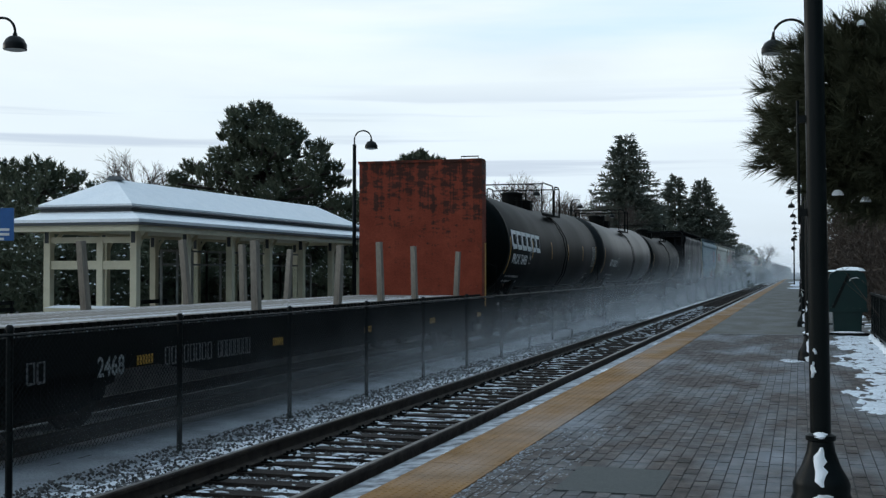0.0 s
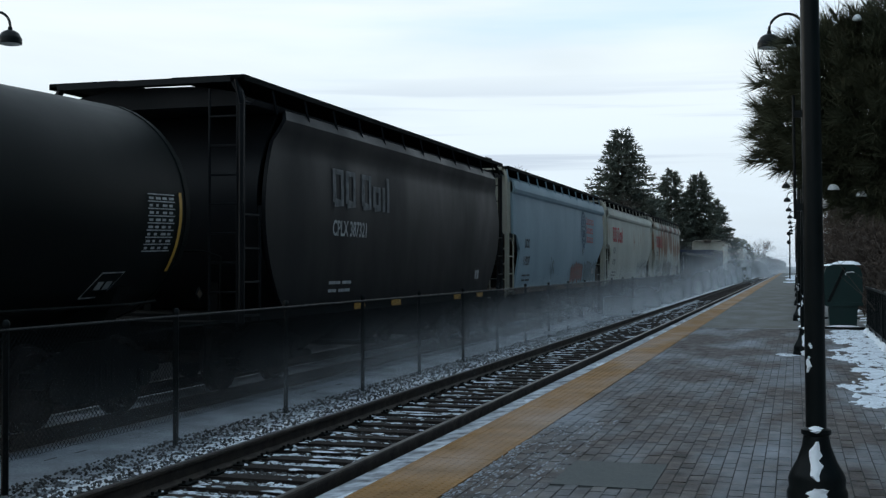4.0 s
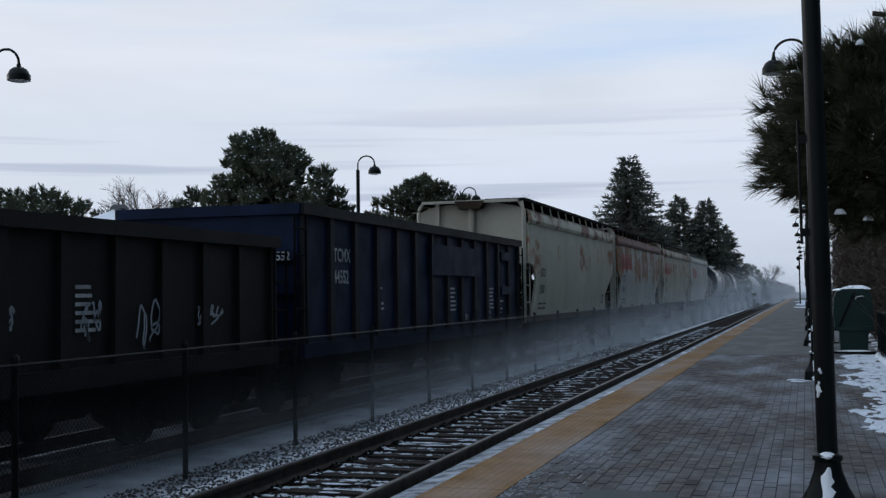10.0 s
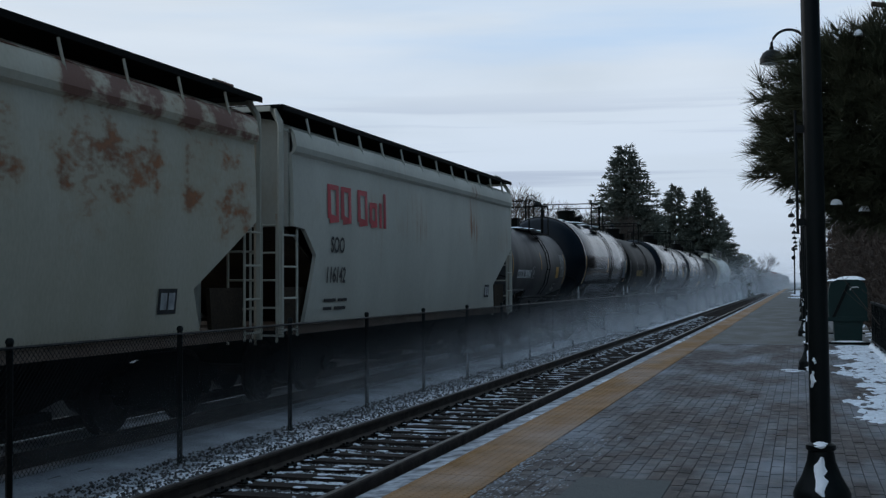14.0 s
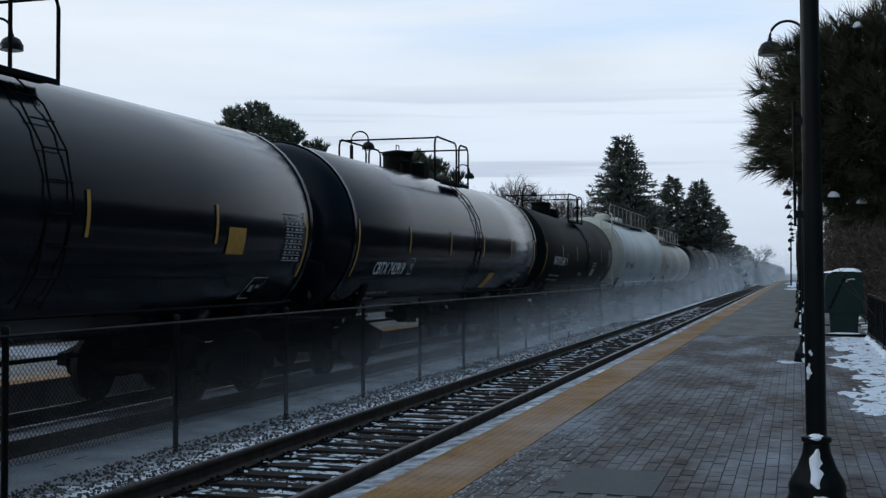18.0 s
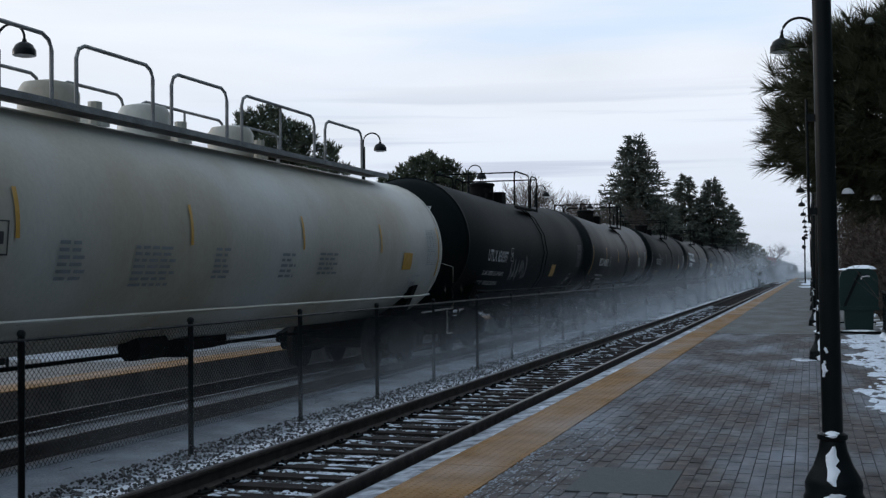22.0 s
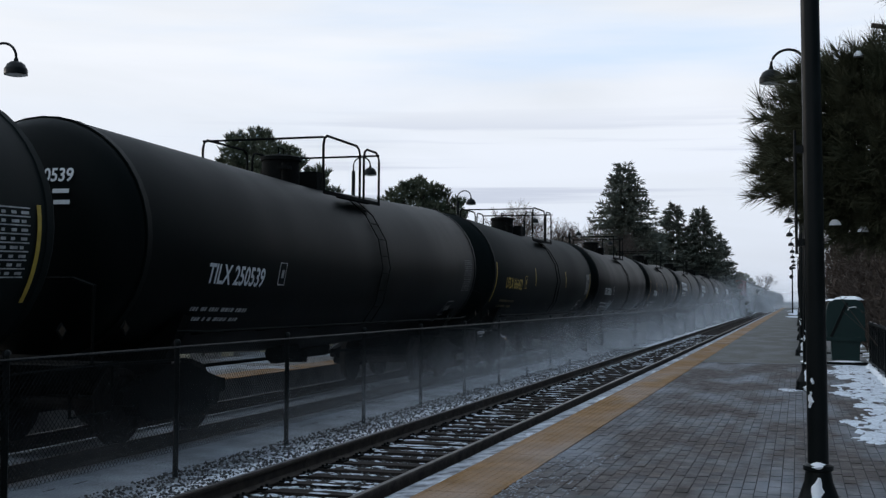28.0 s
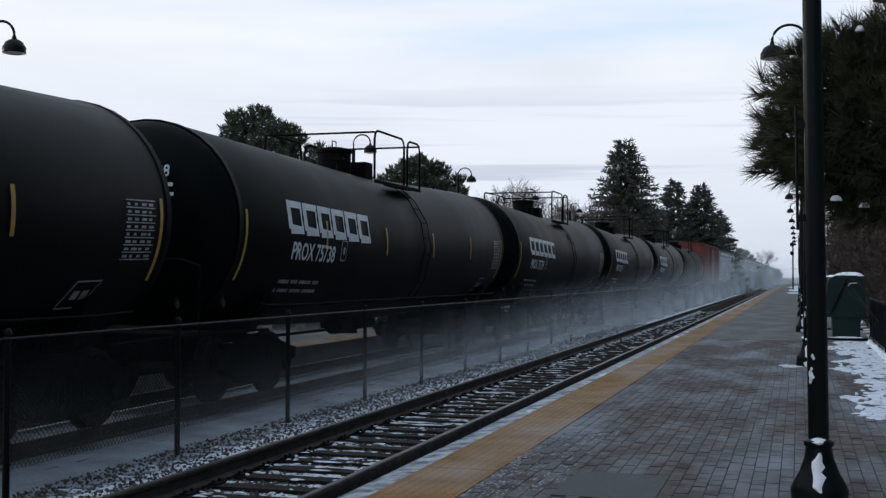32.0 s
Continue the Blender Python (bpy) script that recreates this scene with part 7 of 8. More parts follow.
couple(11.005, 11.958, lambda L: gondola(L, 3.10, P_GBLUE, "blue ribbed gondola with a plain panel across its ribs", [("TCMX", -5.6, 2.35, 0.30, M_OLDWHITE), ("44552", -5.6, 2.0, 0.30, M_OLDWHITE)], 13, (1.06, 2.5, 3.55, 0.62, P_GBLUE), seed=10, end_mark="TCMX 44552", rib_mat=P_GRIB))
couple(11.958, 12.963, lambda L: hopper_car(L, P_TAN, "stained tan covered hopper", ("SOO", "11507"), None, seed=11, frame_mat=BROWN_FRAME, end_mat=P_END))
couple(12.963, 13.952, lambda L: hopper_car(L, P_RUSTY2, "white covered hopper blotched with rust", ("SOO", "115417"), None, "wordmark", M_FADEDRED, seed=12, frame_mat=BROWN_FRAME, end_mat=P_END, roof_mat=P_RUSTY))
couple(13.952, 14.98, lambda L: hopper_car(L, P_TAN, "off-white covered hopper with red wordmark and rusty roof edge", ("SOO", "115319"), None, "wordmark", M_FADEDRED, seed=13, frame_mat=BROWN_FRAME, end_mat=P_END))
couple(14.98, 15.932, lambda L: hopper_car(L, P_WHITE, "clean off-white covered hopper with red wordmark", ("SOO", "116142"), None, "wordmark", seed=14, frame_mat=BROWN_FRAME))
couple(15.932, 16.546, lambda L: tank_car(L, 1.22, M_TANKGREY, "short grey tank car with white lettering", "COCX 280041", mark_size=0.33, mark_z=1.9, mark_y=-3.06, n_stripes=3, zc0=2.25, slope=0.0, snow_top=True, seed=15))
couple(16.546, 17.317, lambda L: tank_car(L, 1.56, M_TANKGLOSS, "short glossy black tank car with snow on top", n_stripes=3, zc0=2.5, slope=0.0, snow_top=True, seed=16, placard="1824"))
couple(17.317, 18.064, lambda L: tank_car(L, R_, M_TANK, "black tank car with yellow lettering", "UTLX 630781", M_GOLDLETTER, mark_z=2.04, mark_y=-2.69, n_stripes=5, stripes=M_OLDWHITE, slope=0.0, seed=17, placard="1824"))
couple(18.064, 19.134, lambda L: tank_car(L, 1.56, M_TANKGLOSS, "glossy black tank car with white lettering", "GATX 211439", mark_z=2.03, mark_y=-5.6, n_stripes=6, zc0=2.48, slope=0.0, seed=18))
couple(19.134, 20.176, lambda L: tank_car(L, 1.56, M_TANKGLOSS, "glossy black tank car with white lettering and yellow panel", "CBTX 742919", mark_z=1.75, mark_size=0.34, mark_y=-5.9, n_stripes=6, zc0=2.48, slope=0.0, seed=19))
couple(20.176, 21.15, lambda L: tank_car(L, R_, M_TANKDUST, "dull black tank car with white lettering", "NATX 51149", mark_z=2.03, mark_y=-5.16, n_stripes=6, stripes=M_GOLDLETTER, seed=20))
couple(21.15, 22.327, lambda L: tank_car(L, 1.60, M_TANKCREAM, "long white tank car with black lettering and roof walk", "CPCX 105003", M_BLACKLETTER, 0.36, -6.43, 1.98, "", None, top="long", zc0=2.52, slope=0.016, dome_y=1.0, seed=21, jacket=M_TANKW, mark_width=1.12))
couple(22.327, 23.551, lambda L: tank_car(L, 1.40, M_TANKTAN, "long stained white tank car with roof domes and walkway", "EUSX 448037", M_BLACKLETTER, 0.34, -7.34, 1.99, "", M_YELLOWMARK, 6, top="long", zc0=2.27, slope=0.0, snow_top=False, seed=22))
couple(23.551, 24.549, lambda L: tank_car(L, 1.46, M_TANKDUST, "dull black tank car with white lettering and faded graffiti", "UTLX 650397", M_OLDWHITE, 0.38, mark_z=2.07, mark_y=-5.1, n_stripes=2, stripes=None, seed=23, weights=("LD LMT 189200 LBS 85 900 KG", "LT WT   73800 LBS 33 500 KG")))
couple(24.549, 25.579, lambda L: tank_car(L, 1.46, M_TANKTAUPE, "dusty brown-black tank car with white lettering and orange stripes", "ECUX 405471", mark_z=2.01, mark_size=0.38, mark_y=-5.47, n_stripes=6, seed=24))
couple(25.579, 26.66, lambda L: tank_car(L, R_, M_TANKDUST, "dull black tank car with a small yellow placard", "ELUX 37115", M_OLDWHITE, mark_z=2.14, mark_y=-5.6, n_stripes=6, stripes=M_OLDWHITE, seed=25))
couple(26.66, 27.69, lambda L: tank_car(L, R_, M_TANK, "black tank car with white wordmark", "PROX 44821", logo="wordmark", mark_z=2.05, n_stripes=2, seed=26))
couple(27.69, 28.716, lambda L: tank_car(L, R_, M_TANKDUST, "dull black tank car with yellow lettering and silver graffiti", "UTLX 666120", M_GOLDLETTER, 0.38, -5.8, 2.07, "", M_GOLDLETTER, 2, seed=27))
couple(28.716, 29.768, lambda L: tank_car(L, R_, M_TANK, "plain black tank car with white lettering", "TILX 250539", mark_z=1.97, mark_y=-5.69, n_stripes=2, stripes=None, seed=28))
couple(29.768, 30.798, lambda L: tank_car(L, R_, M_TANKDUST, "dull black tank car with yellow lettering", "UTLX 666432", M_GOLDLETTER, 0.38, -5.8, 2.07, "", M_GOLDLETTER, 4, seed=29))
couple(30.798, 31.839, lambda L: tank_car(L, R_, M_TANK, "plain black tank car with white lettering and a scrawl", "TILX 250516", mark_z=1.97, mark_y=-5.46, n_stripes=2, stripes=None, seed=30))
couple(31.839, 32.867, lambda L: tank_car(L, R_, M_TANK, "black tank car with white lettering and yellow stripes", "TILX 252402", mark_z=1.97, mark_y=-5.36, n_stripes=6, seed=31))
couple(32.867, 33.936, lambda L: tank_car(L, R_, M_TANK, "black tank car with bold white wordmark", "PROX 75738", logo="wordmark", mark_z=2.03, mark_y=-5.6, n_stripes=6, stripes=M_GOLDLETTER, seed=32))
for k in range(3):
    couple(33.936 + 1.05 * k, 34.986 + 1.05 * k, lambda L: tank_car(L, R_, M_TANK, "black tank car with white wordmark, following in the train", "PROX 75739", logo="wordmark", mark_z=2.0, n_stripes=2, stripes=M_GOLDLETTER, seed=33 + k))
couple(37.086, 38.15, lambda L: tank_car(L, R_, M_TANKDUST, "dull black tank car far back in the train", n_stripes=2, seed=37))
couple(38.15, 39.3, lambda L: box_car(L, P_RED, "oxide-red box car far back in the train"))
t_ = 39.3
far_kinds = "HHHHHHHHTTTTHHHHTTTTTTTTTTTTTT"
first = {}
for i, k in enumerate(far_kinds):
    if k not in first:
        if k == "H":
            couple(t_, t_ + 1.0, lambda L: hopper_car(L, P_GREY, "plain grey covered hopper far back in the train", seed=50))
        else:
            couple(t_, t_ + 1.0, lambda L: tank_car(L, R_, M_TANKDUST, "dull black tank car far back in the train", n_stripes=2, stripes=None, seed=51))
        first[k] = TRAIN[-1][0]
    else:
        TRAIN.append((copy_thing(first[k], pose(0, 0, 0)), t_ + 0.5))
    t_ += 1.0

# larger painted pieces
M_PIECERED = mat("faded_red_brown_spray", (0.30, 0.105, 0.075), 0.75, 0, (0.22, 0.10, 0.085), 3, 30, 0.0)
M_PIECEGREY = mat("blue_grey_spray", (0.14, 0.18, 0.20), 0.75, 0, (0.20, 0.24, 0.26), 3, 30, 0.0)
M_PIECEBROWN = mat("dull_brown_spray", (0.16, 0.125, 0.10), 0.75, 0, (0.24, 0.21, 0.17), 2, 30, 0.0)
M_PIECEPURPLE = mat("dull_violet_spray", (0.040, 0.036, 0.052), 0.75, 0, (0.11, 0.105, 0.11), 3, 30, 0.0)


def car_at(t_mid):
    return min(TRAIN, key=lambda c: abs(c[1] - t_mid))[0]


piece(car_at(6.42), 0.9, 1.18, 2.3, 0.72, 6, 3, M_PIECERED, M_GRAFDARK, side_x)
piece(car_at(6.42), 3.4, 1.18, 2.5, 0.78, 6, 4, M_PIECEGREY, M_GRAFDARK, side_x)
piece(car_at(8.46), -2.6, 1.18, 4.6, 0.86, 8, 5, M_PIECEBROWN, M_GRAFDARK, side_x)
piece(car_at(10.5), -3.7, 1.55, 4.2, 0.62, 8, 6, M_PIECEPURPLE, M_DIMLETTER, lambda z: 1.495)
piece(car_at(10.5), -4.6, 1.02, 5.0, 0.52, 11, 7, M_PIECEPURPLE, M_GRAFFITI, lambda z: 1.495)
for t_mid, L_, top_ in ((10.5, 1.01, 2.56), (9.48, 1.023, 2.56)):
    for k, word in enumerate(("INSIDE", "HEIGHT", "5 - 8")):
        on_wall(car_at(t_mid), "dimension_stencil", lettering(word, 0.13, 0.85), M_OLDWHITE, -L_ * SPEED / 2 + 0.45 + 0.30, top_ - 0.36 - 0.19 * k, lambda z: 1.495)

# single markings that set cars apart
M_SAFETY = mat("orange_reflective_tape", (0.42, 0.135, 0.02), 0.6, 0, (0.30, 0.11, 0.03), 5, 40, 0.0, spec=0.3)
DL, DL_E = car_at(9.48), 1.023 * SPEED / 2 - 0.45
DL_P = (2 * DL_E - 0.2) / 12
for d, z, h in ((0.38, 1.38, 0.45), (1.92, 1.10, 0.45), (3.5, 1.21, 0.42), (6.5, 1.21, 0.42), (9.5, 1.21, 0.42), (11.6, 1.25, 0.42)):
    on_wall(DL, "reflective_stripe", bars([(0, 0, 0.11, h)]), M_SAFETY, DL_E - d * DL_P, z, lambda z: 1.495, label="orange reflective tape")
on_wall(DL, "stencil_block", bars([(0, -0.085 * j, 0.46 - 0.06 * (j % 3), 0.032) for j in range(5)] + [(0.18, -0.56, 0.2, 0.05), (0.18, -0.66, 0.2, 0.04)]), M_OLDWHITE, DL_E - 2.68 * DL_P, 1.82, lambda z: 1.495)
on_wall(DL, "test_box", bars([(0, 0.27, 0.34, 0.015), (0, 0, 0.015, 0.27), (0.17, 0, 0.015, 0.27), (0.325, 0, 0.015, 0.27), (0.05, 0.15, 0.07, 0.06), (0.22, 0.12, 0.06, 0.08)]), M_OLDWHITE, DL_E - 1.78 * DL_P, 1.36, lambda z: 1.495)
on_wall(DL, "stencil_block", bars([(0, 0, 0.18, 0.03), (0, 0.07, 0.14, 0.03)]), M_OLDWHITE, DL_E - 0.75 * DL_P, 2.36, lambda z: 1.495)

def tank_mark(t_mid, name, uv, m_, y, z, R=R_, z0=2.33, label=""):
    on_tank(car_at(t_mid), name, uv, m_, y, z, R, lambda yy: z0, 0, 0.012, label)


tank_mark(28.2, "graffiti", scrawl(5, 3.3, 0.9, 14, 0.045), M_GRAFFITI, -3.9, 1.22, label="silver spray-painted graffiti")
tank_mark(28.2, "graffiti", scrawl(6, 0.9, 1.1, 4, 0.07), M_GRAFFITI, 1.3, 1.45, label="silver spray-painted graffiti")
tank_mark(31.3, "graffiti", scrawl(8, 1.3, 0.6, 6, 0.045), M_GRAFFITI, -4.2, 1.3, label="silver spray-painted scrawl")
tank_mark(24.05, "graffiti", scrawl(9, 1.8, 0.8, 6, 0.05), M_DIMLETTER, -2.9, 1.5, 1.46, label="faded grey graffiti")
tank_mark(24.05, "yellow_placard", bars([(0, 0, 0.55, 0.36)]), M_YELLOWMARK, 2.05, 1.66, 1.46)
tank_mark(19.65, "yellow_panel", ([(0.075 * k + 0.55 * j, 0.105 * k) for k in range(5) for j in (0, 1)], [(2 * k, 2 * k + 1, 2 * k + 3, 2 * k + 2) for k in range(4)]), M_YELLOWMARK, 2.2, 1.42, 1.56, 2.48)
tank_mark(18.6, "yellow_panel", bars([(0, 0, 0.5, 0.36)]), M_YELLOWMARK, 4.6, 2.02, 1.56, 2.48)
tank_mark(26.1, "yellow_panel", bars([(0, 0, 0.40, 0.30)]), M_YELLOWMARK, 4.2, 1.9)
tank_mark(25.06, "white_panel", bars([(0, 0, 0.55, 0.38)]), M_OLDWHITE, 4.2, 2.0, 1.46)
tank_mark(21.74, "orange_panel", bars([(0, 0, 0.5, 0.24)]), M_GRAFORANGE, 4.4, 1.5, 1.60, 2.52)
tank_mark(22.94, "yellow_panel", bars([(0, 0, 0.5, 0.32)]), M_YELLOWMARK, 6.2, 1.85, 1.40, 2.27)
tank_mark(16.24, "yellow_panel", bars([(0, 0, 0.4, 0.36)]), M_YELLOWMARK, 2.2, 1.9, 1.22, 2.25)
# plates and stencils of the tank car before the white ones
tank_mark(20.66, "text_line", bars([(0, 0, 0.30, 0.05), (0.34, 0, 0.26, 0.05), (0.64, 0, 0.17, 0.05), (0, 0.10, 0.24, 0.05), (0.28, 0.10, 0.34, 0.05), (0.66, 0.10, 0.15, 0.05)]), M_OLDWHITE, 1.98, 1.98)
tank_mark(20.66, "notice_plate", ([(0.0, 0.0), (0.68, 0.0), (0.85, 0.27), (0.17, 0.27)], [(0, 1, 2, 3)]), M_OLDWHITE, 1.77, 1.66, label="slanted white notice panel")
tank_mark(20.66, "text_line", bars([(0, 0, 0.72, 0.025), (0, 0.05, 0.72, 0.025), (0.03, 0.10, 0.25, 0.03)]), M_OLDWHITE, -0.61, 1.67)
GB = car_at(11.48)
gw = lambda z: 1.495
on_wall(GB, "frame_mark", merge(strokes([(0, 0), (0.24, 0), (0.24, 0.26), (0, 0.26), (0, 0)], 0.022), bars([(0.09, 0.09, 0.07, 0.08)])), M_OLDWHITE, 3.84, 1.24, gw)
on_wall(GB, "stencil_block", bars([(0, 0.30, 0.52, 0.035), (0, 0.20, 0.10, 0.04), (0.16, 0.20, 0.10, 0.04), (0, 0.12, 0.2, 0.03), (0.25, 0.12, 0.2, 0.03), (0.03, 0.03, 0.16, 0.03), (0.24, 0.03, 0.1, 0.03)]), M_OLDWHITE, 4.77, 1.30, gw)
on_wall(GB, "stencil_block", bars([(0, 0, 0.18, 0.025), (0, 0.05, 0.27, 0.025), (0.02, 0.09, 0.12, 0.025)]), M_OLDWHITE, 1.90, 1.24, gw)
for z in (2.72, 1.88):
    part("stiffener", Shape().box((1.54, 5.38, z), (0.10, 1.0, 0.20)), P_GBLUE, GB)
tank_mark(17.7, "white_panel", bars([(0, 0, 0.45, 0.36)]), M_OLDWHITE, 3.2, 1.6)

# small print on the end of the pale blue hopper
HB = car_at(6.42)
e_ = 1.053 * SPEED / 2 - 0.62
for k, word in enumerate(("SOO", "119297")):
    lv, lf = lettering(word, 0.20, 0.85)
    part("end_number", Shape().add([(0.40 + u, -e_ - 0.036, 3.92 - 0.26 * k + v) for u, v in lv], lf), M_BLACKLETTER, HB)
rp = random.Random(77)
for k in range(9):
    u = 0.35 + rp.uniform(0, 0.08)
    v = 3.52 - 0.105 * k
    while u < 0.9:
        w_ = rp.uniform(0.08, 0.22)
        part("stencil_bar", Shape().box((u + w_ / 2, -e_ - 0.034, v), (w_, 0.004, 0.045)), M_STENCIL, HB)
        u += w_ + 0.05

# stencilled text blocks on the two long white tank cars
rnd = random.Random(61)


def text_block(w, h, rows):
    out, v = [], h
    for k in range(rows):
        v -= h / rows
        u = 0.0
        while u < w * rnd.uniform(0.7, 1.0):
            g_ = min(w - u, rnd.uniform(0.08, 0.26))
            out.append((u, v, max(0.03, g_), h / rows * 0.5))
            u += g_ + 0.05
    return bars(out)


for y, z, w, h, rows in ((-4.34, 1.74, 0.5, 0.46, 6), (-2.93, 1.66, 0.95, 0.52, 7), (-1.06, 1.74, 0.45, 0.44, 6), (0.93, 1.74, 0.5, 0.40, 5), (2.28, 1.78, 0.8, 0.38, 5)):
    tank_mark(22.94, "stencil_text", text_block(w, h, rows), M_FADEDGREY, y, z, 1.40, 2.27)
for y, z, w, h, rows in ((-1.2, 1.5, 0.9, 0.34, 4), (3.4, 1.55, 0.8, 0.34, 4)):
    tank_mark(21.74, "stencil_text", text_block(w, h, rows), M_FADEDGREY, y, z, 1.60, 2.52)

# ---- paving bricks, one by one near the camera, the rest joined ----
brick = Shape().box((0, 0, 0), (0.0960, 0.2015, 0.03), taper=0.985).mesh("brick")
brick.materials.append(M_BRICK)
field = Shape()
rnd = random.Random(12)
BW, BL = 0.1040, 0.2080
made = 0
for i in range(38):
    x = -2.325 + BW / 2 + BW * i
    for j in range(174):
        y = -6.0 + BL * j + (BL / 2 if i % 2 else 0)
        if y > 29.9:
            continue
        dz = rnd.uniform(-0.003, 0.003)
        if abs(x + 1.34) < 0.36 and abs(y - 8.85) < 0.53:
            continue
        if -1.9 < x < 0.9 and 8.6 < y < 10.8 and made < 300 and (i + j) % 2 == 0:
            part("brick", brick, None, plat, at=(x, y, -0.010 + dz))
            made += 1
        else:
            field.box((x, y, -0.010 + dz), (0.0960, 0.2015, 0.03))
fo = part("paving_bricks", field, M_PAVER_REST, plat)
tagged(fo, "weathered brown-grey clay paving bricks", kind="stuff")


# ---- snow dust whirled up by the train: thin ragged veils, one set to a car ----
def veil_material(name, strength, w, h, calm=0.12, fall=1.0):
    """Thin blown snow and painted haze: mostly clear, denser low down, fading out to the veil's rim."""
    m = bpy.data.materials.new(name)
    m.use_nodes = True
    nt = m.node_tree
    nt.nodes.clear()
    out, mixs = nt.nodes.new("ShaderNodeOutputMaterial"), nt.nodes.new("ShaderNodeMixShader")
    clear, powder = nt.nodes.new("ShaderNodeBsdfTransparent"), nt.nodes.new("ShaderNodeMixShader")
    for k, kind_ in ((1, "ShaderNodeBsdfDiffuse"), (2, "ShaderNodeBsdfTranslucent")):
        sc = nt.nodes.new(kind_)
        sc.inputs["Color"].default_value = (0.88, 0.93, 0.98, 1)
        nt.links.new(sc.outputs[0], powder.inputs[k])
    co, sep = nt.nodes.new("ShaderNodeTexCoord"), nt.nodes.new("ShaderNodeSeparateXYZ")
    nt.links.new(co.outputs["Object"], sep.inputs["Vector"])
    info = nt.nodes.new("ShaderNodeObjectInfo")
    ns = nt.nodes.new("ShaderNodeTexNoise")
    ns.noise_dimensions = "4D"
    ns.inputs["Scale"].default_value, ns.inputs["Detail"].default_value = 0.7, 4.0
    nt.links.new(co.outputs["Object"], ns.inputs["Vector"])
    up = nt.nodes.new("ShaderNodeMath")
    up.operation = "MULTIPLY"
    up.inputs[1].default_value = 40.0
    nt.links.new(info.outputs["Random"], up.inputs[0])
    nt.links.new(up.outputs[0], ns.inputs["W"])

    def ranged(src, lo, hi, a, b):
        r = nt.nodes.new("ShaderNodeMapRange")
        r.interpolation_type = "SMOOTHSTEP"
        for k, val in (("From Min", lo), ("From Max", hi), ("To Min", a), ("To Max", b)):
            r.inputs[k].default_value = val
        nt.links.new(src, r.inputs["Value"])
        return r.outputs["Result"]

    def times(a, b):
        x = nt.nodes.new("ShaderNodeMath")
        x.operation = "MULTIPLY"
        for i, val in enumerate((a, b)):
            if isinstance(val, float):
                x.inputs[i].default_value = val
            else:
                nt.links.new(val, x.inputs[i])
        return x.outputs[0]

    side = nt.nodes.new("ShaderNodeMath")
    side.operation = "ABSOLUTE"
    nt.links.new(sep.outputs["X"], side.inputs[0])
    lower = nt.nodes.new("ShaderNodeMath")
    lower.operation, lower.inputs[1].default_value = "POWER", fall
    nt.links.new(ranged(sep.outputs["Z"], 0.15, h, 1.0, 0.0), lower.inputs[0])
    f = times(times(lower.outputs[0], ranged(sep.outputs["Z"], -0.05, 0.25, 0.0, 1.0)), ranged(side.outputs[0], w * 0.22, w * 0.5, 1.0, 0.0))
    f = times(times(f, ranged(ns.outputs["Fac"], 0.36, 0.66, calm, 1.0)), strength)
    nt.links.new(f, mixs.inputs["Fac"])
    nt.links.new(clear.outputs[0], mixs.inputs[1])
    nt.links.new(powder.outputs[0], mixs.inputs[2])
    nt.links.new(mixs.outputs[0], out.inputs["Surface"])
    return m


# sheets of snow dust along the train and painted haze, thicker and taller farther off, and over the far end of the line
HAZE = []
y = 9.0
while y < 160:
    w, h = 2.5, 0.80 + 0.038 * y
    # opacity rises with distance: the distance haze is painted into the sheets
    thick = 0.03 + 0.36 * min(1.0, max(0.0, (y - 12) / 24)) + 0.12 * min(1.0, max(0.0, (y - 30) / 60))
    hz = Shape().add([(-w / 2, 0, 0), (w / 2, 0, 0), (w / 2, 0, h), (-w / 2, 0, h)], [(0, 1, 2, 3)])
    hz = tagged(part("snow_haze", hz, veil_material("snow_haze", thick, w, h, 0.62, 1.5)), "sheet of snow dust and painted distance haze beside the train", "snow dust", "snow haze", "stuff")
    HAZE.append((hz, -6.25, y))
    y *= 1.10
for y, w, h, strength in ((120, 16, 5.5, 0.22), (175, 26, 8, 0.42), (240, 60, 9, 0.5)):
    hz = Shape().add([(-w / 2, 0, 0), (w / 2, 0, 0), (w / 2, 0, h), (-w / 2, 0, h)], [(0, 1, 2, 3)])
    HAZE.append((tagged(part("snow_haze", hz, veil_material("snow_haze", strength, w, h, 0.9, 1.5)), "sheet of painted haze over the far end of the line", "snow dust", "snow haze", "stuff"), -5.5 - min(w, 26) / 4, y))
LOW = []
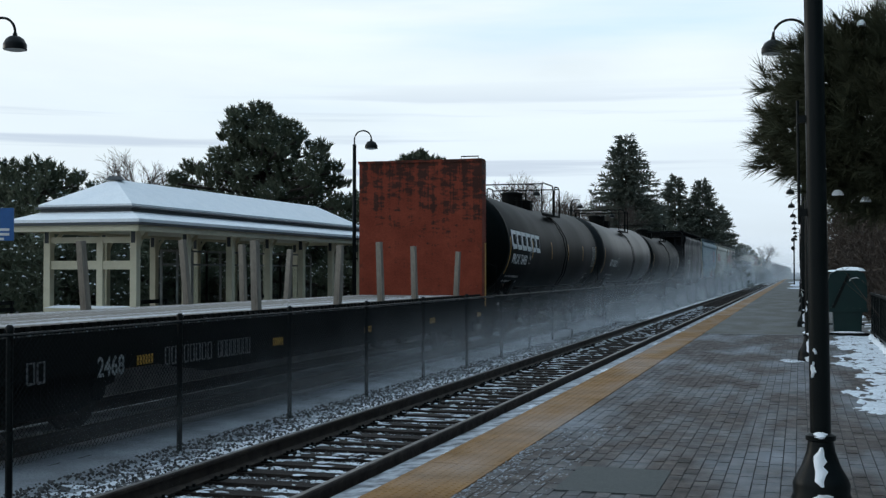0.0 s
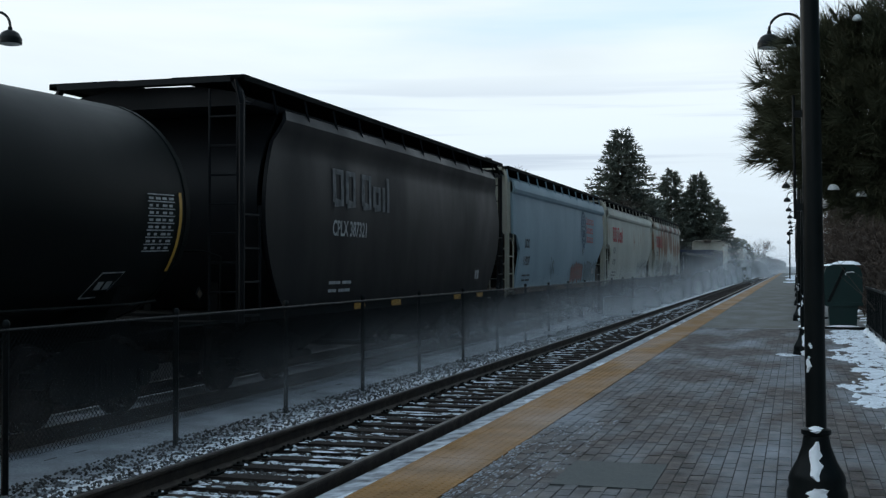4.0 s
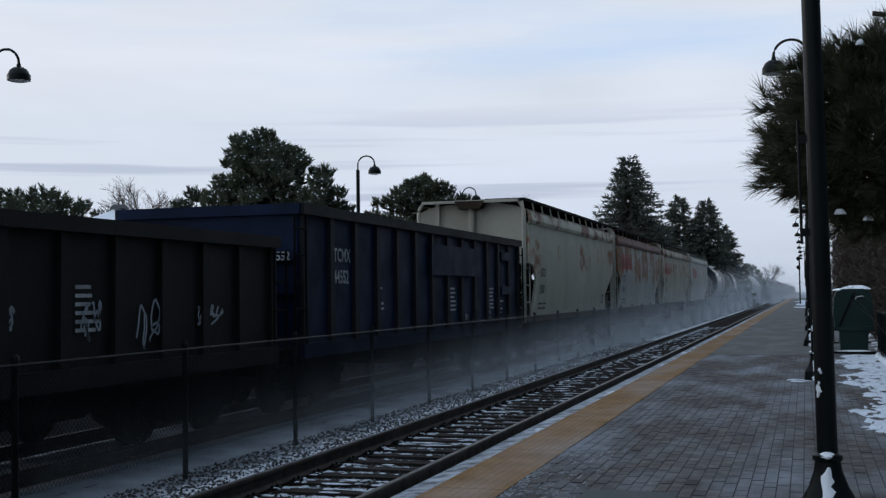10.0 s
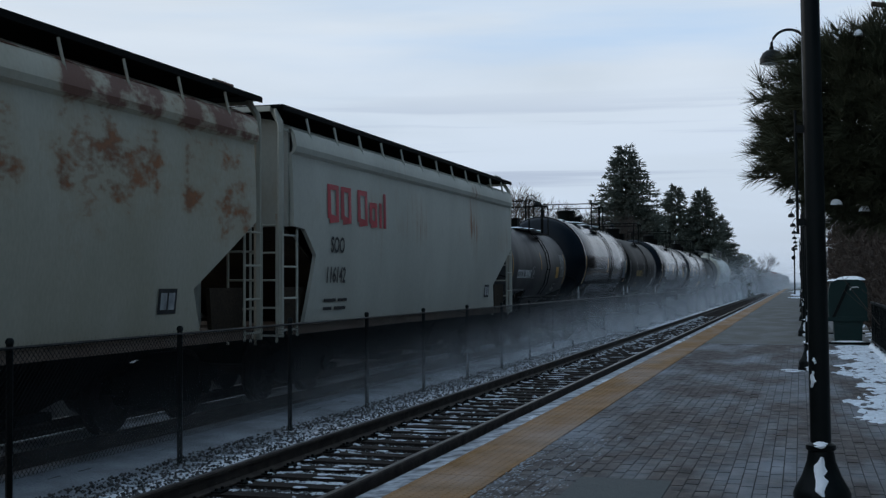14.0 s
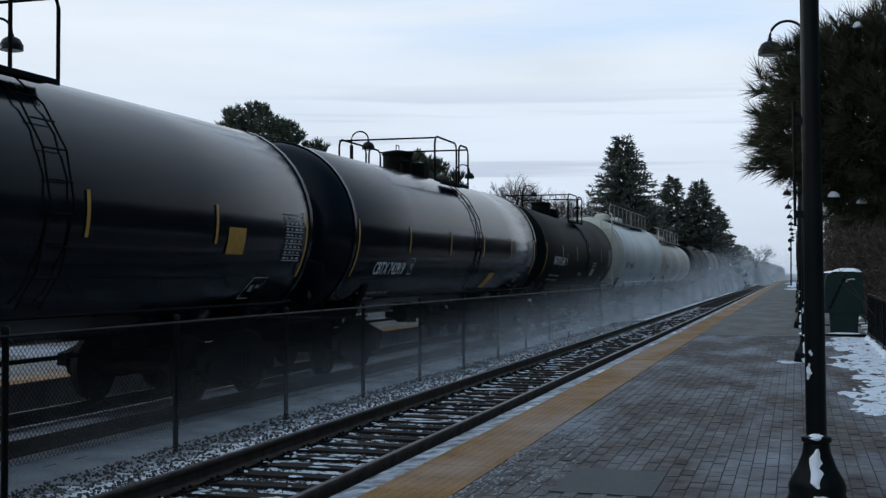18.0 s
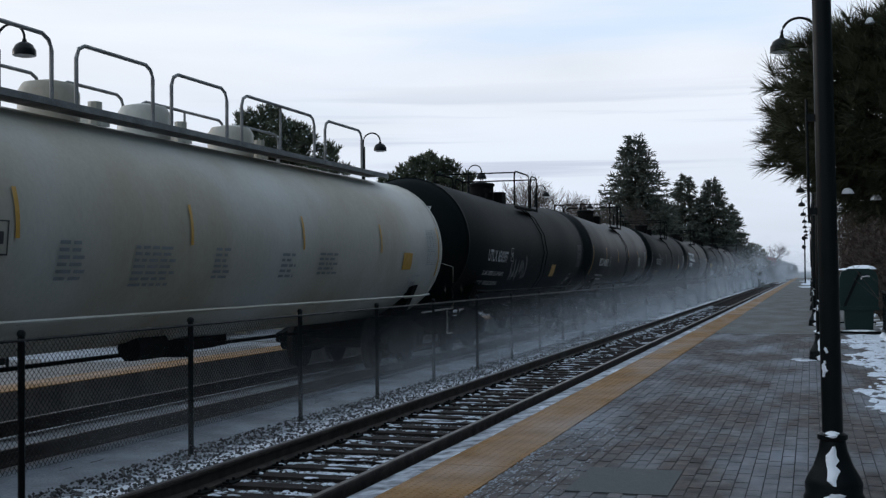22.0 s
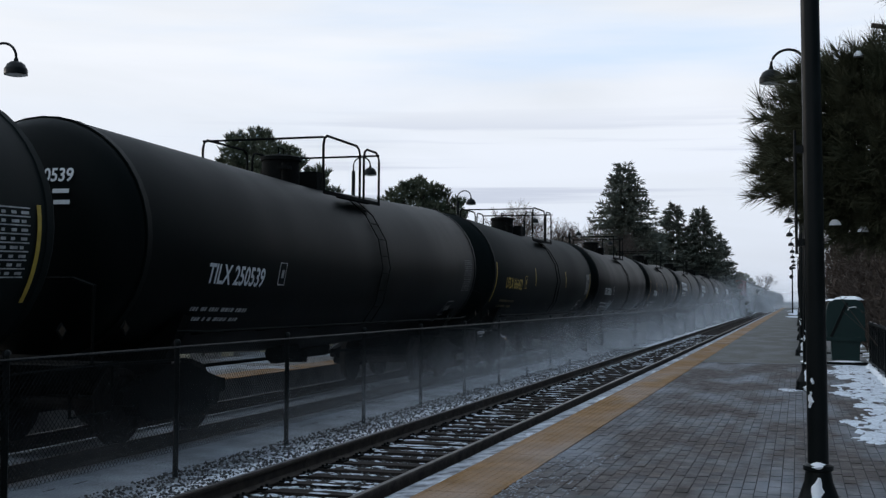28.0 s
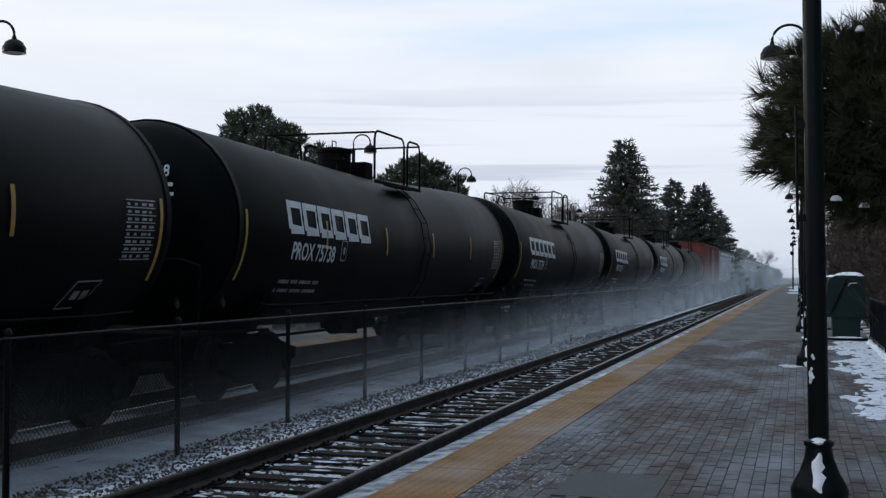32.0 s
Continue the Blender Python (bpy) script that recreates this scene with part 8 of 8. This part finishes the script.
for strength, top_ in ((0.045, 1.5), (0.025, 1.5), (0.012, 1.5), (0.09, 2.9)):
    me = Shape().add([(-7.9, 0, -0.45), (7.9, 0, -0.45), (7.9, 0, top_), (-7.9, 0, top_)], [(0, 1, 2, 3)]).mesh("blown_snow")
    me.materials.append(veil_material("snow_dust_along", strength, 15.8, top_, 0.5 if top_ > 2 else 0.12))
    LOW.append(me)
DUST = []
for car, tm in TRAIN:
    d = thing("blown_snow", "fine snow dust whirled up beside the moving train", "snow dust", "snow dust", "stuff")
    part("dust_veil", LOW[2 if 8.9 < tm < 12 else 1 if 6.5 < tm < 16 else 3 if 23.3 < tm < 26.5 else 0], None, d, at=pose(1.80, 0, 0, 0, 0, 90))
    DUST.append((d, tm))


# ---- motion ----
def motions():
    """The train runs past at a steady speed; its wheels turn while it passes close by."""
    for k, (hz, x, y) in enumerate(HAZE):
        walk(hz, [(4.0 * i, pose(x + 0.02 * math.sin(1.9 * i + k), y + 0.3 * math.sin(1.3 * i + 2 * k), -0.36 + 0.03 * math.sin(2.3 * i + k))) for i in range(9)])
    for d, tm in DUST:
        walk(d, [(0.0, pose(TRAIN_TRACK, SPEED * tm, RAIL_Z)), (32.0, pose(TRAIN_TRACK, SPEED * (tm - 32.0), RAIL_Z))])
    for car, tm in TRAIN:
        walk(car, [(0.0, pose(TRAIN_TRACK, SPEED * tm, RAIL_Z)), (32.0, pose(TRAIN_TRACK, SPEED * (tm - 32.0), RAIL_Z))])
        if tm > 34.5:
            continue
        a = max(0, frame(max(0.0, tm - 1.4)) - 1)
        b = min(frame(32.0) - 1, frame(tm + 0.3) - 1)
        for tk_ in [c for c in car.children if c.name.startswith("truck")]:
            for w in [c for c in tk_.children if c.name.startswith("wheelset")]:
                y = w.location.y
                rows = [(k / FPS, pose(0, y, 0.455, (k - a) * 360 * SPEED / FPS / (2 * math.pi * 0.455))) for k in range(a, b + 1)]
                if a > 0:
                    rows.insert(0, (0.0, pose(0, y, 0.455)))
                if b < frame(32.0) - 1:
                    rows.append((32.0, rows[-1][1]))
                walk(w, rows)


motions()
